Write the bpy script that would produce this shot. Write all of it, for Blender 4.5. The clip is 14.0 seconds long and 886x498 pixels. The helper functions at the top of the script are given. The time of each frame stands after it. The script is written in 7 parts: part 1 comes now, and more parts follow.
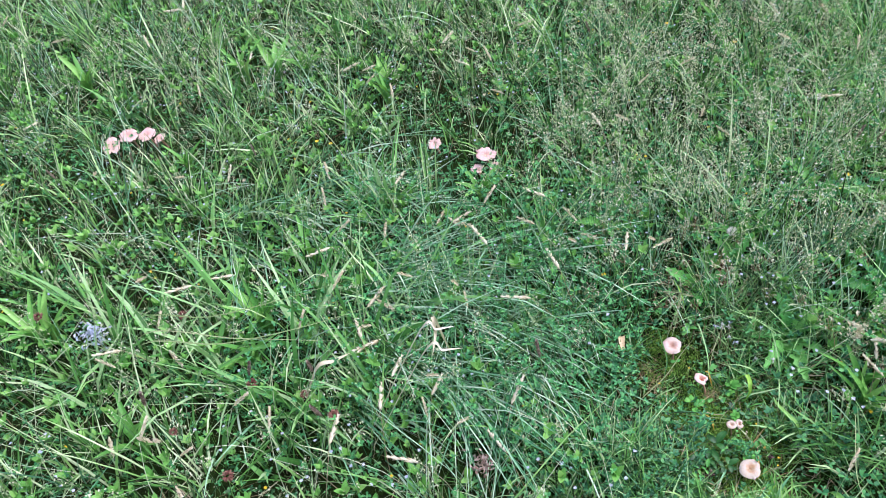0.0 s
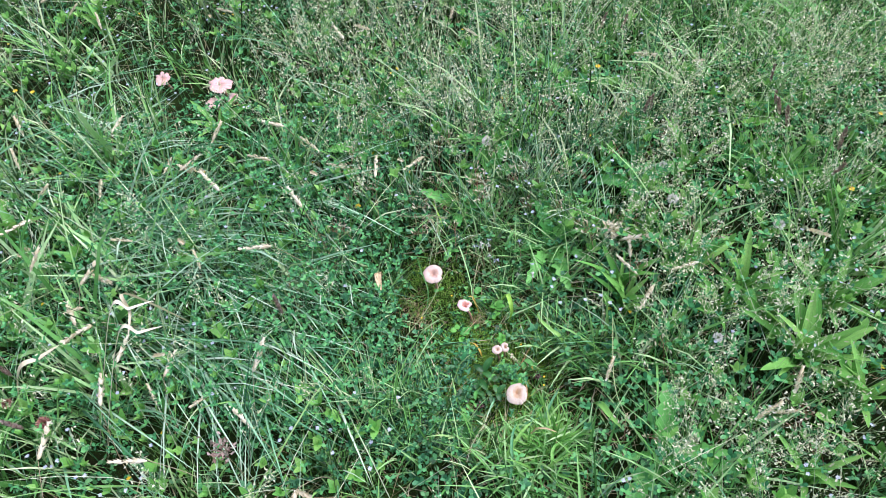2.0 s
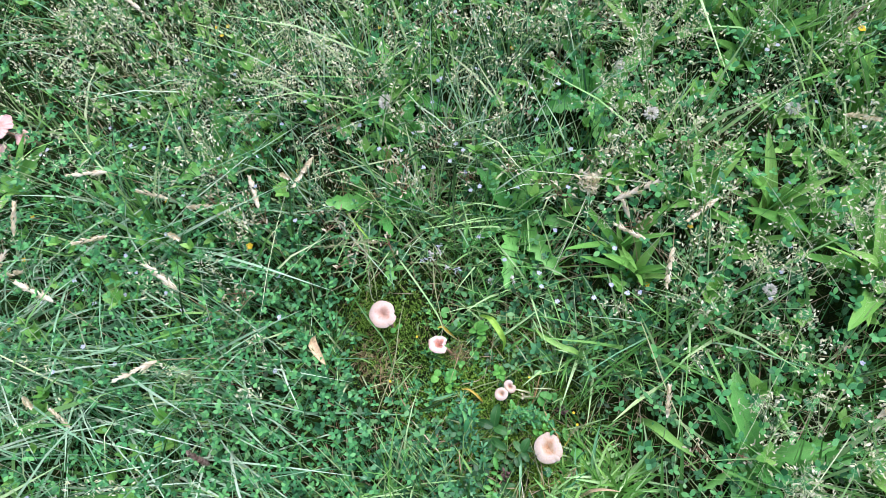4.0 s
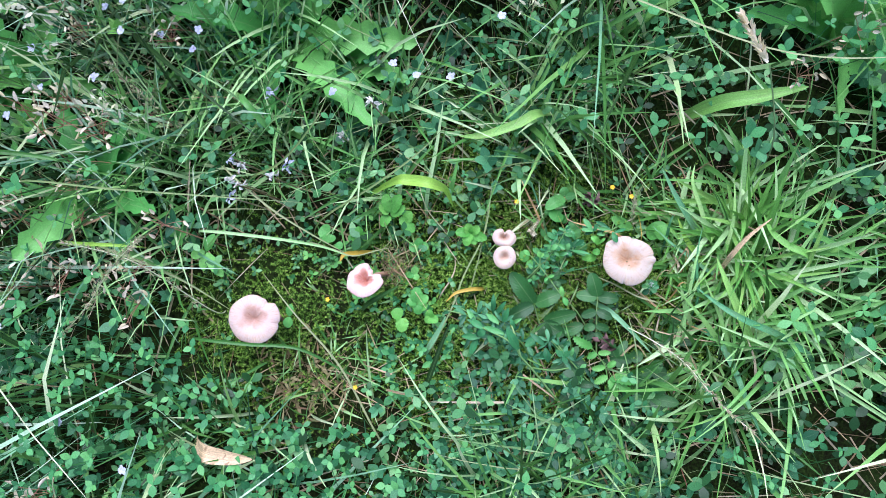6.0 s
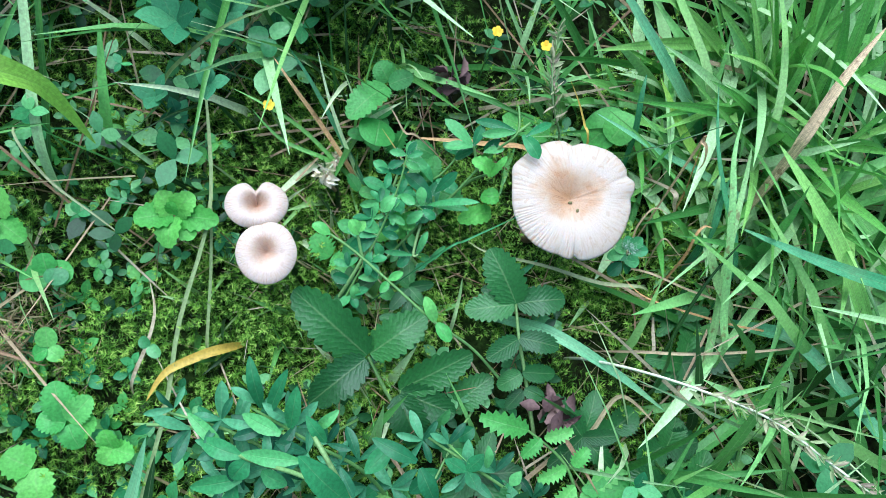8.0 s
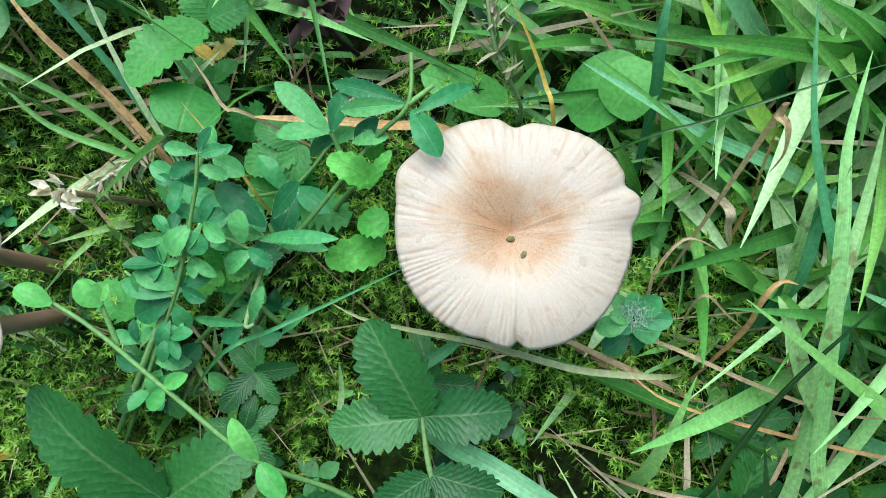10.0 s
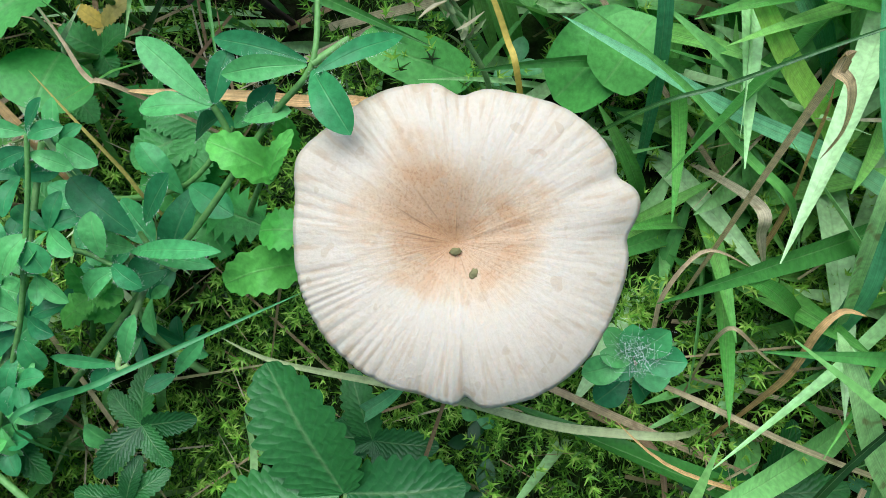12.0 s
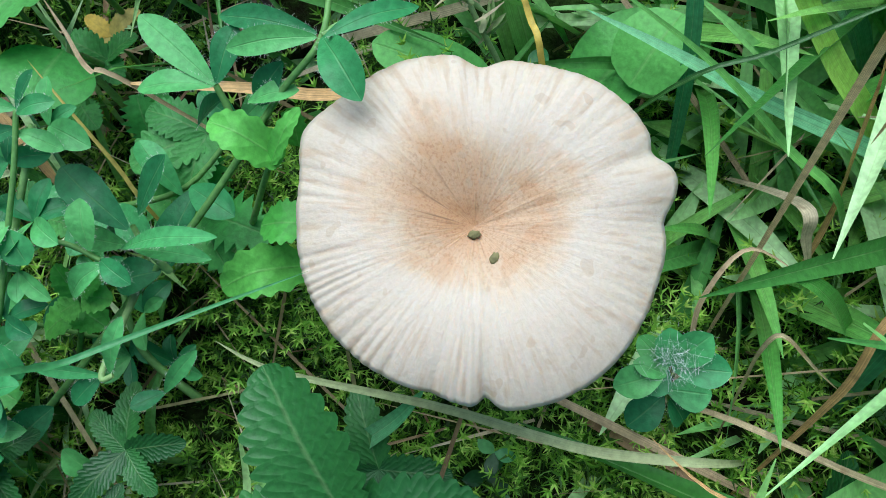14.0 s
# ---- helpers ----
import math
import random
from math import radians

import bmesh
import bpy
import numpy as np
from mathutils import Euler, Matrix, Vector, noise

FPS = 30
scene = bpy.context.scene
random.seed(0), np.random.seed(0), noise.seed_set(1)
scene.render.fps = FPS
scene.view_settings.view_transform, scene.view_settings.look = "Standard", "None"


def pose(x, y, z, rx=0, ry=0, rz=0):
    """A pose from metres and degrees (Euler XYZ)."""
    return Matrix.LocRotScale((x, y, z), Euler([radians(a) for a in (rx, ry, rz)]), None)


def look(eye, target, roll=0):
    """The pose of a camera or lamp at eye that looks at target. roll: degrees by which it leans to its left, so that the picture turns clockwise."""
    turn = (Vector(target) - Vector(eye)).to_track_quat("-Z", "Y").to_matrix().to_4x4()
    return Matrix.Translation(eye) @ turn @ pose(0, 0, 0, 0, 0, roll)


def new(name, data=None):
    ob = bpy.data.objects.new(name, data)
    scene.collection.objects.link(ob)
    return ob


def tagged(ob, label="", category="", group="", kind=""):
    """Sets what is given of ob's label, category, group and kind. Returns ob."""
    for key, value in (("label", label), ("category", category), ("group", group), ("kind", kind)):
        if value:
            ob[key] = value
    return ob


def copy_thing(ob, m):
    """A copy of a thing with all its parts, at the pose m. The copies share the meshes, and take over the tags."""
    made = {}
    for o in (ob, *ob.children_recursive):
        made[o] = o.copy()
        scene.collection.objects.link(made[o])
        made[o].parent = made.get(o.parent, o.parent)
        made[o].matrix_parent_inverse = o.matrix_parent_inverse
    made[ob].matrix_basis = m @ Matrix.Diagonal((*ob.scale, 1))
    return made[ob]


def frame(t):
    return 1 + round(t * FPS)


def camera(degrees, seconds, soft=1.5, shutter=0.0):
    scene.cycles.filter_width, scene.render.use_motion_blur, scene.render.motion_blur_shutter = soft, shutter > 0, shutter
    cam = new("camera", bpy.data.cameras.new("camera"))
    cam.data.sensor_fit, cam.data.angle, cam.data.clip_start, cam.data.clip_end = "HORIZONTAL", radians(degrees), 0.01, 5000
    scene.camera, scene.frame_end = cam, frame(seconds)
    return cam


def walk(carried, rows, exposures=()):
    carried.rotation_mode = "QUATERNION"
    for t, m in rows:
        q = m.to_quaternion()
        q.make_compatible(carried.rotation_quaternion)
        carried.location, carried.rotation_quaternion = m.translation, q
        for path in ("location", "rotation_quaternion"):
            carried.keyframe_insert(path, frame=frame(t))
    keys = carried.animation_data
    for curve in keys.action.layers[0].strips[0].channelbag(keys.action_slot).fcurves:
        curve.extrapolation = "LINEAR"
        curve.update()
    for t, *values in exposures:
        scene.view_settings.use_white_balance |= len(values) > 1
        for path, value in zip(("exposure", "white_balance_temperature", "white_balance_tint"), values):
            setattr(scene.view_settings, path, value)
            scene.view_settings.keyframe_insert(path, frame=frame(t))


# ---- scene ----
cam = camera(62.0, 14.0, 0.7)
PATH = [
    (0, (-0.22040, -0.92268, 1.69605), (-0.27898, -0.79328, 1.55525), -12.07),
    (0.5, (-0.21628, -0.90216, 1.66591), (-0.27107, -0.77169, 1.52457), -12.26),
    (1, (-0.16697, -0.83927, 1.62318), (-0.20331, -0.71058, 1.47445), -10.32),
    (1.5, (-0.08415, -0.76882, 1.54723), (-0.10742, -0.64499, 1.39191), -7.98),
    (2, (-0.01874, -0.71253, 1.51727), (-0.03504, -0.59209, 1.35844), -7.82),
    (2.5, (-0.02042, -0.58678, 1.43261), (-0.03078, -0.47739, 1.26550), -10.89),
    (2.7, (-0.04618, -0.51096, 1.38345), (-0.05402, -0.40719, 1.21266), -12.28),
    (4.8, (-0.05548, -0.04132, 1.22232), (-0.04840, 0.01836, 1.03156), -30.35),
    (5, (-0.06786, -0.00960, 1.16957), (-0.05750, 0.04015, 0.97613), -32.34),
    (5.5, (-0.09384, 0.06845, 1.03574), (-0.07837, 0.10245, 0.83925), -36.18),
    (6, (-0.09561, 0.06884, 0.77412), (-0.08447, 0.09658, 0.57637), -46.02),
    (6.5, (-0.10274, 0.08766, 0.54780), (-0.08497, 0.09445, 0.34871), -4.73),
    (7, (-0.08921, 0.07852, 0.43765), (-0.06625, 0.07164, 0.23909), 27.03),
    (7.5, (-0.07439, 0.06692, 0.36490), (-0.04431, 0.05256, 0.16769), 34.45),
    (7.7, (-0.07495, 0.06773, 0.34937), (-0.04214, 0.05159, 0.15274), 35.53),
    (9.8, (-0.01581, 0.01552, 0.20666), (-0.00046, 0.02159, 0.00734), -11.16),
    (10, (-0.01682, 0.00807, 0.20087), (-0.00044, 0.01486, 0.00165), -12.64),
    (10.5, (-0.01093, 0.00419, 0.18926), (0.00645, 0.01142, -0.00985), -12.36),
    (11, (-0.01026, 0.00196, 0.17656), (0.00790, 0.01161, -0.02238), -17.29),
    (11.5, (-0.01202, -0.00042, 0.16898), (0.00688, 0.01078, -0.02981), -20.15),
    (12, (-0.01032, -0.00453, 0.15802), (0.00868, 0.00762, -0.04071), -22.74),
    (12.5, (-0.01105, -0.00369, 0.15349), (0.00909, 0.01114, -0.04494), -26.43),
    (13, (-0.00910, -0.00521, 0.15302), (0.01268, 0.00770, -0.04537), -21.05),
    (13.5, (-0.01584, -0.00511, 0.14779), (0.01331, 0.01250, -0.04929), -21.52),
    (14, (-0.02238, -0.00525, 0.14604), (0.01832, 0.01354, -0.04887), -14.56),
]
EXPOSURES = [(0.0, 0.84, 5800, 28), (2.7, 0.92, 5900, 28), (5.0, 0.9, 6000, 28), (6.0, 0.95, 5550, 31), (6.5, 0.98, 5400, 19), (7.7, 0.98, 5230, 13), (9.8, 0.88, 5800, 7), (14.0, 0.68, 5640, 6)]
walk(cam, [(t, look(eye, target, roll)) for t, eye, target, roll in PATH], EXPOSURES)

# ---- light: bright overcast daylight in open shade ----
world = bpy.data.worlds.new("sky")
scene.world = world
world.use_nodes = True
wn = world.node_tree.nodes
sky = wn.new("ShaderNodeTexSky")
sky.sky_type = "NISHITA"
sky.sun_disc = False
sky.sun_elevation, sky.sun_rotation = radians(62), radians(68)
world.node_tree.links.new(sky.outputs[0], wn["Background"].inputs[0])
wn["Background"].inputs[1].default_value = 0.08
sun = new("sun", bpy.data.lights.new("sun", "SUN"))
sun.data.energy, sun.data.angle, sun.data.color = 3.6, radians(60), (1.0, 0.97, 0.93)
sun.matrix_world = look((3.0, 1.2, 6.0), (0, 0, 0))

# ---- materials ----


def nodes_of(name):
    mat = bpy.data.materials.new(name)
    mat.use_nodes = True
    tree = mat.node_tree
    return mat, tree, tree.nodes["Principled BSDF"], tree.nodes["Material Output"]


def ramp(tree, stops):
    r = tree.nodes.new("ShaderNodeValToRGB")
    while len(r.color_ramp.elements) < len(stops):
        r.color_ramp.elements.new(0.5)
    for e, (p, c) in zip(r.color_ramp.elements, stops):
        e.position, e.color = p, (*c, 1)
    return r


def mixed(tree, kind, fac, a, b):
    m = tree.nodes.new("ShaderNodeMix")
    m.data_type, m.blend_type = "RGBA", kind
    for sock, value in ((m.inputs[0], fac), (m.inputs[6], a), (m.inputs[7], b)):
        if isinstance(value, bpy.types.NodeSocket):
            tree.links.new(value, sock)
        elif isinstance(value, tuple):
            sock.default_value = (*value, 1)
        else:
            sock.default_value = value
    return m.outputs[2]


def maths(tree, op, a, b=0.0, c=0.0):
    m = tree.nodes.new("ShaderNodeMath")
    m.operation = op
    for sock, value in zip(m.inputs, (a, b, c)):
        if isinstance(value, bpy.types.NodeSocket):
            tree.links.new(value, sock)
        else:
            sock.default_value = value
    return m.outputs[0]


def grain(tree, scale, detail=3.0, coords=None):
    n = tree.nodes.new("ShaderNodeTexNoise")
    n.inputs["Scale"].default_value, n.inputs["Detail"].default_value = scale, detail
    if coords is None:
        coords = tree.nodes.new("ShaderNodeTexCoord").outputs["Object"]
    tree.links.new(coords, n.inputs["Vector"])
    return n.outputs["Fac"]


def leaf_material(name, tones, rough=0.5, veins=0.25, side_veins=0.0, glow=0.3, spots=0.0, streak=0.0, gloss=0.3):
    """Living or dry leaf: tones picked per leaf, drift over the ground, midrib, side veins, grain, some light through it."""
    mat, tree, bsdf, out = nodes_of(name)
    geo = tree.nodes.new("ShaderNodeNewGeometry")
    info = tree.nodes.new("ShaderNodeObjectInfo")
    pick = maths(tree, "FRACT", maths(tree, "ADD", geo.outputs["Random Per Island"], info.outputs["Random"]))
    drift = grain(tree, 7.0, 2.0, geo.outputs["Position"])
    pick = maths(tree, "ADD", pick, maths(tree, "MULTIPLY", maths(tree, "SUBTRACT", drift, 0.5), 0.7))
    r = ramp(tree, [(i / max(1, len(tones) - 1) * 0.8 + 0.1, c) for i, c in enumerate(tones)])
    tree.links.new(pick, r.inputs[0])
    colour = r.outputs[0]
    uv = tree.nodes.new("ShaderNodeUVMap")
    sep = tree.nodes.new("ShaderNodeSeparateXYZ")
    tree.links.new(uv.outputs[0], sep.inputs[0])
    across = maths(tree, "ABSOLUTE", maths(tree, "SUBTRACT", sep.outputs[0], 0.5))
    height = None
    if veins:
        rib = maths(tree, "SUBTRACT", 1.0, maths(tree, "MULTIPLY", across, 26.0))
        rib = maths(tree, "MAXIMUM", rib, 0.0)
        colour = mixed(tree, "MIX", maths(tree, "MULTIPLY", rib, veins), colour, (0.33, 0.46, 0.2))
        height = rib
    if side_veins:
        s = maths(tree, "SUBTRACT", maths(tree, "MULTIPLY", sep.outputs[1], side_veins), maths(tree, "MULTIPLY", across, side_veins * 0.6))
        wave = maths(tree, "COSINE", maths(tree, "MULTIPLY", s, 6.2832))
        line = maths(tree, "MAXIMUM", maths(tree, "SUBTRACT", maths(tree, "MULTIPLY", wave, 6.0), 5.0), 0.0)
        colour = mixed(tree, "MIX", maths(tree, "MULTIPLY", line, 0.04), colour, (0.2, 0.42, 0.16))
        height = maths(tree, "SUBTRACT", maths(tree, "POWER", maths(tree, "SUBTRACT", 0.52, maths(tree, "MULTIPLY", wave, 0.5)), 0.4), maths(tree, "MULTIPLY", height, 0.5))
    fine = grain(tree, 900.0, 3.0, geo.outputs["Position"])
    colour = mixed(tree, "MULTIPLY", 0.5, colour, ramp_out(tree, fine, 0.55, 1.25))
    if streak:
        along = tree.nodes.new("ShaderNodeMapping")
        along.inputs["Scale"].default_value = (16.0, 0.9, 1.0)
        tree.links.new(uv.outputs[0], along.inputs[0])
        shift = tree.nodes.new("ShaderNodeVectorMath")
        tree.links.new(along.outputs[0], shift.inputs[0])
        tree.links.new(info.outputs["Random"], shift.inputs[1])
        grooves = grain(tree, 2.2, 3.0, shift.outputs[0])
        colour = mixed(tree, "MULTIPLY", streak, colour, ramp_out(tree, grooves, 0.45, 1.35))
        patchy = ramp(tree, [(0.5, (0, 0, 0)), (0.75, (1, 1, 1))])
        tree.links.new(grain(tree, 60.0, 2.0, geo.outputs["Position"]), patchy.inputs[0])
        colour = mixed(tree, "MIX", maths(tree, "MULTIPLY", patchy.outputs[0], 0.3 * streak), colour, (0.42, 0.36, 0.16))
        height = maths(tree, "ADD", grooves, height if height is not None else 0.0)
    if spots:
        blot = grain(tree, 260.0, 2.0, geo.outputs["Position"])
        rr = ramp(tree, [(0.6, (0, 0, 0)), (0.68, (1, 1, 1))])
        tree.links.new(blot, rr.inputs[0])
        colour = mixed(tree, "MIX", maths(tree, "MULTIPLY", rr.outputs[0], spots), colour, (0.16, 0.08, 0.03))
    tree.links.new(colour, bsdf.inputs["Base Color"])
    bsdf.inputs["Roughness"].default_value = rough
    bsdf.inputs["Specular IOR Level"].default_value = gloss
    bump = tree.nodes.new("ShaderNodeBump")
    bump.inputs["Strength"].default_value, bump.inputs["Distance"].default_value = 0.3, (0.0004 if side_veins else 0.0005)
    h = maths(tree, "ADD", fine, height) if height is not None else fine
    tree.links.new(h, bump.inputs["Height"])
    tree.links.new(bump.outputs[0], bsdf.inputs["Normal"])
    if glow:
        thin = tree.nodes.new("ShaderNodeBsdfTranslucent")
        tree.links.new(mixed(tree, "MULTIPLY", 1.0, colour, (1.0, 1.0, 0.72)), thin.inputs[0])
        both = tree.nodes.new("ShaderNodeMixShader")
        both.inputs[0].default_value = glow
        tree.links.new(bsdf.outputs[0], both.inputs[1])
        tree.links.new(thin.outputs[0], both.inputs[2])
        tree.links.new(both.outputs[0], out.inputs[0])
    return mat


def ramp_out(tree, value, low, high):
    r = ramp(tree, [(0.3, (low,) * 3), (0.7, (high,) * 3)])
    tree.links.new(value, r.inputs[0])
    return r.outputs[0]


GRASS = leaf_material("grass_blade", [(0.015, 0.05, 0.01), (0.05, 0.16, 0.03), (0.13, 0.36, 0.07), (0.3, 0.57, 0.16), (0.62, 0.76, 0.42)], 0.32, 0.3, glow=0.15)
# Brighter copy of the grass: light on the blades is put into the colour.
GRASS_LIT = leaf_material("lit_grass", [(0.05, 0.18, 0.03), (0.12, 0.36, 0.08), (0.22, 0.53, 0.14), (0.35, 0.66, 0.24), (0.48, 0.72, 0.34)], 0.36, 0.25, glow=0.25)
LIME = leaf_material("lime_blade", [(0.28, 0.58, 0.06), (0.34, 0.64, 0.09), (0.4, 0.68, 0.12)], 0.5, 0.15, glow=0.3, streak=0.3)
GRASS_BLUE = leaf_material("grey_green_grass", [(0.025, 0.1, 0.045), (0.11, 0.32, 0.15), (0.3, 0.58, 0.33), (0.62, 0.82, 0.56)], 0.3, 0.3, glow=0.15)
# Whitish highlights on the flattened blades are put into these pale tones.
SWATH = leaf_material("pale_green_grass", [(0.08, 0.26, 0.12), (0.24, 0.52, 0.28), (0.42, 0.69, 0.43), (0.64, 0.82, 0.6)], 0.32, 0.3, glow=0.15)
STRAW = leaf_material("dry_grass", [(0.32, 0.21, 0.11), (0.5, 0.41, 0.24), (0.62, 0.55, 0.38), (0.44, 0.38, 0.2), (0.56, 0.42, 0.25)], 0.6, 0.0, 0, 0.25, 0.4, 0.8)
SEED = leaf_material("seed_husk", [(0.72, 0.63, 0.43), (0.84, 0.78, 0.58), (0.9, 0.86, 0.7), (0.78, 0.68, 0.48)], 0.6, 0.0)
CLOVER = leaf_material("small_leaf", [(0.0127, 0.0595, 0.0153), (0.034, 0.144, 0.0382), (0.068, 0.263, 0.085), (0.17, 0.425, 0.144)], 0.4, 0.0, glow=0.2)
TREFOIL = leaf_material("blue_green_leaflet", [(0.0253, 0.152, 0.0506), (0.0455, 0.243, 0.0759), (0.081, 0.334, 0.101), (0.121, 0.405, 0.111)], 0.48, 0.15, glow=0.2)
BROAD = leaf_material("broad_leaf", [(0.11, 0.36, 0.06), (0.18, 0.48, 0.09), (0.28, 0.58, 0.13)], 0.4, 0.3, glow=0.25, streak=0.45)
SERRATE = leaf_material("toothed_leaf", [(0.016, 0.085, 0.018), (0.025, 0.125, 0.025), (0.042, 0.175, 0.034)], 0.46, 0.22, 10.0, 0.2, gloss=0.4)
FRESH = leaf_material("fresh_leaf", [(0.077, 0.341, 0.066), (0.132, 0.462, 0.099), (0.198, 0.55, 0.121)], 0.45, 0.25, glow=0.25)
AVENS = leaf_material("avens_leaf", [(0.06, 0.25, 0.055), (0.085, 0.32, 0.07), (0.12, 0.4, 0.09)], 0.5, 0.25, 8.0, 0.28)
DOWNY = leaf_material("downy_leaf", [(0.085, 0.36, 0.05), (0.14, 0.48, 0.075), (0.2, 0.56, 0.1)], 0.55, 0.2, 3.5, 0.3)
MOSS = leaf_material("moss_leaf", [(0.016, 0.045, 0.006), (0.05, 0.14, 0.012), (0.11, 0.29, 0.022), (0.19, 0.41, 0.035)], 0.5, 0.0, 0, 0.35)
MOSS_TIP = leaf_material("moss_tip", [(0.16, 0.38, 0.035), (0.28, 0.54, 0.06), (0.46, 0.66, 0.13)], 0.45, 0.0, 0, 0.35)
PETAL = leaf_material("white_petal", [(0.55, 0.6, 0.74), (0.66, 0.7, 0.76), (0.5, 0.57, 0.78)], 0.6, 0.0)
YELLOW = leaf_material("yellow_petal", [(0.85, 0.55, 0.02), (0.9, 0.7, 0.04)], 0.5, 0.0)
PLUM = leaf_material("withered_flower", [(0.24, 0.16, 0.12), (0.4, 0.3, 0.24), (0.54, 0.44, 0.38)], 0.7, 0.0)
FADED = leaf_material("faded_clover_petal", [(0.16, 0.06, 0.05), (0.28, 0.12, 0.09), (0.4, 0.22, 0.16)], 0.7, 0.0)
WHITE = leaf_material("clover_petal", [(0.7, 0.72, 0.68), (0.82, 0.82, 0.78), (0.76, 0.74, 0.7)], 0.6, 0.0)


def soil_material():
    mat, tree, bsdf, out = nodes_of("soil_and_moss")
    geo = tree.nodes.new("ShaderNodeNewGeometry")
    big = grain(tree, 22.0, 5.0, geo.outputs["Position"])
    small = grain(tree, 330.0, 5.0, geo.outputs["Position"])
    # Near-black stops put the shade between the plants into the soil colour.
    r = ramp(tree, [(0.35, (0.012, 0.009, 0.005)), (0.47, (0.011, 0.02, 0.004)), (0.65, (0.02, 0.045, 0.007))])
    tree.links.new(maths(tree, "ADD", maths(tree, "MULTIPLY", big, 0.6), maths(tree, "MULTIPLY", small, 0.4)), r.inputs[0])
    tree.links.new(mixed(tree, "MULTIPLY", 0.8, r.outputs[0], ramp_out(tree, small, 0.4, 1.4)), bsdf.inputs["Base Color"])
    bsdf.inputs["Roughness"].default_value = 0.95
    bsdf.inputs["Specular IOR Level"].default_value = 0.08
    bump = tree.nodes.new("ShaderNodeBump")
    bump.inputs["Strength"].default_value, bump.inputs["Distance"].default_value = 0.8, 0.004
    tree.links.new(small, bump.inputs["Height"])
    tree.links.new(bump.outputs[0], bsdf.inputs["Normal"])
    return mat


SOIL = soil_material()


def cap_material(name, rim, mid, heart):
    """Mushroom skin: paler rim, tan middle, brown streaks that run out from the hollow, fine fibres."""
    mat, tree, bsdf, out = nodes_of(name)
    uv = tree.nodes.new("ShaderNodeUVMap")
    sep = tree.nodes.new("ShaderNodeSeparateXYZ")
    tree.links.new(uv.outputs[0], sep.inputs[0])
    stretch = tree.nodes.new("ShaderNodeMapping")
    stretch.inputs["Scale"].default_value = (26.0, 1.6, 1.0)
    tree.links.new(uv.outputs[0], stretch.inputs[0])
    fibres = grain(tree, 3.0, 4.0, stretch.outputs[0])
    blots = grain(tree, 95.0, 5.0)
    reach = maths(tree, "ADD", sep.outputs[1], maths(tree, "MULTIPLY", maths(tree, "SUBTRACT", fibres, 0.5), 0.16))
    reach = maths(tree, "ADD", reach, maths(tree, "MULTIPLY", maths(tree, "SUBTRACT", blots, 0.5), 0.75))
    side = maths(tree, "COSINE", maths(tree, "MULTIPLY", maths(tree, "SUBTRACT", sep.outputs[0], 0.31), 6.2832))
    reach = maths(tree, "SUBTRACT", reach, maths(tree, "MULTIPLY", side, 0.09))
    r = ramp(tree, [(0.04, heart), (0.28, tuple(0.45 * a + 0.55 * b for a, b in zip(heart, mid))), (0.42, mid), (0.6, rim), (1.0, rim)])
    tree.links.new(reach, r.inputs[0])
    fine = grain(tree, 1500.0, 3.0)
    colour = mixed(tree, "MULTIPLY", 0.45, r.outputs[0], ramp_out(tree, fine, 0.88, 1.06))
    lines = tree.nodes.new("ShaderNodeMapping")
    lines.inputs["Scale"].default_value = (70.0, 2.2, 1.0)
    tree.links.new(uv.outputs[0], lines.inputs[0])
    thread = ramp(tree, [(0.5, (1, 1, 1)), (0.66, (0.8, 0.68, 0.56))])
    tree.links.new(grain(tree, 1.6, 2.0, lines.outputs[0]), thread.inputs[0])
    outer = ramp(tree, [(0.45, (0, 0, 0)), (0.85, (1, 1, 1))])
    tree.links.new(sep.outputs[1], outer.inputs[0])
    colour = mixed(tree, "MULTIPLY", maths(tree, "MULTIPLY", outer.outputs[0], 0.6), colour, thread.outputs[0])
    inner = ramp(tree, [(0.3, (1, 1, 1)), (0.55, (0, 0, 0))])
    tree.links.new(reach, inner.inputs[0])
    scorch = ramp(tree, [(0.53, (0, 0, 0)), (0.56, (1, 1, 1))])
    tree.links.new(grain(tree, 130.0, 3.0), scorch.inputs[0])
    colour = mixed(tree, "MIX", maths(tree, "MULTIPLY", maths(tree, "MULTIPLY", inner.outputs[0], scorch.outputs[0]), 0.55), colour, heart)
    speck = ramp(tree, [(0.5, (1, 1, 1)), (0.68, (0.62, 0.5, 0.4))])
    tree.links.new(grain(tree, 2600.0, 2.0), speck.inputs[0])
    colour = mixed(tree, "MULTIPLY", maths(tree, "MULTIPLY", inner.outputs[0], 0.5), colour, speck.outputs[0])
    rays = tree.nodes.new("ShaderNodeMapping")
    rays.inputs["Scale"].default_value = (46.0, 1.3, 1.0)
    tree.links.new(uv.outputs[0], rays.inputs[0])
    crack = ramp(tree, [(0.57, (0, 0, 0)), (0.7, (1, 1, 1))])
    tree.links.new(grain(tree, 1.7, 3.0, rays.outputs[0]), crack.inputs[0])
    deep = ramp(tree, [(0.12, (1, 1, 1)), (0.36, (0, 0, 0))])
    tree.links.new(reach, deep.inputs[0])
    colour = mixed(tree, "MIX", maths(tree, "MULTIPLY", maths(tree, "MULTIPLY", deep.outputs[0], crack.outputs[0]), 0.75), colour, tuple(0.5 * v for v in heart))
    stain = ramp(tree, [(0.675, (0, 0, 0)), (0.7, (1, 1, 1))])
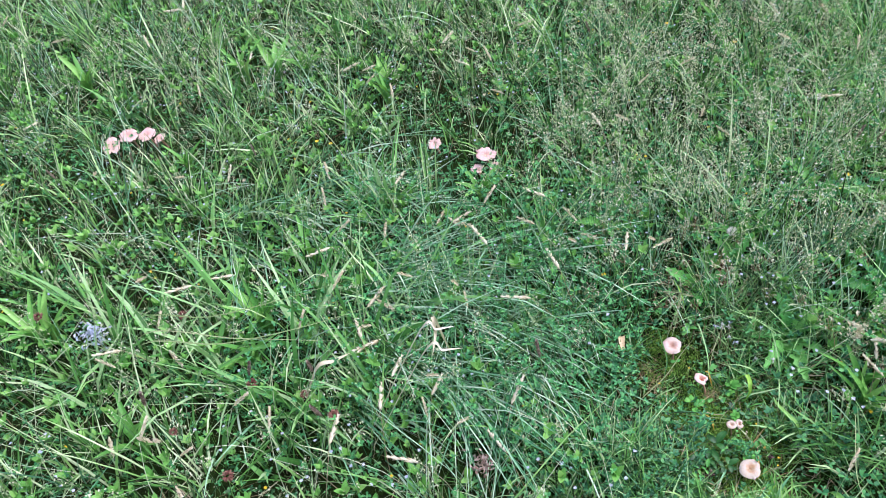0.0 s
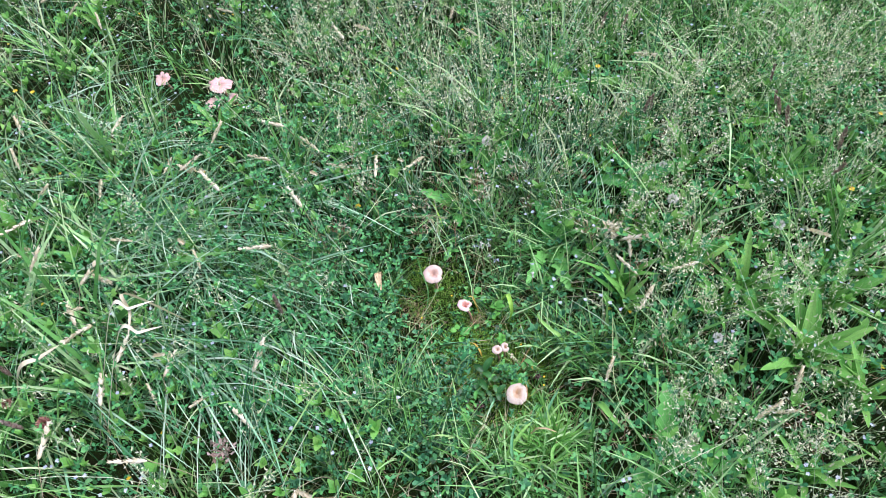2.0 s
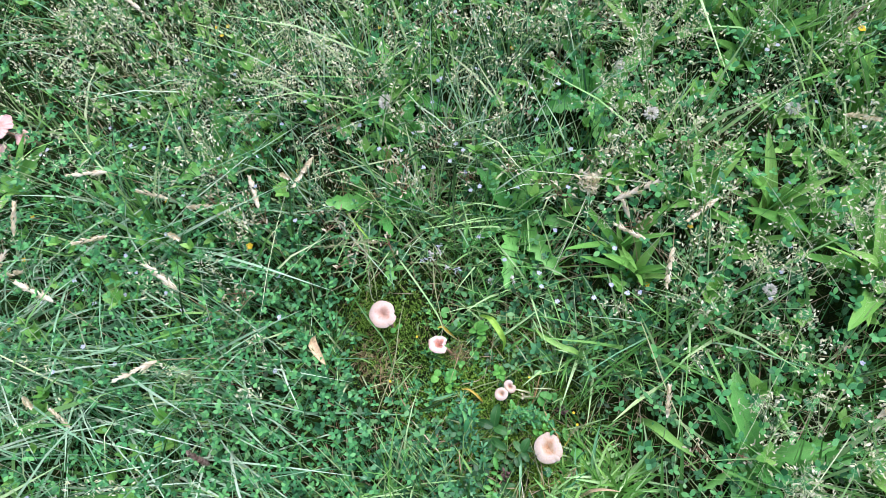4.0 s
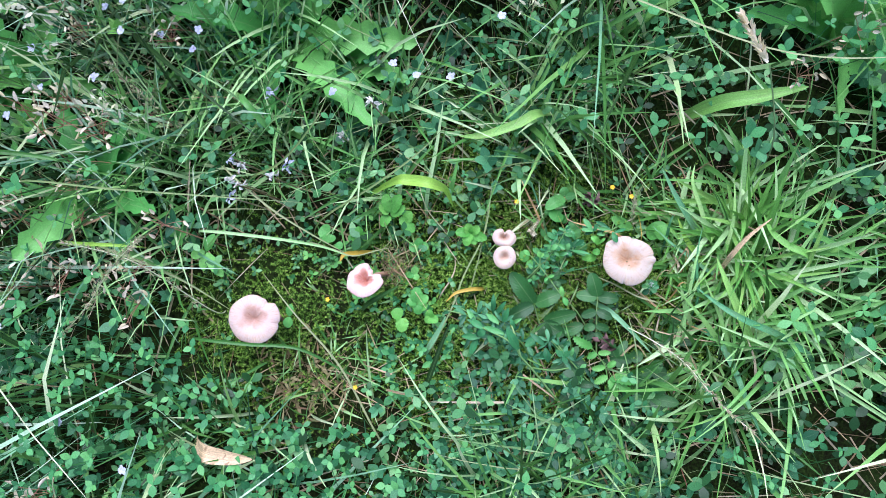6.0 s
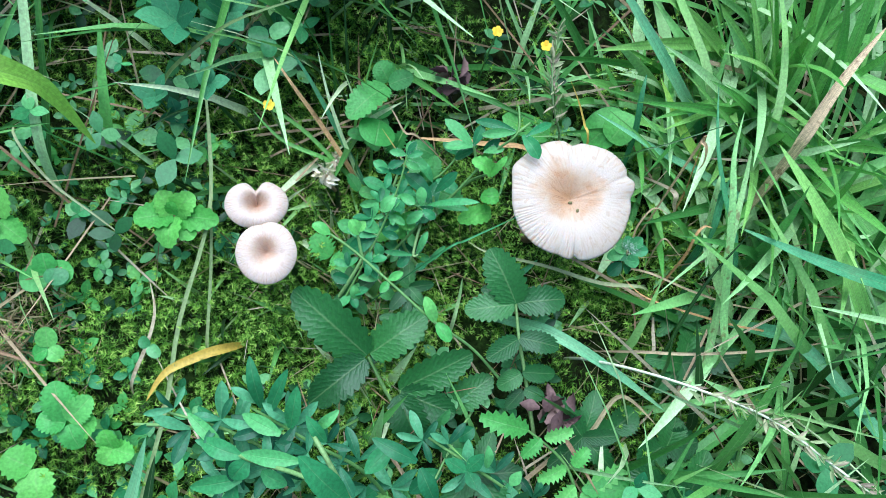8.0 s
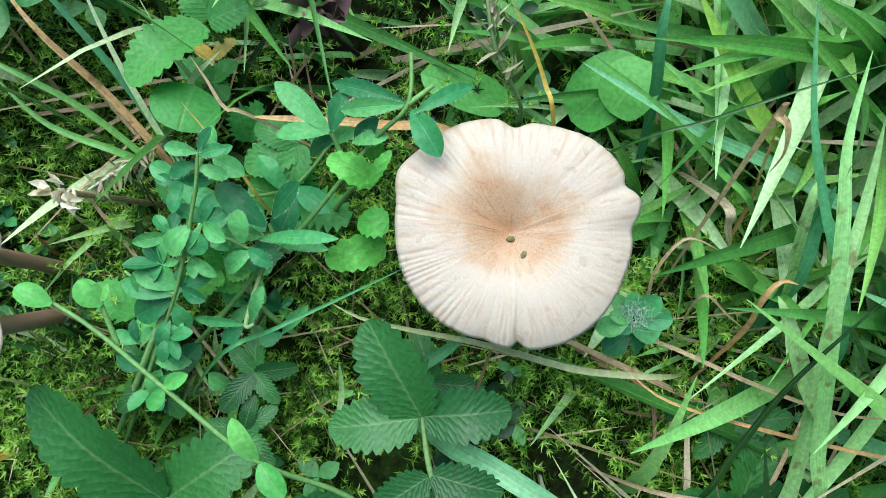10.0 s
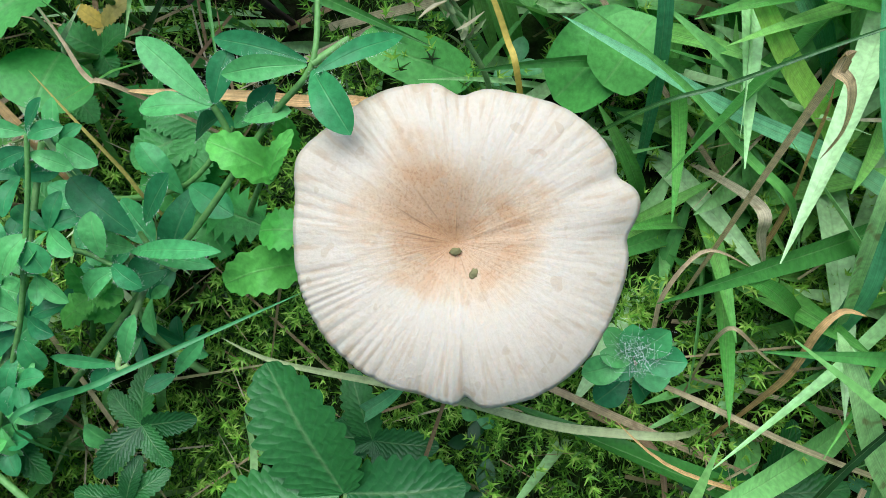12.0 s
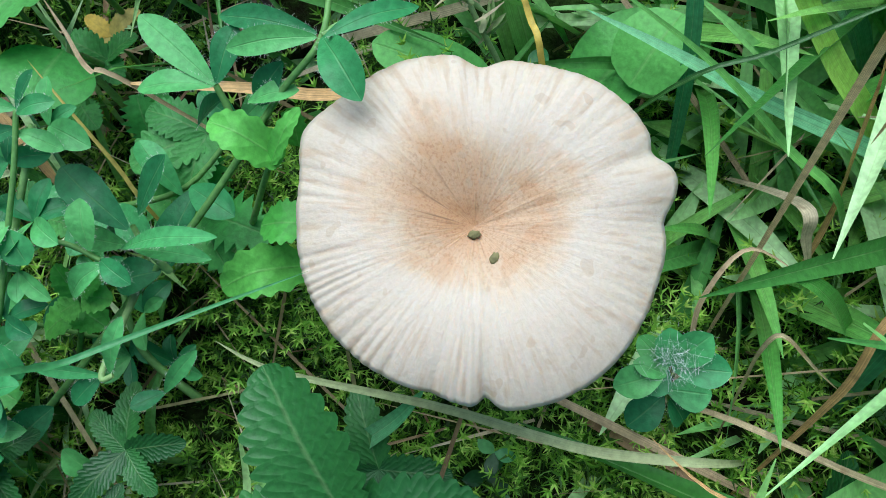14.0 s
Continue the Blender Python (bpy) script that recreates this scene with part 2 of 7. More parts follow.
    tree.links.new(grain(tree, 330.0, 1.0), stain.inputs[0])
    colour = mixed(tree, "MIX", maths(tree, "MULTIPLY", stain.outputs[0], 0.45), colour, tuple(0.8 * v for v in mid))
    tree.links.new(colour, bsdf.inputs["Base Color"])
    bsdf.inputs["Roughness"].default_value = 0.62
    bsdf.inputs["Subsurface Weight"].default_value = 0.25
    bsdf.inputs["Subsurface Radius"].default_value = (0.004, 0.002, 0.001)
    bsdf.inputs["Subsurface Scale"].default_value = 0.6
    bump = tree.nodes.new("ShaderNodeBump")
    bump.inputs["Strength"].default_value, bump.inputs["Distance"].default_value = 0.25, 0.0008
    tree.links.new(maths(tree, "ADD", fibres, maths(tree, "MULTIPLY", fine, 0.5)), bump.inputs["Height"])
    tree.links.new(bump.outputs[0], bsdf.inputs["Normal"])
    return mat


CAP = cap_material("cream_cap", (0.48, 0.412, 0.318), (0.46, 0.345, 0.222), (0.405, 0.228, 0.105))
CAP_SMALL = cap_material("small_cream_cap", (0.5, 0.41, 0.325), (0.47, 0.36, 0.26), (0.4, 0.25, 0.155))
CAP_MID = cap_material("pinkish_cream_cap", (0.52, 0.42, 0.34), (0.49, 0.35, 0.27), (0.4, 0.235, 0.16))
STEM = cap_material("mushroom_stem", (0.4, 0.25, 0.16), (0.4, 0.25, 0.16), (0.34, 0.2, 0.12))
GILL = cap_material("mushroom_gills", (0.72, 0.5, 0.4), (0.7, 0.46, 0.36), (0.6, 0.36, 0.26))

# ---- ribbons: every blade, leaflet and petal is a folded, bent strip ----
rng = np.random.default_rng(7)
BLADE = np.array([0.8, 1.0, 0.85, 0.55, 0.04])
BLADE_FAR = np.array([0.9, 1.0, 0.7, 0.04])
OVAL = np.array([0.12, 0.7, 1.0, 0.8, 0.06])
OVAL_FINE = np.array([0.1, 0.42, 0.72, 0.93, 1.0, 0.95, 0.78, 0.5, 0.05])
SPEAR = np.array([0.3, 0.5, 0.85, 1.0, 0.95, 0.75, 0.45, 0.05])


def turned(v, axis, angle):
    """Rodrigues: vectors v about unit axes by angles."""
    c, s = np.cos(angle)[..., None], np.sin(angle)[..., None]
    return v * c + np.cross(axis, v) * s + axis * (axis * v).sum(-1, keepdims=True) * (1 - c)


def ribbons(base, az, length, width, th0, th1, profile=BLADE, fold=0.15, roll=0.0, cols=2, pleat=0.0, swing=0.0):
    """Strips from base, heading az, leaning th0 from upright at the foot and th1 at the tip. Returns points, quads, uv."""
    base = np.atleast_2d(np.asarray(base, float))
    n, k = len(base), len(profile) - 1
    az, length, width, th0, th1, roll, swing = (np.broadcast_to(np.asarray(a, float), (n,)) for a in (az, length, width, th0, th1, roll, swing))
    s = np.arange(k + 1) / k
    th = th0[:, None] + (th1 - th0)[:, None] * s
    a = az[:, None] + swing[:, None] * s
    way = np.stack([np.sin(th) * np.cos(a), np.sin(th) * np.sin(a), np.cos(th)], -1)
    mid = 0.5 * (way[:, 1:] + way[:, :-1]) * (length / k)[:, None, None]
    spine = base[:, None] + np.concatenate([np.zeros((n, 1, 3)), np.cumsum(mid, 1)], 1)
    side = np.stack([-np.sin(a), np.cos(a), 0 * a], -1)
    side = turned(side, way, np.broadcast_to(roll[:, None], a.shape))
    up = np.cross(way, side)
    half = 0.5 * width[:, None, None] * profile[None, :, None]
    lift = up * half * 2 * fold
    bump = up * (pleat * width[:, None] * np.where(np.arange(k + 1) % 2, 1.0, -1.0))[..., None]
    if cols == 2:
        pts = np.stack([spine - side * half, spine + side * half], 2)
    else:
        pts = np.stack([spine - side * half + lift + bump, spine, spine + side * half + lift + bump], 2)
    pts = pts.reshape(n, -1, 3)
    r, c = np.meshgrid(np.arange(k), np.arange(cols - 1), indexing="ij")
    q = np.stack([r * cols + c, r * cols + c + 1, (r + 1) * cols + c + 1, (r + 1) * cols + c], -1).reshape(-1, 4)
    quads = q[None] + (np.arange(n) * (k + 1) * cols)[:, None, None]
    u = np.tile(np.linspace(0, 1, cols), k + 1)
    w = np.repeat(s, cols)
    uv = np.broadcast_to(np.stack([u, w], -1), (n, (k + 1) * cols, 2))
    return pts.reshape(-1, 3), quads.reshape(-1, 4), uv.reshape(-1, 2)


def tubes(points, radius, sides=5):
    """One tapered tube along the points."""
    p = np.asarray(points, float)
    radius = np.broadcast_to(np.asarray(radius, float), (len(p),))
    d = np.gradient(p, axis=0)
    d /= np.linalg.norm(d, axis=1, keepdims=True) + 1e-9
    ref = np.array([0.31, 0.2, 0.9]) if abs(d[0, 2]) < 0.8 else np.array([0.9, 0.2, 0.1])
    e1 = np.cross(d, ref)
    e1 /= np.linalg.norm(e1, axis=1, keepdims=True)
    e2 = np.cross(d, e1)
    ang = np.arange(sides) * 2 * np.pi / sides
    ring = p[:, None] + radius[:, None, None] * (np.cos(ang)[None, :, None] * e1[:, None] + np.sin(ang)[None, :, None] * e2[:, None])
    quads = [[i * sides + j, i * sides + (j + 1) % sides, (i + 1) * sides + (j + 1) % sides, (i + 1) * sides + j] for i in range(len(p) - 1) for j in range(sides)]
    uv = np.stack([np.tile(np.arange(sides) / sides, len(p)), np.repeat(np.linspace(0, 1, len(p)), sides)], -1)
    return ring.reshape(-1, 3), np.array(quads), uv


def smooth_line(points, n):
    """A smooth line of n points through the given ones."""
    p = np.asarray(points, float)
    t = np.linspace(0, len(p) - 1, n)
    i = np.clip(t.astype(int), 0, len(p) - 2)
    f = (t - i)[:, None]
    a, b, c, d = p[np.clip(i - 1, 0, None)], p[i], p[i + 1], p[np.clip(i + 2, None, len(p) - 1)]
    return 0.5 * (2 * b + (c - a) * f + (2 * a - 5 * b + 4 * c - d) * f**2 + (3 * b - a - 3 * c + d) * f**3)


def mesh_of(name, pieces, materials):
    """One mesh from pieces of (points, quads, uv), or (points, quads, uv, material index)."""
    mesh = bpy.data.meshes.new(name)
    base, allv, allq, alluv, allm = 0, [], [], [], []
    for piece in pieces:
        v, q, uv = piece[:3]
        allv.append(v), allq.append(q + base), alluv.append(uv[q.ravel()])
        allm.append(np.full(len(q), piece[3] if len(piece) > 3 else 0))
        base += len(v)
    v, q, uv, m = np.concatenate(allv), np.concatenate(allq), np.concatenate(alluv), np.concatenate(allm)
    mesh.vertices.add(len(v))
    mesh.vertices.foreach_set("co", v.astype(np.float32).ravel())
    mesh.loops.add(q.size)
    mesh.loops.foreach_set("vertex_index", q.astype(np.int32).ravel())
    mesh.polygons.add(len(q))
    mesh.polygons.foreach_set("loop_start", np.arange(len(q), dtype=np.int32) * 4)
    mesh.polygons.foreach_set("material_index", m.astype(np.int32))
    mesh.polygons.foreach_set("use_smooth", np.ones(len(q), bool))
    layer = mesh.uv_layers.new(name="UVMap")
    layer.data.foreach_set("uv", uv.astype(np.float32).ravel())
    for mat in materials:
        mesh.materials.append(mat)
    mesh.update(calc_edges=True)
    return mesh


def part(name, pieces, material, parent, label=""):
    """One mesh object under a thing or under a part."""
    ob = new(name, mesh_of(name, pieces, material if isinstance(material, list) else [material]))
    ob.parent = parent
    return tagged(ob, label)


def thing(name, place, label, category, group="", turn=0.0):
    ob = new(name)
    ob.empty_display_size = 0.02
    ob.matrix_world = pose(*place, 0, 0, turn)
    return tagged(ob, label, category, group)


def stuff(name, pieces, material, label, category):
    ob = new(name, mesh_of(name, pieces, material if isinstance(material, list) else [material]))
    return tagged(ob, label, category, "", "stuff")


# ---- the ground ----
def ground_height(x, y):
    x, y = np.asarray(x, float), np.asarray(y, float)
    z = 0.006 * np.sin(9.1 * x + 1.3) * np.cos(7.7 * y + 0.4) + 0.003 * np.sin(23 * x - 17 * y) + 0.0015 * np.sin(61 * x + 47 * y)
    return z - 0.012


def spread(low, high, step, far=300.0):
    core = np.arange(low, high, step)
    grow = far ** (np.linspace(0.05, 1, 14))
    return np.concatenate([low - grow[::-1], core, high + grow])


gx, gy = spread(-4.6, 1.6, 0.025), spread(-0.9, 2.8, 0.025)
mx, my = np.meshgrid(gx, gy, indexing="ij")
idx = np.arange(mx.size).reshape(mx.shape)
gq = np.stack([idx[:-1, :-1], idx[1:, :-1], idx[1:, 1:], idx[:-1, 1:]], -1).reshape(-1, 4)
gv = np.stack([mx, my, ground_height(mx, my)], -1).reshape(-1, 3)
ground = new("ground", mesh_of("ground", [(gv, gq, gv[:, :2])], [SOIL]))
tagged(ground, "soil with moss, darkened for the shade under the meadow", "ground", "", "structure")


# ---- the meadow: where things grow ----
def path_distance(x, y, a, b):
    """How far points lie from the line a-b."""
    p, a, b = np.stack([x, y], -1), np.array(a), np.array(b)
    f = np.clip(((p - a) @ (b - a)) / ((b - a) @ (b - a)), 0, 1)
    return np.linalg.norm(p - a - f[:, None] * (b - a), axis=-1)


def clearing(x, y):
    """Distance from the mossy strip on which the row of mushrooms stands, and from the hollows of the far clusters."""
    strip_ = path_distance(x, y, (-0.17, 0.30), (0.0, 0.0))
    for hx, hy in ((-0.87, 1.0), (-1.09, 1.1), (-2.42, 0.98), (-2.3, 1.04)):
        strip_ = np.minimum(strip_, np.hypot(x - hx, y - hy) + 0.1)
    return strip_


def patch(x, y, scale, seed):
    """Smooth noise from 0 to 1 for clumps."""
    r = np.random.default_rng(seed)
    z = 0
    for i in range(5):
        k, f, ph = r.uniform(0, 2 * np.pi), scale * (1 + 0.5 * i), r.uniform(0, 6.3)
        z = z + np.sin(f * (np.cos(k) * x + np.sin(k) * y) + ph)
    return np.clip(0.5 + z / 5, 0, 1)


def sown(count, seed, near=None):
    """Random places over the meadow, thinner towards its far side; near: within that distance of the mushrooms."""
    r = np.random.default_rng(seed)
    if near:
        a, d = r.uniform(0, 2 * np.pi, count), near * r.uniform(0, 1, count) ** 0.7
        return np.stack([-0.05 + d * np.cos(a), 0.08 + d * np.sin(a)], -1)
    x, y = r.uniform(-4.4, 1.4, count * 3), r.uniform(-0.65, 2.5, count * 3)
    keep = (x > -1.95 - 0.85 * (y + 0.45)) & (x < 0.85 + 0.35 * y)
    return np.stack([x, y], -1)[keep][:count]


def grounded(xy, sink=0.002):
    return np.concatenate([xy, (ground_height(xy[:, 0], xy[:, 1]) - sink)[:, None]], 1)


# ---- mushrooms ----
def lobed(phi, notches, seed, wav=0.025, waves=()):
    """Outline of a cap: 1 with slow waves (number, height, degrees) or chance ones, and bites or lobes at given angles (degrees, depth, width in degrees)."""
    r = np.random.default_rng(seed)
    out = np.ones_like(phi)
    for k, high, deg in waves:
        out += high * np.cos(k * phi - radians(deg))
    for k in range(5 if waves else 2, 9):
        out += wav / np.sqrt(k) * r.uniform(0.4, 1) * np.sin(k * phi + r.uniform(0, 6.3))
    for deg, depth, wide in notches:
        d = np.angle(np.exp(1j * (phi - radians(deg))))
        out -= depth * np.exp(-((d / radians(wide)) ** 2))
    return out


def cap_pieces(rx, ry, notches, seed, dip, droop, flute, thick, wav, nphi=144, nr=24, waves=()):
    r = np.random.default_rng(seed + 50)
    phi = np.arange(nphi) * 2 * np.pi / nphi
    edge = lobed(phi, notches, seed, wav, waves)
    warp = phi + 0.09 * np.sin(5 * phi + 1) + 0.05 * np.sin(11 * phi + r.uniform(0, 6))
    strength = 0.3 + 0.7 * np.exp(-((np.angle(np.exp(1j * (phi - radians(212)))) / 1.0) ** 2)) + 0.25 * np.exp(-((np.angle(np.exp(1j * (phi - radians(88)))) / 0.5) ** 2)) + 0.1 * np.sin(5 * phi + r.uniform(0, 6))
    grooves = 2 * np.abs(np.sin(36 * warp)) ** 0.7 - 1.2
    edge = edge * (1 + 22 * flute * (0.6 * grooves * strength + 0.4 * np.sin(23 * warp + 2)))
    rho = np.linspace(0, 1, nr) ** 0.85
    P, F = np.meshgrid(rho, phi, indexing="ij")
    E = edge[None] * np.ones_like(P)
    x, y = rx * P * E * np.cos(F), ry * P * E * np.sin(F)
    waves = sum(r.uniform(0.5, 1) / k * np.sin(k * F + r.uniform(0, 6.3)) for k in (2, 3, 4, 5))
    ribs = grooves[None] * strength[None] + 0.4 * np.sin(17 * warp + 1)[None]
    z = -dip * np.exp(-((P / 0.36) ** 2)) - dip * 0.25 * np.exp(-((P / 0.1) ** 2)) - droop * P**5
    z = z + 0.055 * rx * waves * P**2.5 + flute * ribs * np.clip((P - 0.52) / 0.48, 0, 1) ** 1.2
    for deg, depth, wide in notches:
        d = np.angle(np.exp(1j * (F - radians(deg))))
        z = z - 0.12 * depth * rx * np.exp(-((d / radians(wide * 1.5)) ** 2)) * P**3
    top = np.stack([x, y, z], -1)
    fall = thick * (1 - 0.75 * P**2)
    low = np.stack([x * 0.985, y * 0.985, z - fall], -1)
    idx = np.arange(nr * nphi).reshape(nr, nphi)
    nxt = np.roll(idx, -1, 1)
    q = np.stack([idx[:-1], idx[1:], nxt[1:], nxt[:-1]], -1).reshape(-1, 4)
    q2 = q[:, ::-1] + nr * nphi
    rimq = np.stack([idx[-1], idx[-1] + nr * nphi, nxt[-1] + nr * nphi, nxt[-1]], -1)
    uv = np.stack([F / (2 * np.pi), P], -1).reshape(-1, 2)
    v = np.concatenate([top.reshape(-1, 3), low.reshape(-1, 3)])
    skin = (v, np.concatenate([q, rimq, q2]), np.concatenate([uv, uv]))
    gills = []
    for f in np.linspace(0, 2 * np.pi, 56, endpoint=False):
        e = float(np.interp(f, phi, edge, period=2 * np.pi))
        rr = np.array([0.16, 0.35, 0.6, 0.93]) * e
        gx_, gy_ = rx * rr * np.cos(f), ry * rr * np.sin(f)
        zz = np.interp(rr / e, rho, z[:, int(f / (2 * np.pi) * nphi) % nphi] - fall[:, 0]) + 0.0003
        deep = thick * np.array([1.6, 1.3, 0.9, 0.1])
        a, b = np.stack([gx_, gy_, zz], -1), np.stack([gx_, gy_, zz - deep], -1)
        vv = np.stack([a, b], 1).reshape(-1, 3)
        qq = np.array([[0, 1, 3, 2], [2, 3, 5, 4], [4, 5, 7, 6]])
        gills.append((vv, qq, np.stack([np.zeros(8), np.repeat([0.2, 0.4, 0.7, 1.0], 2)], -1)))
    return skin, gills


def moved(piece, m):
    m = np.array(m)
    return (piece[0] @ m[:3, :3].T + m[:3, 3], *piece[1:])


def mushroom(top, foot, rx, ry, turn, seed, label, notches=(), dip=0.004, droop=0.003, flute=0.0002, thick=0.0022, wav=0.025, tilt=(0, 0), material=None, stem=0.0032, group="mushrooms in the meadow", fine=True, waves=()):
    """top: middle of the cap; foot: where the stem leaves the ground; tilt: degrees about x and y."""
    z0 = float(ground_height(foot[0], foot[1]))
    ob = thing("mushroom", (foot[0], foot[1], z0), label, "mushroom", group)
    here = Vector((top[0] - foot[0], top[1] - foot[1], top[2] - z0))
    m = pose(*here, tilt[0], tilt[1], 0) @ pose(0, 0, 0, 0, 0, turn)
    skin, gills = cap_pieces(rx, ry, notches, seed, dip, droop, flute, thick, wav, 576 if fine else 96, 30 if fine else 14, waves)
    cap = part("cap", [moved(skin, m)], material or CAP, ob)
    part("gills", [moved(g, m) for g in gills], GILL, cap)
    down = m @ Vector((0, 0, -dip - 0.5 * thick))
    mid = np.array(down) * 0.55 + np.array((0.15 * here.y, -0.15 * here.x, 0))
    line = smooth_line([(0, 0, -0.004), mid * 0.5, mid, np.array(down)], 12)
    part("stem", [tubes(line, stem * np.array([1.35, 1.2, 1.05] + [1.0] * 6 + [1.05, 1.25, 1.6]), 12)], STEM, ob)
    return ob


def pellet(place, size, turn):
    r = np.random.default_rng(int(turn))
    bm = bmesh.new()
    bmesh.ops.create_icosphere(bm, subdivisions=3, radius=size)
    for v in bm.verts:
        v.co = Vector((v.co.x * 0.8, v.co.y * 1.15, v.co.z * 0.75)) * (1 + 0.3 * noise.noise(v.co * 2600) + 0.16 * noise.noise(v.co * 6500))
    mesh = bpy.data.meshes.new("pellet")
    bm.to_mesh(mesh)
    bm.free()
    for p in mesh.polygons:
        p.use_smooth = True
    mesh.materials.append(PELLET)
    ob = new("pellet", mesh)
    ob.matrix_world = pose(*place, 0, 0, turn)
    return tagged(ob, "tiny olive brown pellet lying in the cap's hollow", "dropping", "pellets on the cap")


CAP_FAR = cap_material("pale_pink_cap", (0.68, 0.46, 0.4), (0.64, 0.42, 0.35), (0.58, 0.35, 0.28))
CAP_TORN = cap_material("torn_cap", (0.64, 0.47, 0.41), (0.5, 0.26, 0.19), (0.36, 0.14, 0.09))
PELLET = leaf_material("pellet_crust", [(0.14, 0.13, 0.05), (0.26, 0.24, 0.11)], 0.8, 0.0, 0, 0.0)

mushroom((0.0005, 0.0, 0.0565), (-0.004, 0.004, 0), 0.024, 0.024, -77, 3, "broad cream mushroom with a fluted rim and brown hollow middle",
         [(85, 0.065, 6), (358, 0.03, 4), (10, -0.06, 7), (19, 0.04, 3.5), (270.5, 0.06, 3), (148, -0.065, 10), (253, 0.018, 6)], 0.0036, 0.0032, 0.00016, 0.0022, 0.006, (3, -6),
         waves=((1, 0.0356, 6), (2, 0.0321, -43), (3, 0.0203, 75), (4, 0.0235, 117)))
pellet((-0.0003, 0.0001, 0.0527), 0.0007, 20)
pellet((-0.0031, -0.003, 0.0533), 0.0007, 75)
mushroom((-0.0397, 0.1106, 0.052), (-0.034, 0.112, 0), 0.0112, 0.0118, -77, 8, "small cream mushroom with a brown hollow, beside its twin",
         [(100, 0.08, 14)], 0.0035, 0.002, 0.00008, 0.0018, 0.012, (4, -2), CAP_SMALL, 0.0022, "small twin mushrooms")
mushroom((-0.0213, 0.1183, 0.049), (-0.024, 0.117, 0), 0.0119, 0.0098, -77, 12, "small cream mushroom whose cap is cleft like a heart",
         [(92, 0.42, 13), (-95, 0.05, 20)], 0.005, 0.0025, 0.00008, 0.0018, 0.01, (6, 6), CAP_SMALL, 0.002, "small twin mushrooms")
mushroom((-0.112, 0.232, 0.052), (-0.096, 0.221, 0), 0.019, 0.018, -50, 17, "torn pinkish mushroom leaning on its side with bared gills",
         [(23, 0.5, 20), (52, 0.22, 12), (-12, 0.12, 9), (120, 0.06, 8), (200, 0.04, 6)], 0.007, 0.003, 0.0003, 0.002, 0.035, (-8, 12), CAP_TORN, 0.0028)
mushroom((-0.1915, 0.319, 0.060), (-0.185, 0.31, 0), 0.0265, 0.0245, -60, 21, "broad pinkish cream mushroom with a bite out of the rim",
         [(45, 0.16, 9), (62, 0.05, 10), (-20, 0.05, 6)], 0.005, 0.004, 0.0002, 0.0024, 0.018, (5, -3), CAP_MID)
far_caps = [(-0.868, 1.03, 0.085, 0.036, 31), (-0.892, 0.99, 0.05, 0.024, 32), (-0.835, 1.01, 0.05, 0.018, 33), (-1.087, 1.116, 0.05, 0.028, 34),
            (-2.46, 0.985, 0.05, 0.046, 35), (-2.395, 1.035, 0.07, 0.042, 36), (-2.325, 1.06, 0.06, 0.04, 37), (-2.27, 1.06, 0.045, 0.026, 38)]
for fx, fy, fz, fr, fs in far_caps:
    mushroom((fx, fy, fz), (fx + 0.01, fy + 0.012, 0), fr, fr * 0.85, fs * 40, fs, "pale pink wavy mushroom cap among long grass", [(fs * 47 % 360, 0.26, 6), (fs * 91 % 360, 0.2, 5), (fs * 133 % 360, 0.18, 5), (fs * 171 % 360, 0.22, 5), (fs * 219 % 360, 0.15, 4)], 0.004, 0.002, 0.0022, 0.003, 0.09, (14, 4 - fs % 7), CAP_FAR, 0.0045, "mushroom clusters in the grass", False)


# ---- plants that stand singly ----
def toothed(n, depth=0.16):
    """Leaf outline with n teeth a side."""
    s = np.linspace(0, 1, 2 * n + 1)
    body = np.sin(np.pi * np.clip(s, 0, 1) ** 0.88) ** 0.6
    saw = np.where(np.arange(2 * n + 1) % 2, 1.0, 1 - depth)
    out = body * saw
    out[0], out[-1] = 0.08, 0.03
    return out


tooth_s = np.linspace(0, 1, 41)
TOOTHED = np.sin(np.pi * tooth_s**0.88) ** 0.6 * (1 - 0.2 * np.tile([1.0, 0.5, 0.14, 0.08], 11)[:41])
TOOTHED[0], TOOTHED[-1] = 0.08, 0.03
TOOTHED_DEEP = toothed(8, 0.4)
lobe_s = np.linspace(0, 1, 37)
LOBED = np.sin(np.pi * lobe_s**0.8) ** 0.6 * (1 - 0.17 * (0.5 + 0.5 * np.cos(12 * np.pi * lobe_s)))
LOBED[0], LOBED[-1] = 0.08, 0.04
ROUND = np.sin(np.pi * np.linspace(0, 1, 11) ** 0.9) ** 0.5
ROUND[-1] = 0.05
OBOVATE = np.interp(np.linspace(0, 1, 19), np.linspace(0, 1, 11), [0.1, 0.3, 0.52, 0.72, 0.88, 0.97, 1.0, 0.92, 0.72, 0.4, 0.03])
LONG = np.array([0.35, 0.6, 0.85, 1.0, 1.0, 0.97, 0.9, 0.78, 0.6, 0.35, 0.03])


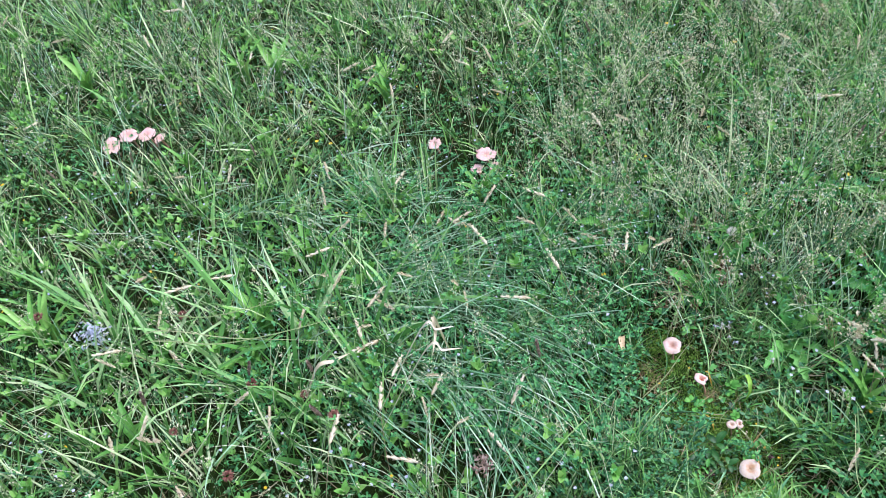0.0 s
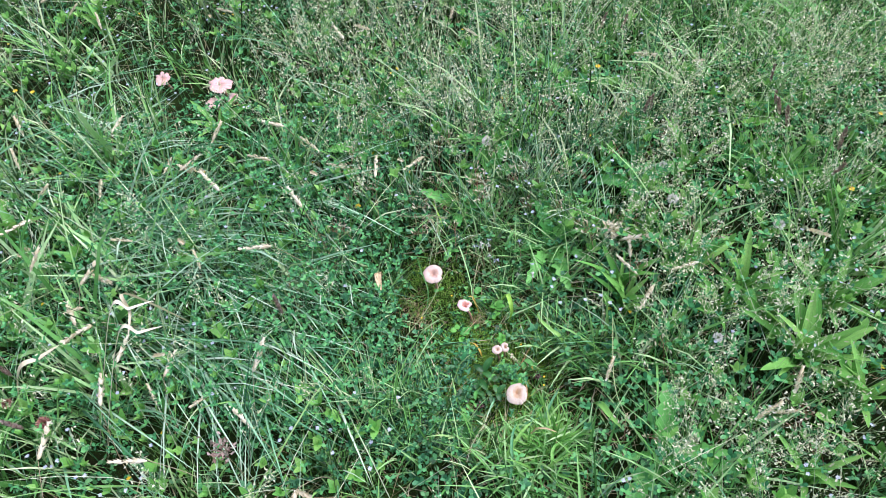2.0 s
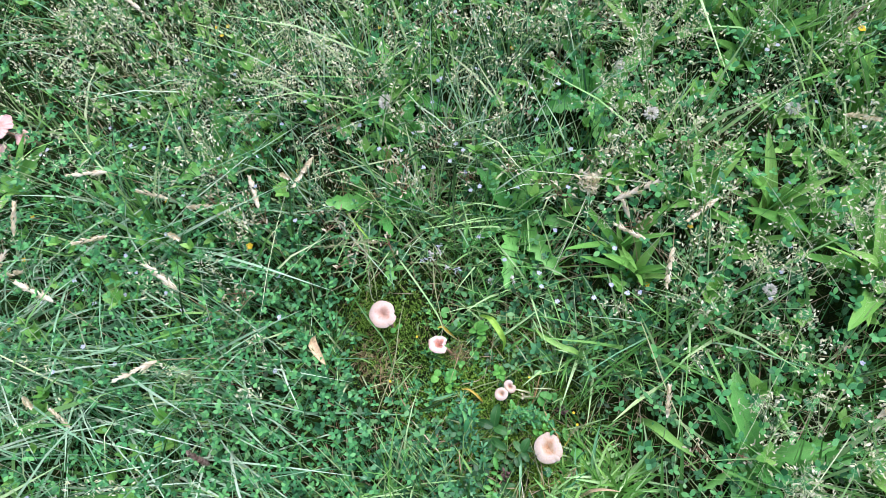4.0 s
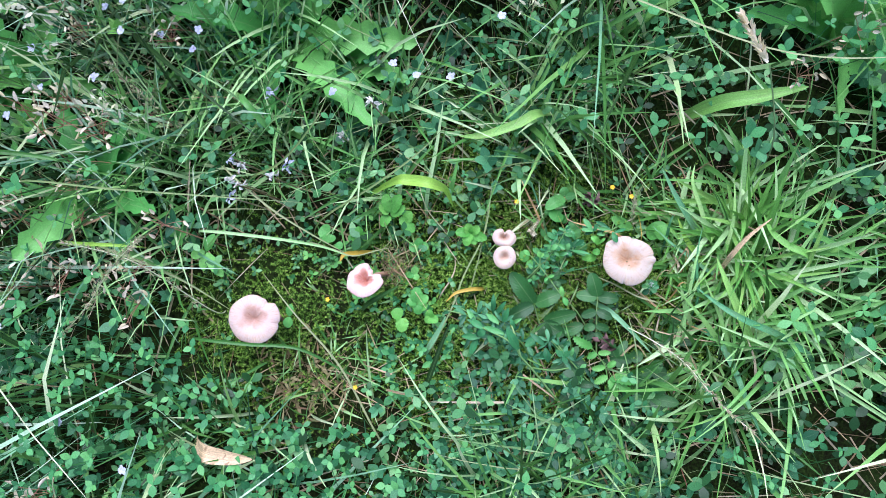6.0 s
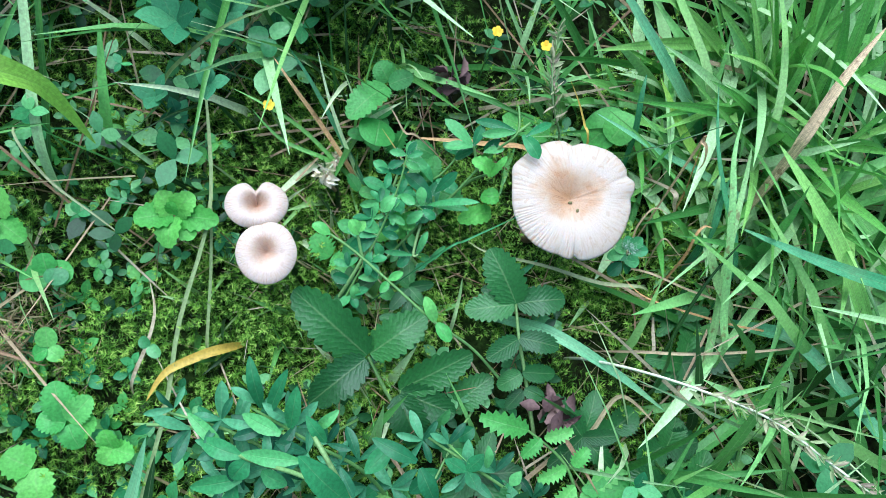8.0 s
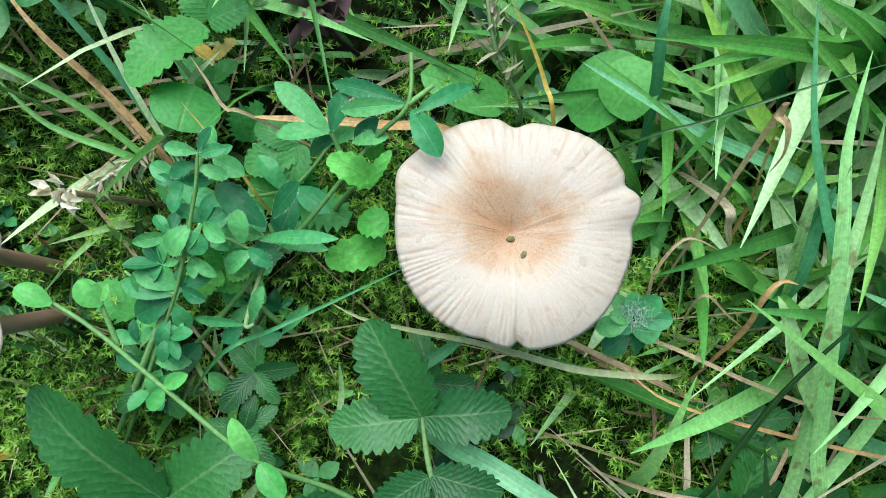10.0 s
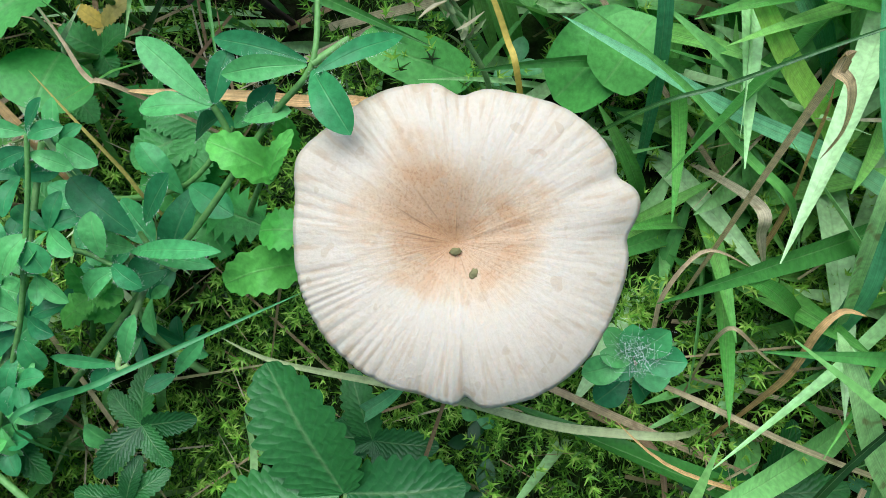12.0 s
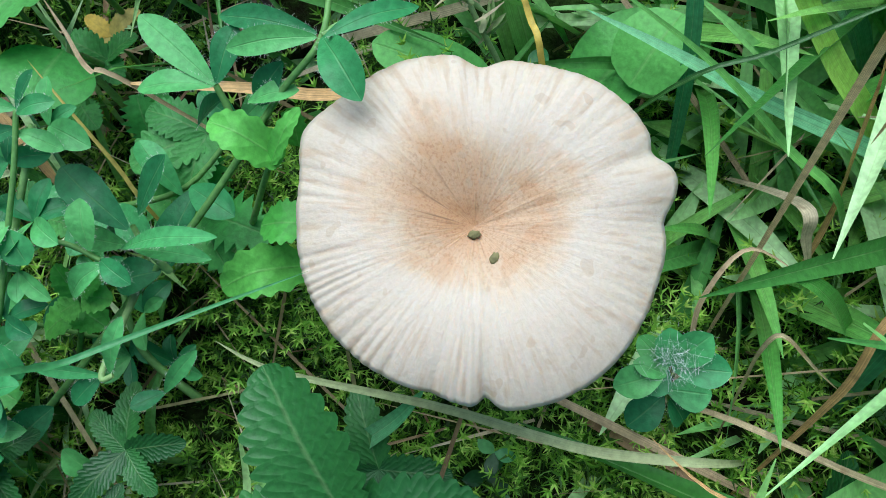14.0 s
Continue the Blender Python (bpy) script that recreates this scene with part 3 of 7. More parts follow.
def strip(points, width, profile=LONG, fold=0.12, pleat=0.0, roll=0.0, twist=0.0, rake=0.0):
    """A folded strip along a smooth line through the points."""
    spine = smooth_line(points, len(profile))
    way = np.gradient(spine, axis=0)
    way /= np.linalg.norm(way, axis=1, keepdims=True) + 1e-9
    level = np.cross(np.array([0, 0, 1.0]), way)
    weak = np.linalg.norm(level, axis=1) < 0.15
    level[weak] = (1, 0, 0)
    level /= np.linalg.norm(level, axis=1, keepdims=True)
    side = turned(level, way, roll + twist * np.linspace(0, 1, len(spine)))
    up = np.cross(way, side)
    half = 0.5 * width * np.asarray(profile)[:, None]
    saw = pleat * width * np.where(np.arange(len(spine)) % 2, 1.0, -1.0)[:, None] * up
    lift = 2 * fold * half * up
    quarter = 0.45 * lift + saw
    ahead = rake * np.where(np.arange(len(spine)) % 2, 1.0, 0.0)[:, None] * way * np.linalg.norm(spine[1] - spine[0])
    pts = np.stack([spine - side * half + lift + ahead, spine - side * half * 0.55 + quarter, spine, spine + side * half * 0.55 + quarter, spine + side * half + lift + ahead], 1)
    k, cols = len(spine) - 1, 5
    r, c = np.meshgrid(np.arange(k), np.arange(cols - 1), indexing="ij")
    q = np.stack([r * cols + c, r * cols + c + 1, (r + 1) * cols + c + 1, (r + 1) * cols + c], -1).reshape(-1, 4)
    u = np.tile([0.0, 0.225, 0.5, 0.775, 1.0], k + 1)
    w = np.repeat(np.linspace(0, 1, k + 1), cols)
    return pts.reshape(-1, 3), q, np.stack([u, w], -1)


def leaf_piece(base, tip, width, profile=OVAL_FINE, arch=0.12, fold=0.12, pleat=0.0, roll=0.0):
    a, b = np.array(base, float), np.array(tip, float)
    length = np.linalg.norm(b - a)
    mid = 0.5 * (a + b) + (0, 0, arch * length)
    saw = profile is TOOTHED or profile is TOOTHED_DEEP
    if not saw and len(profile) < 17:
        profile = np.interp(np.linspace(0, 1, 17), np.linspace(0, 1, len(profile)), profile)
    return strip([a, mid, b], width, profile, fold, pleat, roll, 0.0, 0.8 if profile is TOOTHED_DEEP else 0.0)


def hairs(piece, count, length, r):
    """Fine hairs standing off a leaf's rim."""
    pts = piece[0].reshape(-1, 5, 3)
    pick = r.integers(1, len(pts) - 1, count)
    left = r.uniform(0, 1, count) < 0.5
    f = r.uniform(0, 1, count)[:, None]
    col = np.where(left, 0, 4)
    at = pts[pick, col] * (1 - f) + pts[pick - 1, col] * f
    out = at - pts[pick, 2]
    az = np.arctan2(out[:, 1], out[:, 0]) + r.normal(0, 0.5, count)
    th = r.normal(1.3, 0.4, count)
    return ribbons(at, az, length * r.uniform(0.6, 1.3, count), 0.000022, th, th - 0.3, np.array([1.0, 0.3]), 0, 0, 2)


def rooted(points):
    """The place at the foot of a plant's first stem point."""
    x, y, _ = points[0]
    return np.array([x, y, float(ground_height(x, y))])


def plant(name, label, category, stems, leaves, leaf_material_, stem_material, radius=0.0008, leaf_name="leaflet", profile=OVAL_FINE, arch=0.12, fold=0.14, pleat=0.0, hairy=0, group="", seed=1):
    """A plant of stems (lists of points) and single leaves (base, tip, width)."""
    r = np.random.default_rng(seed)
    foot = rooted(stems[0])
    ob = thing(name, foot, label, category, group)
    for pts in stems:
        line = smooth_line(np.array(pts) - foot, 5 * len(pts))
        part("stem", [tubes(line, radius * np.linspace(1.15, 0.75, len(line)), 6)], stem_material, ob)
    for base, tip, width in leaves:
        piece = leaf_piece(np.array(base) - foot, np.array(tip) - foot, width, profile, arch * r.uniform(0.3, 1.5), fold * r.uniform(0.6, 1.3), pleat, r.normal(0, 0.2))
        pieces = [piece]
        if hairy:
            pieces.append((*hairs(piece, hairy, 0.00055, r), 1))
        part(leaf_name, pieces, [leaf_material_, HAIR] if hairy else leaf_material_, ob)
    return ob


def leafy_stem(label, stems, seed, every=0.009, leaf=(0.008, 0.014), slim=0.31, material=None):
    """Sprawling trefoil stems with fans of three to five narrow leaflets at close intervals."""
    r = np.random.default_rng(seed)
    foot = rooted(stems[0])
    ob = thing("trefoil_plant", foot, label, "trefoil", "sprawling trefoil stems")
    for pts in stems:
        line = smooth_line(np.array(pts) - foot, 40)
        part("stem", [tubes(line, np.linspace(0.0009, 0.0005, 40), 6)], STALK, ob)
        length = np.linalg.norm(np.diff(line, axis=0), axis=1).sum()
        for k, f in enumerate(np.arange(0.18, 1.0, every / length)):
            at = line[int(f * 39)]
            way = line[min(39, int(f * 39) + 1)] - line[max(0, int(f * 39) - 1)]
            az = np.arctan2(way[1], way[0]) + (1 if k % 2 else -1) * r.uniform(0.5, 1.2)
            out_ = np.array([np.cos(az), np.sin(az), r.uniform(0.1, 0.7)])
            knot = at + 0.004 * out_
            for turn in (-0.9, 0.0, 0.9, -2.0, 2.1)[: r.integers(3, 6)]:
                a, size = az + turn + r.normal(0, 0.2), r.uniform(*leaf)
                tip = knot + size * np.array([np.cos(a), np.sin(a), r.uniform(-0.1, 0.6)])
                part("leaflet", [leaf_piece(knot, tip, size * slim * r.uniform(0.85, 1.2), OBOVATE, r.uniform(0.03, 0.18), 0.16, 0, r.normal(0, 0.35))], material or DEEP, ob)
    return ob


def blade(points, width, material, label, profile=LONG, fold=0.18, roll=0.0, twist=0.0, name="grass_blade", group="long blades beside the mushrooms"):
    """A single long blade; its foot is led down to the soil."""
    pts = [np.array(p, float) for p in points]
    foot = rooted(points)
    if pts[0][2] > foot[2] + 0.012:
        back = pts[0] - pts[1]
        back[2] = 0
        back = back / (np.linalg.norm(back) + 1e-9) * 0.5 * (pts[0][2] - foot[2])
        start = pts[0] + back
        start[2] = float(ground_height(start[0], start[1])) - 0.002
        pts.insert(0, start)
    ob = new(name, mesh_of(name, [strip([p - pts[0] for p in pts], width, np.interp(np.linspace(0, 1, 23), np.linspace(0, 1, len(profile)), profile), fold, 0, roll, twist)], [material]))
    ob.location = pts[0]
    return tagged(ob, label, "dry blade" if material in (STRAW, RUST) else "grass blade", group)


DEEP = leaf_material("deep_green_leaflet", [(0.018, 0.1, 0.042), (0.032, 0.155, 0.062), (0.06, 0.24, 0.1), (0.1, 0.33, 0.14)], 0.45, 0.15, glow=0.2)
DOCK = leaf_material("dock_leaf", [(0.07, 0.31, 0.055), (0.11, 0.39, 0.07), (0.16, 0.46, 0.1)], 0.5, 0.2, glow=0.25)
CLOD = leaf_material("dried_moss", [(0.12, 0.1, 0.04), (0.24, 0.22, 0.09), (0.38, 0.36, 0.17), (0.2, 0.13, 0.07)], 0.8, 0.0)
HAIR = leaf_material("leaf_hair", [(0.55, 0.62, 0.5), (0.7, 0.75, 0.66)], 0.5, 0.0)
RUST = leaf_material("rusty_blade", [(0.6, 0.34, 0.12), (0.7, 0.46, 0.2), (0.74, 0.56, 0.32)], 0.55, 0.0, 0, 0.2, 0.6, 1.0)
RED_STEM = leaf_material("reddish_stem", [(0.3, 0.12, 0.08), (0.42, 0.2, 0.13), (0.45, 0.3, 0.16)], 0.5, 0.0, 0, 0.15)
POD = leaf_material("cream_pod", [(0.6, 0.54, 0.38), (0.74, 0.68, 0.5), (0.82, 0.76, 0.6), (0.66, 0.6, 0.36)], 0.5, 0.0)
BLUE_BLADE = leaf_material("grey_green_blade", [(0.07, 0.29, 0.11), (0.12, 0.38, 0.16), (0.18, 0.45, 0.21)], 0.4, 0.25, glow=0.2, streak=0.5)
STALK = leaf_material("green_stalk", [(0.16, 0.36, 0.09), (0.22, 0.44, 0.13), (0.3, 0.48, 0.17)], 0.5, 0.0)
WEB = leaf_material("white_web", [(0.75, 0.8, 0.82), (0.85, 0.88, 0.88)], 0.5, 0.0)
WITHERED = leaf_material("withered_brown", [(0.07, 0.04, 0.04), (0.13, 0.08, 0.07), (0.2, 0.13, 0.11)], 0.75, 0.0, 0, 0.1)
STAINED = leaf_material("stained_blade", [(0.22, 0.58, 0.17), (0.3, 0.63, 0.2), (0.38, 0.64, 0.24)], 0.45, 0.15, 0, 0.3, 0.6, 0.4)
YELLOWING = leaf_material("yellowed_blade", [(0.6, 0.42, 0.05), (0.55, 0.45, 0.12)], 0.5, 0.1)
OLIVE = leaf_material("olive_stem", [(0.14, 0.24, 0.07), (0.24, 0.34, 0.13), (0.36, 0.42, 0.2)], 0.45, 0.15, glow=0.15, streak=0.4)
# Pale stalk tones; the lightest one also has the stems' sheen put into it.
STRAWGREEN = leaf_material("pale_stalk", [(0.16, 0.3, 0.09), (0.38, 0.52, 0.24), (0.74, 0.79, 0.56)], 0.4, 0.15, glow=0.15)



def panicle_stalk(points, width, label, seed):
    """One grass stalk with small husks crowded along its upper part."""
    r = np.random.default_rng(seed)
    foot = rooted(points)
    ob = thing("panicle", foot, label, "seed head", "grass panicles by the mushrooms")
    pts = [np.array([0, 0, -0.003])] + [np.array(p) - foot for p in points]
    line = smooth_line(pts, 40)
    part("stalk", [tubes(line, np.linspace(0.0007, 0.0003, 40), 5)], STRAWGREEN, ob)
    n = int(30 + 900 * np.linalg.norm(line[-1] - line[0]))
    f = r.uniform(0.4, 1.0, n)
    at = line[(f * 39).astype(int)] + r.normal(0, 0.22 * width, (n, 3)) * (1.15 - f)[:, None]
    d = line[-1] - line[20]
    az = np.arctan2(d[1], d[0]) + r.normal(0, 0.7, n)
    part("ear", [ribbons(at, az, r.uniform(0.0035, 0.006, n), r.uniform(0.0009, 0.0017, n), r.uniform(0.9, 1.7, n), r.uniform(0.9, 1.9, n), np.array([0.4, 1.0, 0.8, 0.1]), 0.3, r.uniform(0, 3, n), 3)], HUSK, ob)
    return ob


HUSK_PALE = leaf_material("pale_husk", [(0.5, 0.56, 0.3), (0.68, 0.7, 0.45), (0.8, 0.8, 0.6)], 0.5, 0.0, glow=0.3)
HUSK = leaf_material("green_husk", [(0.2, 0.34, 0.12), (0.36, 0.44, 0.2), (0.52, 0.5, 0.3), (0.42, 0.34, 0.24)], 0.55, 0.0)

plant("trefoil_plant", "hairy blue-green trefoil stem leaning over the mushroom's rim", "trefoil", [[(-0.0525, 0.0889, 0.006), (-0.0378, 0.0729, 0.015), (-0.014, 0.0551, 0.028), (-0.0025, 0.045, 0.036), (0.0086, 0.0371, 0.043), (0.0165, 0.0308, 0.05), (0.0226, 0.025, 0.056), (0.0332, 0.0262, 0.056)], [(0.0086, 0.0371, 0.043), (0.0134, 0.0391, 0.047), (0.0158, 0.0406, 0.05)], [(-0.0096, 0.049, 0.031), (-0.0073, 0.0512, 0.036), (-0.0048, 0.0523, 0.04)], [(0.0226, 0.025, 0.056), (0.0276, 0.0207, 0.055)], [(-0.014, 0.0551, 0.028), (-0.0274, 0.056, 0.03), (-0.0275, 0.0541, 0.03)]],
      [((0.0205, 0.0236, 0.06), (0.012, 0.0163, 0.0615), 0.0055), ((0.0197, 0.0226, 0.062), (0.0284, 0.0126, 0.057), 0.0032), ((0.0224, 0.0257, 0.056), (0.0196, 0.0386, 0.054), 0.0039), ((0.0229, 0.0258, 0.056), (0.0255, 0.0418, 0.052), 0.0039), ((0.0158, 0.0407, 0.05), (0.0238, 0.0536, 0.052), 0.0051), ((0.016, 0.0405, 0.05), (0.0241, 0.0386, 0.053), 0.0042), ((0.0156, 0.0409, 0.05), (0.0133, 0.0518, 0.05), 0.0042), ((0.0151, 0.0396, 0.048), (0.0124, 0.0464, 0.04), 0.0044), ((-0.0054, 0.0529, 0.04), (0.002, 0.0649, 0.042), 0.0062), ((-0.0029, 0.0519, 0.04), (0.0043, 0.0451, 0.05), 0.0046), ((-0.0075, 0.0539, 0.037), (-0.0071, 0.0646, 0.034), 0.0044), ((-0.0081, 0.0547, 0.037), (-0.006, 0.0347, 0.05), 0.0032), ((-0.0078, 0.0529, 0.037), (-0.0082, 0.0376, 0.043), 0.0033), ((-0.0098, 0.0504, 0.031), (-0.0129, 0.0579, 0.03), 0.0065), ((-0.0278, 0.0555, 0.03), (-0.0286, 0.0683, 0.03), 0.0027), ((-0.0272, 0.0547, 0.03), (-0.0183, 0.0522, 0.036), 0.003), ((-0.0279, 0.057, 0.028), (-0.0333, 0.0614, 0.026), 0.0039), ((-0.0455, 0.0766, 0.014), (-0.0352, 0.0692, 0.018), 0.0061), ((0.0148, 0.0361, 0.048), (0.0169, 0.0284, 0.05), 0.0035), ((0.0199, 0.031, 0.052), (0.0153, 0.0355, 0.046), 0.0043)],
      TREFOIL, STALK, 0.0006, profile=OBOVATE, hairy=80, seed=4)
plant("trefoil_plant", "second hairy trefoil stem with crowded grey-green leaves", "trefoil", [[(-0.0681, 0.0891, 0.004), (-0.0601, 0.0849, 0.012), (-0.0405, 0.0772, 0.026), (-0.0235, 0.0713, 0.036), (-0.012, 0.0681, 0.044), (-0.0015, 0.0662, 0.05), (0.0062, 0.0657, 0.054)], [(-0.0235, 0.0713, 0.036), (-0.0223, 0.0794, 0.036), (-0.0205, 0.0837, 0.036)], [(-0.012, 0.0681, 0.044), (-0.0095, 0.0617, 0.042), (-0.0108, 0.0558, 0.04)]],
      [((0.0062, 0.0657, 0.054), (0.006, 0.0724, 0.055), 0.0030), ((0.0062, 0.0657, 0.054), (0.0112, 0.0628, 0.057), 0.0027), ((0.0056, 0.0654, 0.054), (0.0079, 0.0598, 0.055), 0.0028), ((0.0041, 0.0662, 0.052), (0.0011, 0.0722, 0.05), 0.0032), ((0.0036, 0.0659, 0.052), (0.0026, 0.0598, 0.05), 0.0030), ((-0.0085, 0.0674, 0.046), (-0.0151, 0.0712, 0.044), 0.0053), ((-0.0096, 0.0672, 0.046), (-0.0138, 0.064, 0.044), 0.0049), ((-0.0221, 0.0709, 0.036), (-0.0188, 0.0806, 0.038), 0.0063), ((-0.0235, 0.0713, 0.036), (-0.0231, 0.0838, 0.036), 0.0055), ((-0.0249, 0.0725, 0.034), (-0.0305, 0.0817, 0.03), 0.0066), ((-0.0261, 0.0716, 0.034), (-0.0309, 0.0688, 0.03), 0.0043), ((-0.029, 0.0731, 0.032), (-0.0371, 0.0742, 0.03), 0.0034), ((-0.0319, 0.0746, 0.03), (-0.0401, 0.0689, 0.03), 0.0037), ((-0.0422, 0.0784, 0.024), (-0.041, 0.087, 0.024), 0.0049), ((-0.0435, 0.0781, 0.024), (-0.0489, 0.0751, 0.02), 0.0045), ((-0.0404, 0.0765, 0.026), (-0.0389, 0.0679, 0.026), 0.0038), ((-0.0108, 0.0558, 0.04), (-0.0136, 0.0501, 0.04), 0.0036), ((-0.0099, 0.0566, 0.042), (-0.0031, 0.058, 0.046), 0.0043), ((-0.0113, 0.055, 0.04), (-0.0165, 0.061, 0.036), 0.0042), ((-0.0291, 0.0494, 0.02), (-0.0325, 0.0538, 0.022), 0.0033), ((-0.0291, 0.0494, 0.02), (-0.0211, 0.0433, 0.026), 0.0029), ((-0.0456, 0.0599, 0.012), (-0.0422, 0.0666, 0.016), 0.0061)],
      TREFOIL, STALK, 0.0005, profile=OBOVATE, hairy=60, seed=24)
plant("trefoil_plant", "leafy trefoil shoots crowded low over the moss", "trefoil", [[(0.0061, 0.0856, 0), (0.0023, 0.071, 0.015), (0.006, 0.053, 0.025), (0.0173, 0.0443, 0.03)], [(-0.0223, 0.0639, 0), (-0.0217, 0.0808, 0.015)], [(-0.0708, 0.011, 0), (-0.0987, 0.026, 0.02), (-0.1142, 0.032, 0.025)], [(-0.1377, 0.0833, 0), (-0.1428, 0.091, 0.02)]],
      [((0.0003, 0.0681, 0.02), (-0.009, 0.0721, 0.022), 0.0060), ((0.0019, 0.067, 0.02), (-0.0053, 0.0578, 0.022), 0.0066), ((0.0044, 0.0528, 0.026), (0.0117, 0.0609, 0.03), 0.0049), ((0.006, 0.0517, 0.026), (0.0017, 0.0418, 0.028), 0.0059), ((0.0062, 0.0504, 0.026), (-0.0088, 0.0545, 0.022), 0.0066), ((0.0173, 0.0443, 0.03), (0.021, 0.0518, 0.032), 0.0049), ((0.0173, 0.0443, 0.03), (0.0229, 0.0376, 0.034), 0.0049), ((-0.001, 0.0706, 0.018), (0.0021, 0.082, 0.02), 0.0056), ((-0.0214, 0.0781, 0.016), (-0.0307, 0.0847, 0.016), 0.0066), ((-0.0212, 0.0768, 0.016), (-0.0176, 0.0679, 0.02), 0.0066), ((-0.0203, 0.0797, 0.016), (-0.0184, 0.0893, 0.02), 0.0060), ((-0.1015, 0.0284, 0.022), (-0.0978, 0.0396, 0.024), 0.0064), ((-0.1027, 0.0282, 0.022), (-0.1054, 0.02, 0.022), 0.0071), ((-0.1118, 0.0295, 0.022), (-0.1156, 0.0393, 0.022), 0.0070), ((-0.0987, 0.026, 0.02), (-0.0924, 0.0195, 0.024), 0.0064), ((-0.1173, 0.0493, 0.02), (-0.126, 0.0583, 0.02), 0.0069), ((-0.1183, 0.0479, 0.02), (-0.1285, 0.0398, 0.02), 0.0070), ((-0.1195, 0.0035, 0.014), (-0.1257, -0.005, 0.016), 0.0081), ((-0.1224, 0.0058, 0.014), (-0.1285, 0.0159, 0.016), 0.0081), ((-0.1322, 0.0675, 0.02), (-0.1384, 0.0766, 0.02), 0.0069), ((-0.1032, 0.093, 0.02), (-0.1046, 0.103, 0.02), 0.0057)],
      TREFOIL, STALK, 0.0006, profile=OBOVATE, seed=25)
plant("speedwell_plant", "bright green downy leaf pair growing by the mushroom's rim", "speedwell", [[(0.0019, 0.0453, 0.01), (0.0072, 0.0376, 0.03), (0.0074, 0.0318, 0.045)]],
      [((0.0077, 0.0301, 0.045), (0.0102, 0.0403, 0.05), 0.0068), ((0.0067, 0.0313, 0.046), (0.0136, 0.0271, 0.052), 0.0033), ((0.0001, 0.0262, 0.04), (-0.001, 0.0334, 0.038), 0.0078), ((-0.0046, 0.0271, 0.03), (-0.0107, 0.0402, 0.03), 0.0087), ((0.0151, 0.0331, 0.03), (0.0188, 0.0328, 0.038), 0.0054)],
      DOWNY, STALK, 0.0006, "leaf", LOBED, 0.2, 0.1, 0.004, seed=5)
plant("speedwell_plant", "round-leaved green speedwell shoot standing in moss", "speedwell", [[(-0.0273, 0.0749, 0.004), (-0.0189, 0.0688, 0.018), (-0.0158, 0.0634, 0.03)]],
      [((-0.0158, 0.0634, 0.03), (-0.0121, 0.0678, 0.032), 0.0059), ((-0.0158, 0.0627, 0.031), (-0.0111, 0.0583, 0.033), 0.0054), ((-0.0161, 0.0628, 0.03), (-0.0157, 0.057, 0.031), 0.0057), ((-0.017, 0.0642, 0.028), (-0.0194, 0.067, 0.028), 0.0062), ((-0.0178, 0.0663, 0.024), (-0.0202, 0.0604, 0.024), 0.0067), ((-0.0181, 0.0662, 0.024), (-0.0231, 0.0721, 0.022), 0.0071), ((-0.0191, 0.0768, 0.02), (-0.014, 0.0748, 0.028), 0.0029)],
      DOWNY, STALK, 0.0006, "leaf", LOBED, 0.1, 0.15, 0.004, seed=6)
plant("trefoil_plant", "small trefoil shoot with cobweb caught on its leaves", "trefoil", [[(-0.0229, -0.041, 0), (-0.0155, -0.036, 0.015), (-0.0105, -0.0313, 0.03)]],
      [((-0.0109, -0.0304, 0.034), (-0.0056, -0.0293, 0.038), 0.0046), ((-0.0104, -0.0308, 0.034), (-0.0057, -0.0351, 0.039), 0.0053), ((-0.0108, -0.0312, 0.034), (-0.0102, -0.0393, 0.036), 0.0054), ((-0.0113, -0.0305, 0.034), (-0.0068, -0.0262, 0.032), 0.0038), ((-0.0117, -0.0304, 0.033), (-0.0151, -0.0234, 0.032), 0.0051), ((-0.012, -0.0308, 0.033), (-0.011, -0.0255, 0.034), 0.0034), ((-0.0134, -0.0331, 0.024), (-0.013, -0.0402, 0.024), 0.0063), ((-0.0143, -0.0332, 0.022), (-0.0202, -0.0284, 0.02), 0.0058), ((-0.0146, -0.0342, 0.022), (-0.0176, -0.0373, 0.02), 0.0056), ((-0.0105, -0.0313, 0.03), (-0.0152, -0.0293, 0.03), 0.0043)],
      TREFOIL, STALK, 0.0005, profile=OBOVATE, hairy=30, seed=7)
plant("cinquefoil_plant", "dark green toothed leaflets set in pairs along a stalk", "cinquefoil", [[(-0.0923, -0.0093, 0.006), (-0.069, 0.0008, 0.02), (-0.0531, 0.0081, 0.03), (-0.0407, 0.0119, 0.034)]],
      [((-0.0408, 0.012, 0.035), (-0.0217, 0.027, 0.042), 0.0166), ((-0.0407, 0.0115, 0.035), (-0.0357, -0.0073, 0.036), 0.0129), ((-0.0414, 0.0127, 0.035), (-0.047, 0.0321, 0.034), 0.0133), ((-0.0539, 0.0077, 0.03), (-0.0549, -0.0091, 0.03), 0.0099), ((-0.0545, 0.0082, 0.03), (-0.0645, 0.0196, 0.03), 0.0103), ((-0.0672, 0.0028, 0.022), (-0.0657, -0.0108, 0.022), 0.009), ((-0.0678, 0.0032, 0.022), (-0.0749, 0.0119, 0.02), 0.009), ((-0.0742, 0.0002, 0.018), (-0.0761, -0.0087, 0.018), 0.0069), ((-0.0743, 0.0008, 0.018), (-0.0832, 0.0063, 0.016), 0.0069)],
      SERRATE, STALK, 0.0008, "leaflet", TOOTHED, 0.12, 0.1, 0.0, seed=8)
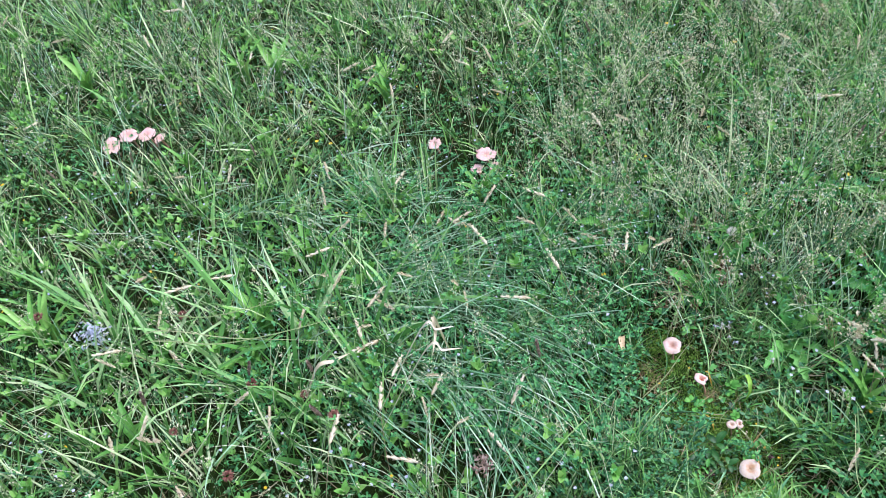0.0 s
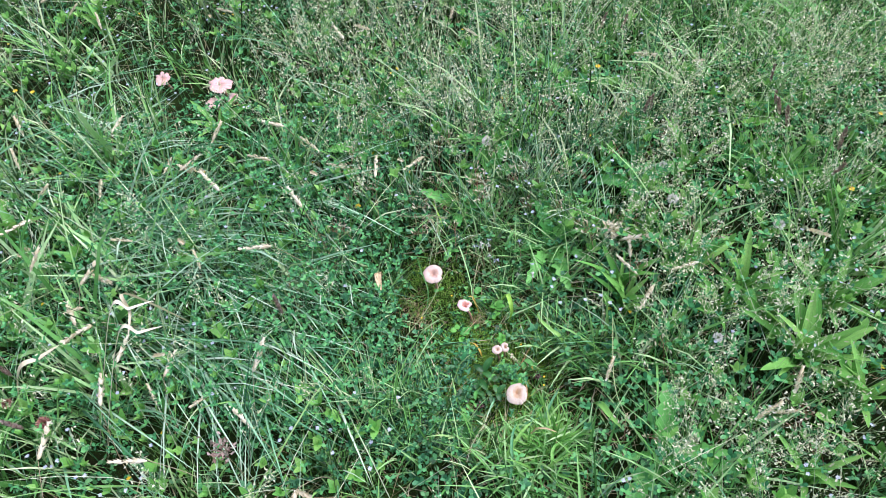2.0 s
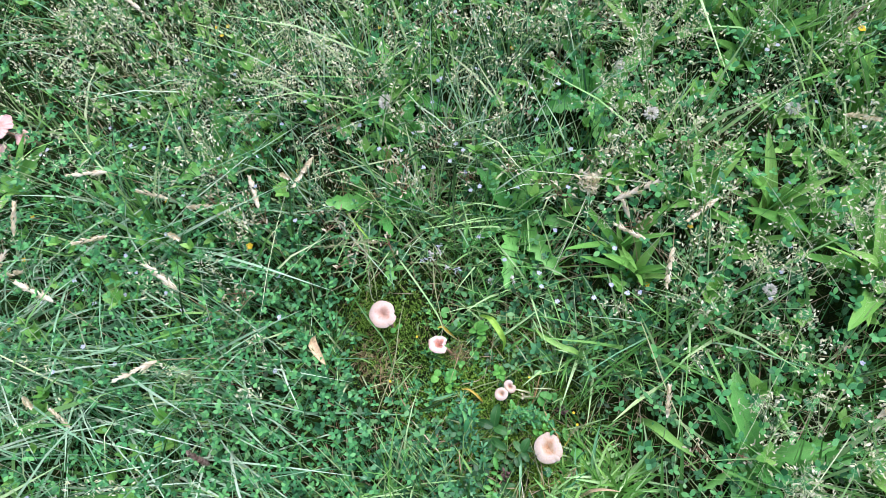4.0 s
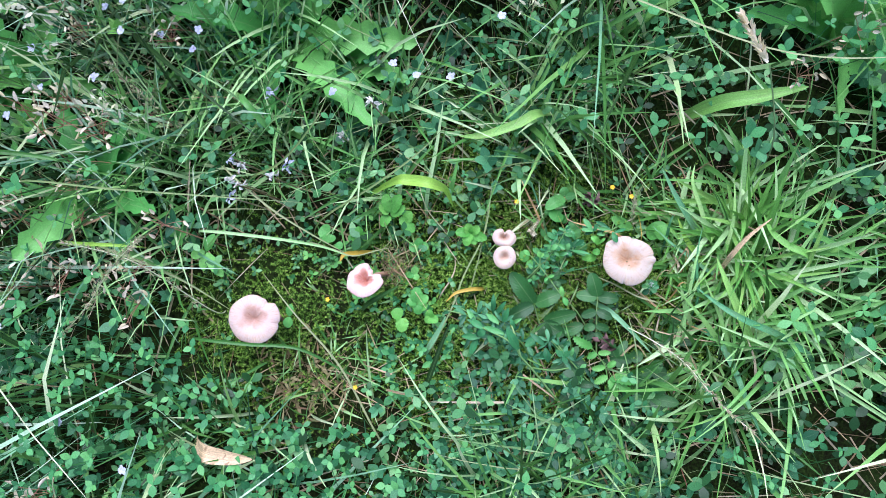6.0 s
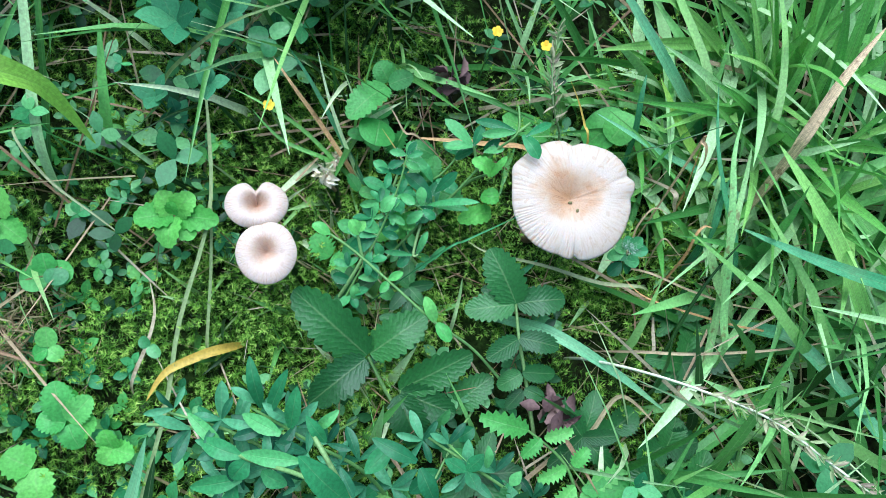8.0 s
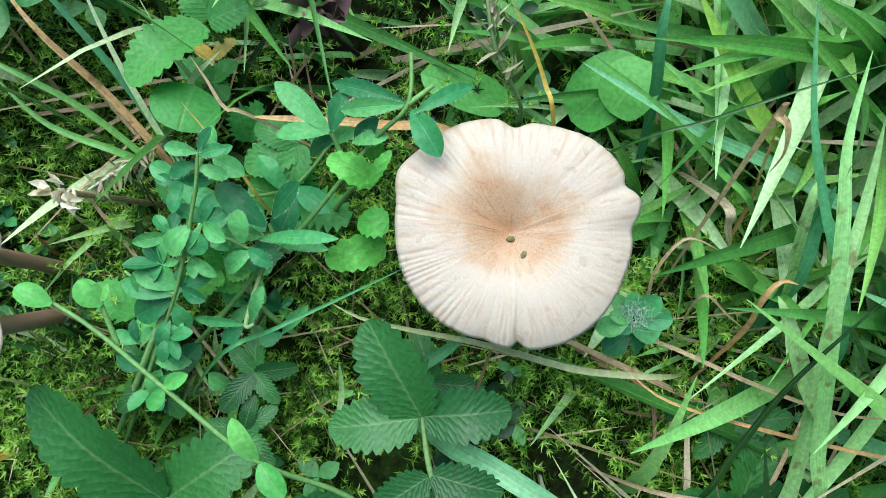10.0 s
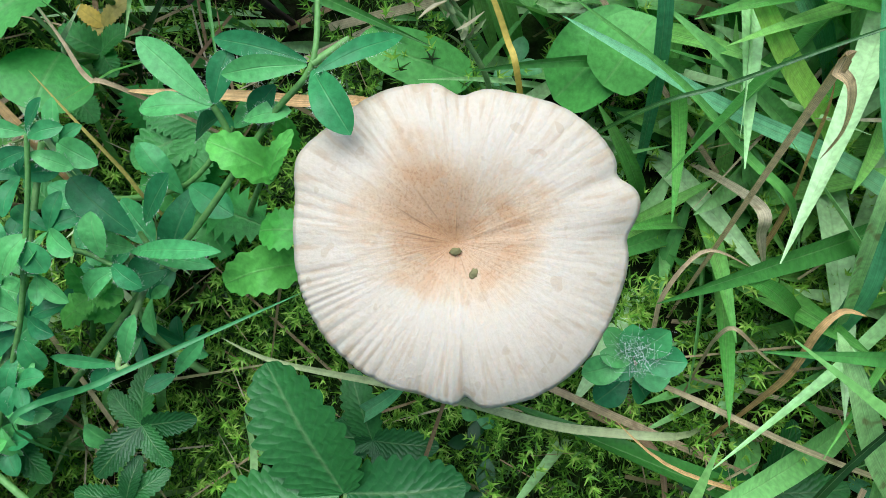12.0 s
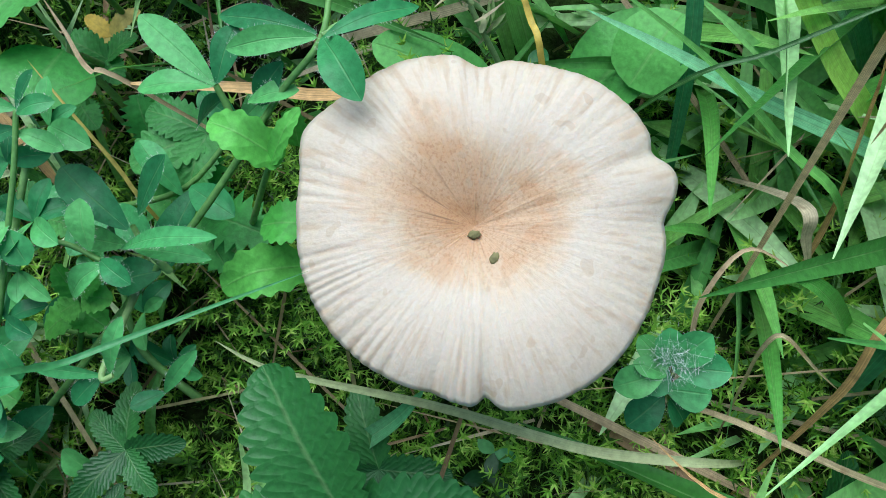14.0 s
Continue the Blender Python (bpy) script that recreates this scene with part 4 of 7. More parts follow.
plant("cinquefoil_plant", "dark green pleated five-part leaf with toothed edges", "cinquefoil", [[(-0.107, 0.0337, 0), (-0.0876, 0.0539, 0.014), (-0.0711, 0.0668, 0.026)], [(-0.107, 0.0337, 0), (-0.0917, 0.0451, 0.012), (-0.0823, 0.0518, 0.02)]],
      [((-0.0707, 0.0673, 0.028), (-0.0505, 0.1003, 0.034), 0.0206), ((-0.07, 0.0662, 0.028), (-0.0516, 0.0469, 0.034), 0.0167), ((-0.0722, 0.0676, 0.028), (-0.0928, 0.0862, 0.026), 0.0162), ((-0.0823, 0.0518, 0.02), (-0.0631, 0.0248, 0.024), 0.0162), ((-0.0833, 0.0511, 0.02), (-0.0886, 0.0275, 0.02), 0.0157), ((-0.0844, 0.0519, 0.02), (-0.1043, 0.0392, 0.014), 0.0174), ((-0.0868, 0.0296, 0.012), (-0.071, 0.014, 0.016), 0.0144)],
      SERRATE, STALK, 0.0009, "leaflet", TOOTHED, 0.1, 0.12, 0.0, seed=9)
plant("silverweed_plant", "fresh green feathery leaf with deeply cut leaflets", "silverweed", [[(-0.1313, -0.0386, 0.004), (-0.1071, -0.0245, 0.02), (-0.0976, -0.0156, 0.024), (-0.0891, 0, 0.03)]],
      [((-0.0895, -0.0014, 0.03), (-0.0873, 0.0192, 0.032), 0.0111), ((-0.092, -0.0074, 0.028), (-0.1007, -0.0011, 0.026), 0.0077), ((-0.0919, -0.0087, 0.028), (-0.0869, -0.0194, 0.03), 0.0072), ((-0.1021, -0.0202, 0.024), (-0.1087, -0.0091, 0.024), 0.0077), ((-0.1012, -0.0227, 0.024), (-0.0931, -0.0278, 0.026), 0.0078), ((-0.1103, -0.029, 0.02), (-0.1047, -0.0547, 0.022), 0.0105), ((-0.1102, -0.0303, 0.02), (-0.0972, -0.0464, 0.024), 0.0089), ((-0.1116, -0.0291, 0.02), (-0.125, -0.0421, 0.018), 0.0094), ((-0.1094, -0.0261, 0.02), (-0.1209, -0.0169, 0.02), 0.0094), ((-0.1114, -0.0304, 0.02), (-0.1156, -0.0566, 0.02), 0.0095)],
      DOCK, STALK, 0.0007, "leaflet", TOOTHED_DEEP, 0.1, 0.15, 0.02, seed=10)
plant("cinquefoil_plant", "dark toothed leaves half hidden under the grass", "cinquefoil", [[(-0.1294, -0.0795, 0), (-0.1202, -0.074, 0.01)], [(-0.0925, -0.0696, 0), (-0.0881, -0.0661, 0.008)]],
      [((-0.1269, -0.0761, 0.008), (-0.0953, -0.0686, 0.02), 0.0159), ((-0.088, -0.0654, 0.01), (-0.0974, -0.0545, 0.012), 0.0162), ((-0.088, -0.0654, 0.01), (-0.0844, -0.0798, 0.012), 0.0164), ((-0.0891, -0.0669, 0.01), (-0.0751, -0.0689, 0.012), 0.0137), ((-0.0845, -0.0424, 0.01), (-0.0905, -0.0291, 0.01), 0.0136), ((-0.085, -0.0424, 0.01), (-0.0751, -0.0511, 0.01), 0.0137)],
      SERRATE, STALK, 0.0008, "leaflet", TOOTHED, 0.1, 0.1, 0.0, seed=11)
plant("cinquefoil_plant", "pale green toothed leaf spread low on the moss", "cinquefoil", [[(-0.0052, 0.0621, 0), (0.0055, 0.0555, 0.01)]],
      [((0.0053, 0.055, 0.012), (0.0158, 0.0538, 0.02), 0.0134), ((0.0053, 0.055, 0.012), (0.0057, 0.066, 0.016), 0.013), ((0.0047, 0.0541, 0.012), (0.0016, 0.0388, 0.016), 0.0129), ((0.0038, 0.0547, 0.012), (-0.0053, 0.047, 0.012), 0.0102), ((0.019, 0.0715, 0.006), (0.0288, 0.0687, 0.012), 0.0089), ((0.019, 0.0715, 0.006), (0.0263, 0.0743, 0.012), 0.0089), ((-0.0321, 0.0903, 0.01), (-0.0248, 0.099, 0.014), 0.013), ((-0.032, 0.0896, 0.01), (-0.0361, 0.0796, 0.012), 0.0116)],
      FRESH, STALK, 0.0006, "leaflet", TOOTHED_DEEP, 0.1, 0.1, 0.012, seed=12)
plant("avens_plant", "fresh toothed leaf above a round leaf", "avens", [[(0.0434, 0.0814, 0), (0.0422, 0.0809, 0.02), (0.0406, 0.08, 0.03)], [(0.036, 0.0864, 0), (0.0274, 0.0808, 0.02), (0.0227, 0.0777, 0.03)]],
      [((0.04, 0.0789, 0.032), (0.0219, 0.0918, 0.036), 0.0143), ((0.0408, 0.078, 0.032), (0.0457, 0.0687, 0.034), 0.0093), ((0.043, 0.0784, 0.03), (0.0487, 0.0844, 0.034), 0.0107)],
      AVENS, STALK, 0.0007, "leaf", TOOTHED, 0.12, 0.1, 0.0, seed=13)
plant("avens_plant", "pale lobed leaf spread low under the trefoil", "avens", [[(0.02, 0.053, 0), (0.019, 0.0535, 0.012), (0.018, 0.054, 0.02)]],
      [((0.018, 0.054, 0.02), (0.009, 0.066, 0.021), 0.011), ((0.018, 0.054, 0.02), (0.02, 0.0655, 0.022), 0.0085), ((0.018, 0.054, 0.02), (0.006, 0.0545, 0.02), 0.009)],
      AVENS, STALK, 0.0006, "leaflet", TOOTHED, 0.1, 0.08, 0.0, seed=45)
plant("avens_plant", "dim lobed leaves low on the moss", "avens", [[(0.032, 0.081, 0), (0.032, 0.081, 0.012)], [(0.022, 0.084, 0), (0.022, 0.084, 0.012)], [(-0.002, 0.083, 0), (-0.002, 0.083, 0.012)]],
      [((0.032, 0.081, 0.014), (0.034, 0.09, 0.016), 0.0075), ((0.032, 0.081, 0.014), (0.037, 0.075, 0.016), 0.0065), ((0.032, 0.081, 0.014), (0.027, 0.076, 0.015), 0.006), ((0.022, 0.084, 0.014), (0.022, 0.0925, 0.016), 0.0065), ((0.022, 0.084, 0.014), (0.017, 0.078, 0.015), 0.0065),
       ((-0.002, 0.083, 0.014), (0.004, 0.089, 0.016), 0.006), ((-0.002, 0.083, 0.014), (-0.003, 0.074, 0.015), 0.006)],
      AVENS, STALK, 0.0005, "leaflet", TOOTHED, 0.1, 0.1, 0.0, seed=46)
plant("yellowed_leaf", "small yellowed lobed leaf low among the moss", "leaf", [[(0.038, 0.083, 0), (0.038, 0.083, 0.006), (0.038, 0.083, 0.012)]],
      [((0.038, 0.083, 0.012), (0.041, 0.089, 0.013), 0.004), ((0.038, 0.083, 0.012), (0.044, 0.078, 0.013), 0.004), ((0.038, 0.083, 0.012), (0.034, 0.087, 0.012), 0.0035)],
      YELLOWING, STALK, 0.0005, "lobe", TOOTHED, 0.1, 0.1, 0.0, seed=44)
plant("violet_plant", "round pale green leaf on a short stalk", "violet", [[(0.0346, 0.0845, 0), (0.0275, 0.0791, 0.025)]],
      [((0.0259, 0.0791, 0.03), (0.0135, 0.0791, 0.034), 0.0164)],
      DOCK, STALK, 0.0007, "leaf", ROUND, 0.05, -0.06, 0.0, seed=14)
plant("dock_plant", "broad bright green leaves behind the mushroom", "dock", [[(0.0352, -0.0147, 0), (0.0393, -0.0161, 0.015)], [(0.0386, 0.0033, 0), (0.0393, 0.0103, 0.015)], [(0.036, -0.0193, 0), (0.0461, -0.0244, 0.012)]],
      [((0.0367, -0.0123, 0.014), (0.0528, -0.0261, 0.022), 0.0175), ((0.0371, 0.0041, 0.016), (0.0408, 0.0274, 0.02), 0.0107), ((0.0375, -0.0203, 0.024), (0.0493, -0.0267, 0.03), 0.0147)],
      DOCK, STALK, 0.0008, "leaf", ROUND, 0.1, 0.08, 0.0, seed=15)
plant("trefoil_plant", "long trefoil stem with blue-green leaves sprawling over the moss", "trefoil", [[(-0.1497, 0.012, 0.03), (-0.1312, 0.0438, 0.06), (-0.1222, 0.0611, 0.075), (-0.1159, 0.0684, 0.082), (-0.1125, 0.0821, 0.075), (-0.1118, 0.1036, 0.06), (-0.1069, 0.123, 0.045), (-0.1106, 0.1495, 0.03)], [(-0.1222, 0.0611, 0.075), (-0.1041, 0.0745, 0.085), (-0.0972, 0.0812, 0.08)], [(-0.1292, 0.0487, 0.062), (-0.1242, 0.0278, 0.05), (-0.1162, 0.0139, 0.045)]],
      [((-0.117, 0.065, 0.085), (-0.1032, 0.0818, 0.1), 0.0086), ((-0.1089, 0.0831, 0.07), (-0.1101, 0.1032, 0.065), 0.0059), ((-0.1118, 0.1036, 0.06), (-0.109, 0.1195, 0.055), 0.0068), ((-0.1126, 0.1012, 0.06), (-0.1205, 0.1061, 0.055), 0.0075), ((-0.1101, 0.1114, 0.055), (-0.1008, 0.1256, 0.055), 0.0051), ((-0.0946, 0.1, 0.06), (-0.0775, 0.1063, 0.07), 0.0049), ((-0.0964, 0.0974, 0.06), (-0.0797, 0.0922, 0.075), 0.0052), ((-0.0989, 0.0881, 0.07), (-0.0844, 0.0877, 0.08), 0.0054), ((-0.1018, 0.0913, 0.066), (-0.0977, 0.1062, 0.06), 0.0058), ((-0.1208, 0.1033, 0.05), (-0.1274, 0.1214, 0.045), 0.0070), ((-0.1241, 0.1058, 0.045), (-0.1411, 0.1069, 0.04), 0.0074), ((-0.1176, 0.097, 0.05), (-0.1208, 0.0872, 0.05), 0.0070), ((-0.0969, 0.0791, 0.08), (-0.0894, 0.0728, 0.085), 0.0037), ((-0.1045, 0.0434, 0.06), (-0.099, 0.0604, 0.06), 0.0058), ((-0.1065, 0.0419, 0.06), (-0.1185, 0.0339, 0.055), 0.0066), ((-0.1088, 0.0377, 0.055), (-0.1171, 0.0432, 0.05), 0.0060), ((-0.1022, 0.0527, 0.05), (-0.1126, 0.0605, 0.05), 0.0071), ((-0.1047, 0.1164, 0.045), (-0.0985, 0.1236, 0.05), 0.0045), ((-0.1093, 0.1418, 0.033), (-0.1141, 0.1488, 0.03), 0.0037), ((-0.1005, 0.0753, 0.08), (-0.0929, 0.0827, 0.085), 0.0043), ((-0.0942, 0.0355, 0.03), (-0.0858, 0.0326, 0.04), 0.0048), ((-0.1046, 0.0156, 0.045), (-0.0961, 0.0175, 0.05), 0.0043)],
      TREFOIL, STALK, 0.0009, profile=SPEAR, seed=16)
leafy_stem("blue-green trefoil sprawling over the moss in leafy stems", [[(-0.134, 0.042, 0.004), (-0.114, 0.06, 0.04), (-0.104, 0.082, 0.055), (-0.095, 0.104, 0.06)], [(-0.136, 0.067, 0.004), (-0.118, 0.084, 0.035), (-0.106, 0.108, 0.05), (-0.102, 0.134, 0.05)]], 41)
leafy_stem("blue-green trefoil shoots between the toothed leaves", [[(-0.126, -0.021, 0.002), (-0.111, 0.01, 0.024), (-0.098, 0.039, 0.03)], [(-0.145, 0.117, 0.002), (-0.124, 0.109, 0.03), (-0.107, 0.112, 0.04)]], 42, 0.011)
leafy_stem("small-leaved grey-green trefoil stem beside the mushroom", [[(-0.066, 0.092, 0.002), (-0.0405, 0.079, 0.026), (-0.0235, 0.073, 0.034), (-0.012, 0.07, 0.04), (0.0062, 0.067, 0.048)], [(-0.03, 0.05, 0.002), (-0.022, 0.06, 0.012), (-0.008, 0.064, 0.02)]], 43, 0.007, (0.0045, 0.008), 0.5, TREFOIL)


def toothed_fan(x, y, z, count, length, seed):
    """A short stalk with dark toothed leaflets spread round its end."""
    r = np.random.default_rng(seed)
    foot = np.array([x, y, float(ground_height(x, y))])
    ob = thing("cinquefoil_plant", foot, "low dark green toothed leaf half hidden by stems", "cinquefoil", "toothed leaves on the moss")
    knot = np.array([0.004, 0.003, z - foot[2]])
    part("stem", [tubes(smooth_line([(0, 0, -0.003), 0.5 * knot, knot], 8), 0.0007, 6)], STALK, ob)
    for k in range(count):
        a, size = k * 6.283 / count + r.normal(0, 0.25), length * r.uniform(0.75, 1.15)
        tip = knot + size * np.array([np.cos(a), np.sin(a), r.uniform(-0.1, 0.25)])
        part("leaflet", [leaf_piece(knot, tip, size * 0.52, TOOTHED, 0.1, 0.1, 0.0, r.normal(0, 0.15))], SERRATE, ob)
    return ob


for k, (x, y, z, length) in enumerate(((-0.115, 0.012, 0.016, 0.024), (-0.094, -0.032, 0.012, 0.02), (-0.117, -0.077, 0.014, 0.026), (-0.132, -0.004, 0.014, 0.022), (-0.056, -0.072, 0.012, 0.024), (-0.036, -0.066, 0.012, 0.016),
                                    (-0.044, 0.052, 0.017, 0.0115), (-0.058, 0.052, 0.017, 0.011), (-0.039, 0.008, 0.016, 0.013), (-0.05, 0.076, 0.017, 0.011))):
    toothed_fan(x, y, z, 5, length, 60 + k)
plant("mouse_ear_plant", "pale hairy stem with paired leaves and buds", "mouse-ear", [[(-0.0799, 0.0001, 0.01), (-0.0622, 0.0247, 0.03), (-0.0543, 0.044, 0.045), (-0.0419, 0.0647, 0.05), (-0.0324, 0.0809, 0.052), (-0.027, 0.0938, 0.054)], [(-0.035, 0.0756, 0.05), (-0.0243, 0.0798, 0.056)]],
      [((-0.0545, 0.0438, 0.045), (-0.0456, 0.0495, 0.05), 0.0048), ((-0.0544, 0.0433, 0.045), (-0.0606, 0.0369, 0.045), 0.0054), ((-0.0423, 0.0642, 0.05), (-0.047, 0.0664, 0.05), 0.0034), ((-0.0418, 0.0643, 0.05), (-0.0383, 0.0593, 0.052), 0.0034), ((-0.0291, 0.0886, 0.054), (-0.0269, 0.0956, 0.056), 0.0047), ((-0.0275, 0.078, 0.055), (-0.0233, 0.0823, 0.058), 0.0052), ((-0.0265, 0.0794, 0.055), (-0.0228, 0.0764, 0.058), 0.0038)],
      FRESH, STALK, 0.0006, "leaf", OVAL_FINE, 0.1, 0.2, hairy=16, seed=17)
plant("woundwort_plant", "bright green crinkled leaf cluster on the moss", "wild mint", [[(-0.0324, 0.1597, 0), (-0.0281, 0.1554, 0.02)]],
      [((-0.0279, 0.1545, 0.024), (-0.033, 0.1682, 0.028), 0.0122), ((-0.0279, 0.1545, 0.024), (-0.0202, 0.1602, 0.03), 0.0112), ((-0.0278, 0.1541, 0.024), (-0.0192, 0.1465, 0.03), 0.0112), ((-0.0282, 0.1535, 0.024), (-0.0272, 0.1356, 0.026), 0.0119), ((-0.0289, 0.1543, 0.024), (-0.0417, 0.1536, 0.024), 0.0118), ((-0.0288, 0.1539, 0.024), (-0.0363, 0.1445, 0.024), 0.0113), ((-0.0284, 0.1535, 0.028), (-0.0242, 0.153, 0.034), 0.006)],
      DOWNY, STALK, 0.0006, "leaf", LOBED, 0.15, 0.12, 0.006, seed=18)
plant("avens_plant", "low green lobed leaves between moss", "avens", [[(-0.1197, 0.1793, 0), (-0.1148, 0.1788, 0.012)], [(-0.1397, 0.1931, 0), (-0.1352, 0.1894, 0.012)], [(-0.1277, 0.162, 0), (-0.1228, 0.1621, 0.01)]],
      [((-0.1171, 0.1777, 0.014), (-0.1012, 0.1827, 0.02), 0.0151), ((-0.1171, 0.1777, 0.014), (-0.1145, 0.1879, 0.018), 0.0125), ((-0.1176, 0.1763, 0.014), (-0.1121, 0.1679, 0.018), 0.0126), ((-0.1176, 0.1763, 0.014), (-0.1212, 0.1713, 0.014), 0.0102), ((-0.1348, 0.1887, 0.014), (-0.1312, 0.1998, 0.016), 0.015), ((-0.1351, 0.1874, 0.014), (-0.1486, 0.1821, 0.014), 0.015), ((-0.1236, 0.1606, 0.012), (-0.1163, 0.1647, 0.016), 0.0101), ((-0.1236, 0.1606, 0.012), (-0.1247, 0.1515, 0.014), 0.0102), ((-0.1236, 0.1606, 0.012), (-0.1302, 0.163, 0.012), 0.0102)],
      DOWNY, STALK, 0.0006, "leaf", LOBED, 0.1, 0.1, 0.006, seed=19)
plant("clover_plant", "three-part clover leaves on thin stalks", "clover", [[(0.0278, 0.1632, 0), (0.0274, 0.1602, 0.02)], [(0.0572, 0.1346, 0), (0.0499, 0.1291, 0.035)], [(-0.0603, 0.2288, 0), (-0.0592, 0.1949, 0.02)], [(-0.0868, 0.1544, 0), (-0.0815, 0.153, 0.02)], [(-0.1502, 0.2067, 0.01), (-0.1393, 0.2015, 0.03)]],
      [((0.0256, 0.1598, 0.024), (0.0285, 0.1657, 0.026), 0.0063), ((0.0262, 0.1594, 0.024), (0.032, 0.1572, 0.026), 0.0063), ((0.0251, 0.1592, 0.024), (0.021, 0.1542, 0.024), 0.0063), ((0.0493, 0.1286, 0.038), (0.0542, 0.1215, 0.04), 0.0067), ((0.0492, 0.1291, 0.038), (0.0485, 0.1375, 0.038), 0.0067), ((0.0482, 0.1289, 0.038), (0.041, 0.1274, 0.036), 0.0067), ((-0.0566, 0.1955, 0.02), (-0.0637, 0.194, 0.02), 0.0092), ((-0.0811, 0.1536, 0.02), (-0.0847, 0.1486, 0.02), 0.0051), ((-0.0816, 0.1535, 0.02), (-0.0783, 0.1575, 0.02), 0.0051), ((-0.1381, 0.2017, 0.03), (-0.1336, 0.2042, 0.032), 0.0057), ((-0.1388, 0.2011, 0.03), (-0.142, 0.1955, 0.03), 0.0057), ((-0.1389, 0.202, 0.03), (-0.1426, 0.2054, 0.03), 0.0057)],
      CLOVER, STALK, 0.0004, "leaflet", ROUND, 0.05, 0.12, seed=20)
plant("avens_plant", "bright lobed leaves standing over the moss", "avens", [[(-0.0652, 0.245, 0), (-0.047, 0.2386, 0.02), (-0.0361, 0.239, 0.03)], [(-0.0545, 0.2241, 0), (-0.0439, 0.2201, 0.022)], [(-0.0788, 0.2634, 0), (-0.0736, 0.2603, 0.018)]],
      [((-0.0378, 0.2379, 0.032), (-0.0239, 0.2495, 0.038), 0.0134), ((-0.0377, 0.237, 0.032), (-0.0184, 0.2339, 0.038), 0.0135), ((-0.0393, 0.2392, 0.03), (-0.0361, 0.2514, 0.034), 0.0123), ((-0.0403, 0.2378, 0.028), (-0.0279, 0.2255, 0.034), 0.0123), ((-0.0417, 0.2392, 0.026), (-0.0551, 0.2432, 0.024), 0.0125), ((-0.041, 0.2202, 0.024), (-0.0297, 0.2195, 0.03), 0.0125), ((-0.0426, 0.2198, 0.024), (-0.0483, 0.209, 0.022), 0.0114), ((-0.0416, 0.22, 0.024), (-0.0413, 0.2283, 0.026), 0.0107), ((-0.0737, 0.2594, 0.02), (-0.0642, 0.2661, 0.024), 0.0112), ((-0.0735, 0.2585, 0.02), (-0.0693, 0.2517, 0.022), 0.0107), ((-0.0746, 0.2607, 0.02), (-0.0787, 0.2692, 0.02), 0.0107)],
      DOWNY, STALK, 0.0006, "leaf", LOBED, 0.12, 0.12, 0.004, seed=31)
plant("clover_plant", "round clover leaves spread over the moss", "clover", [[(-0.093, 0.3042, 0), (-0.0831, 0.2962, 0.014)], [(-0.0634, 0.1988, 0), (-0.0605, 0.1996, 0.014)], [(-0.0929, 0.1941, 0), (-0.0885, 0.1936, 0.014)], [(-0.0939, 0.291, 0), (-0.0904, 0.2844, 0.012)]],
      [((-0.0831, 0.2952, 0.016), (-0.0803, 0.3049, 0.018), 0.0157), ((-0.0836, 0.2945, 0.016), (-0.0918, 0.291, 0.014), 0.0146), ((-0.0898, 0.2836, 0.014), (-0.0915, 0.2752, 0.014), 0.0095), ((-0.0606, 0.1991, 0.016), (-0.0559, 0.1899, 0.018), 0.0109), ((-0.0608, 0.1997, 0.016), (-0.0641, 0.2093, 0.018), 0.0108), ((-0.0601, 0.1995, 0.016), (-0.0517, 0.2025, 0.02), 0.0095), ((-0.0882, 0.1931, 0.016), (-0.0803, 0.1944, 0.02), 0.0082), ((-0.0888, 0.193, 0.016), (-0.0915, 0.1872, 0.014), 0.007), ((-0.0888, 0.193, 0.016), (-0.0926, 0.1985, 0.014), 0.007)],
      FRESH, STALK, 0.0004, "leaflet", ROUND, 0.06, 0.1, seed=32)
plant("cinquefoil_plant", "small toothed leaf unfolding from the moss", "cinquefoil", [[(-0.1229, 0.1762, 0), (-0.1148, 0.1788, 0.016)]],
      [((-0.1147, 0.1784, 0.018), (-0.1, 0.1847, 0.024), 0.0137), ((-0.1149, 0.1777, 0.018), (-0.1037, 0.1702, 0.022), 0.0113), ((-0.1157, 0.1788, 0.018), (-0.1149, 0.1888, 0.02), 0.0113), ((-0.1162, 0.1777, 0.018), (-0.1249, 0.1724, 0.014), 0.0108)],
      FRESH, STALK, 0.0006, "leaflet", TOOTHED, 0.12, 0.1, 0.0, seed=33)
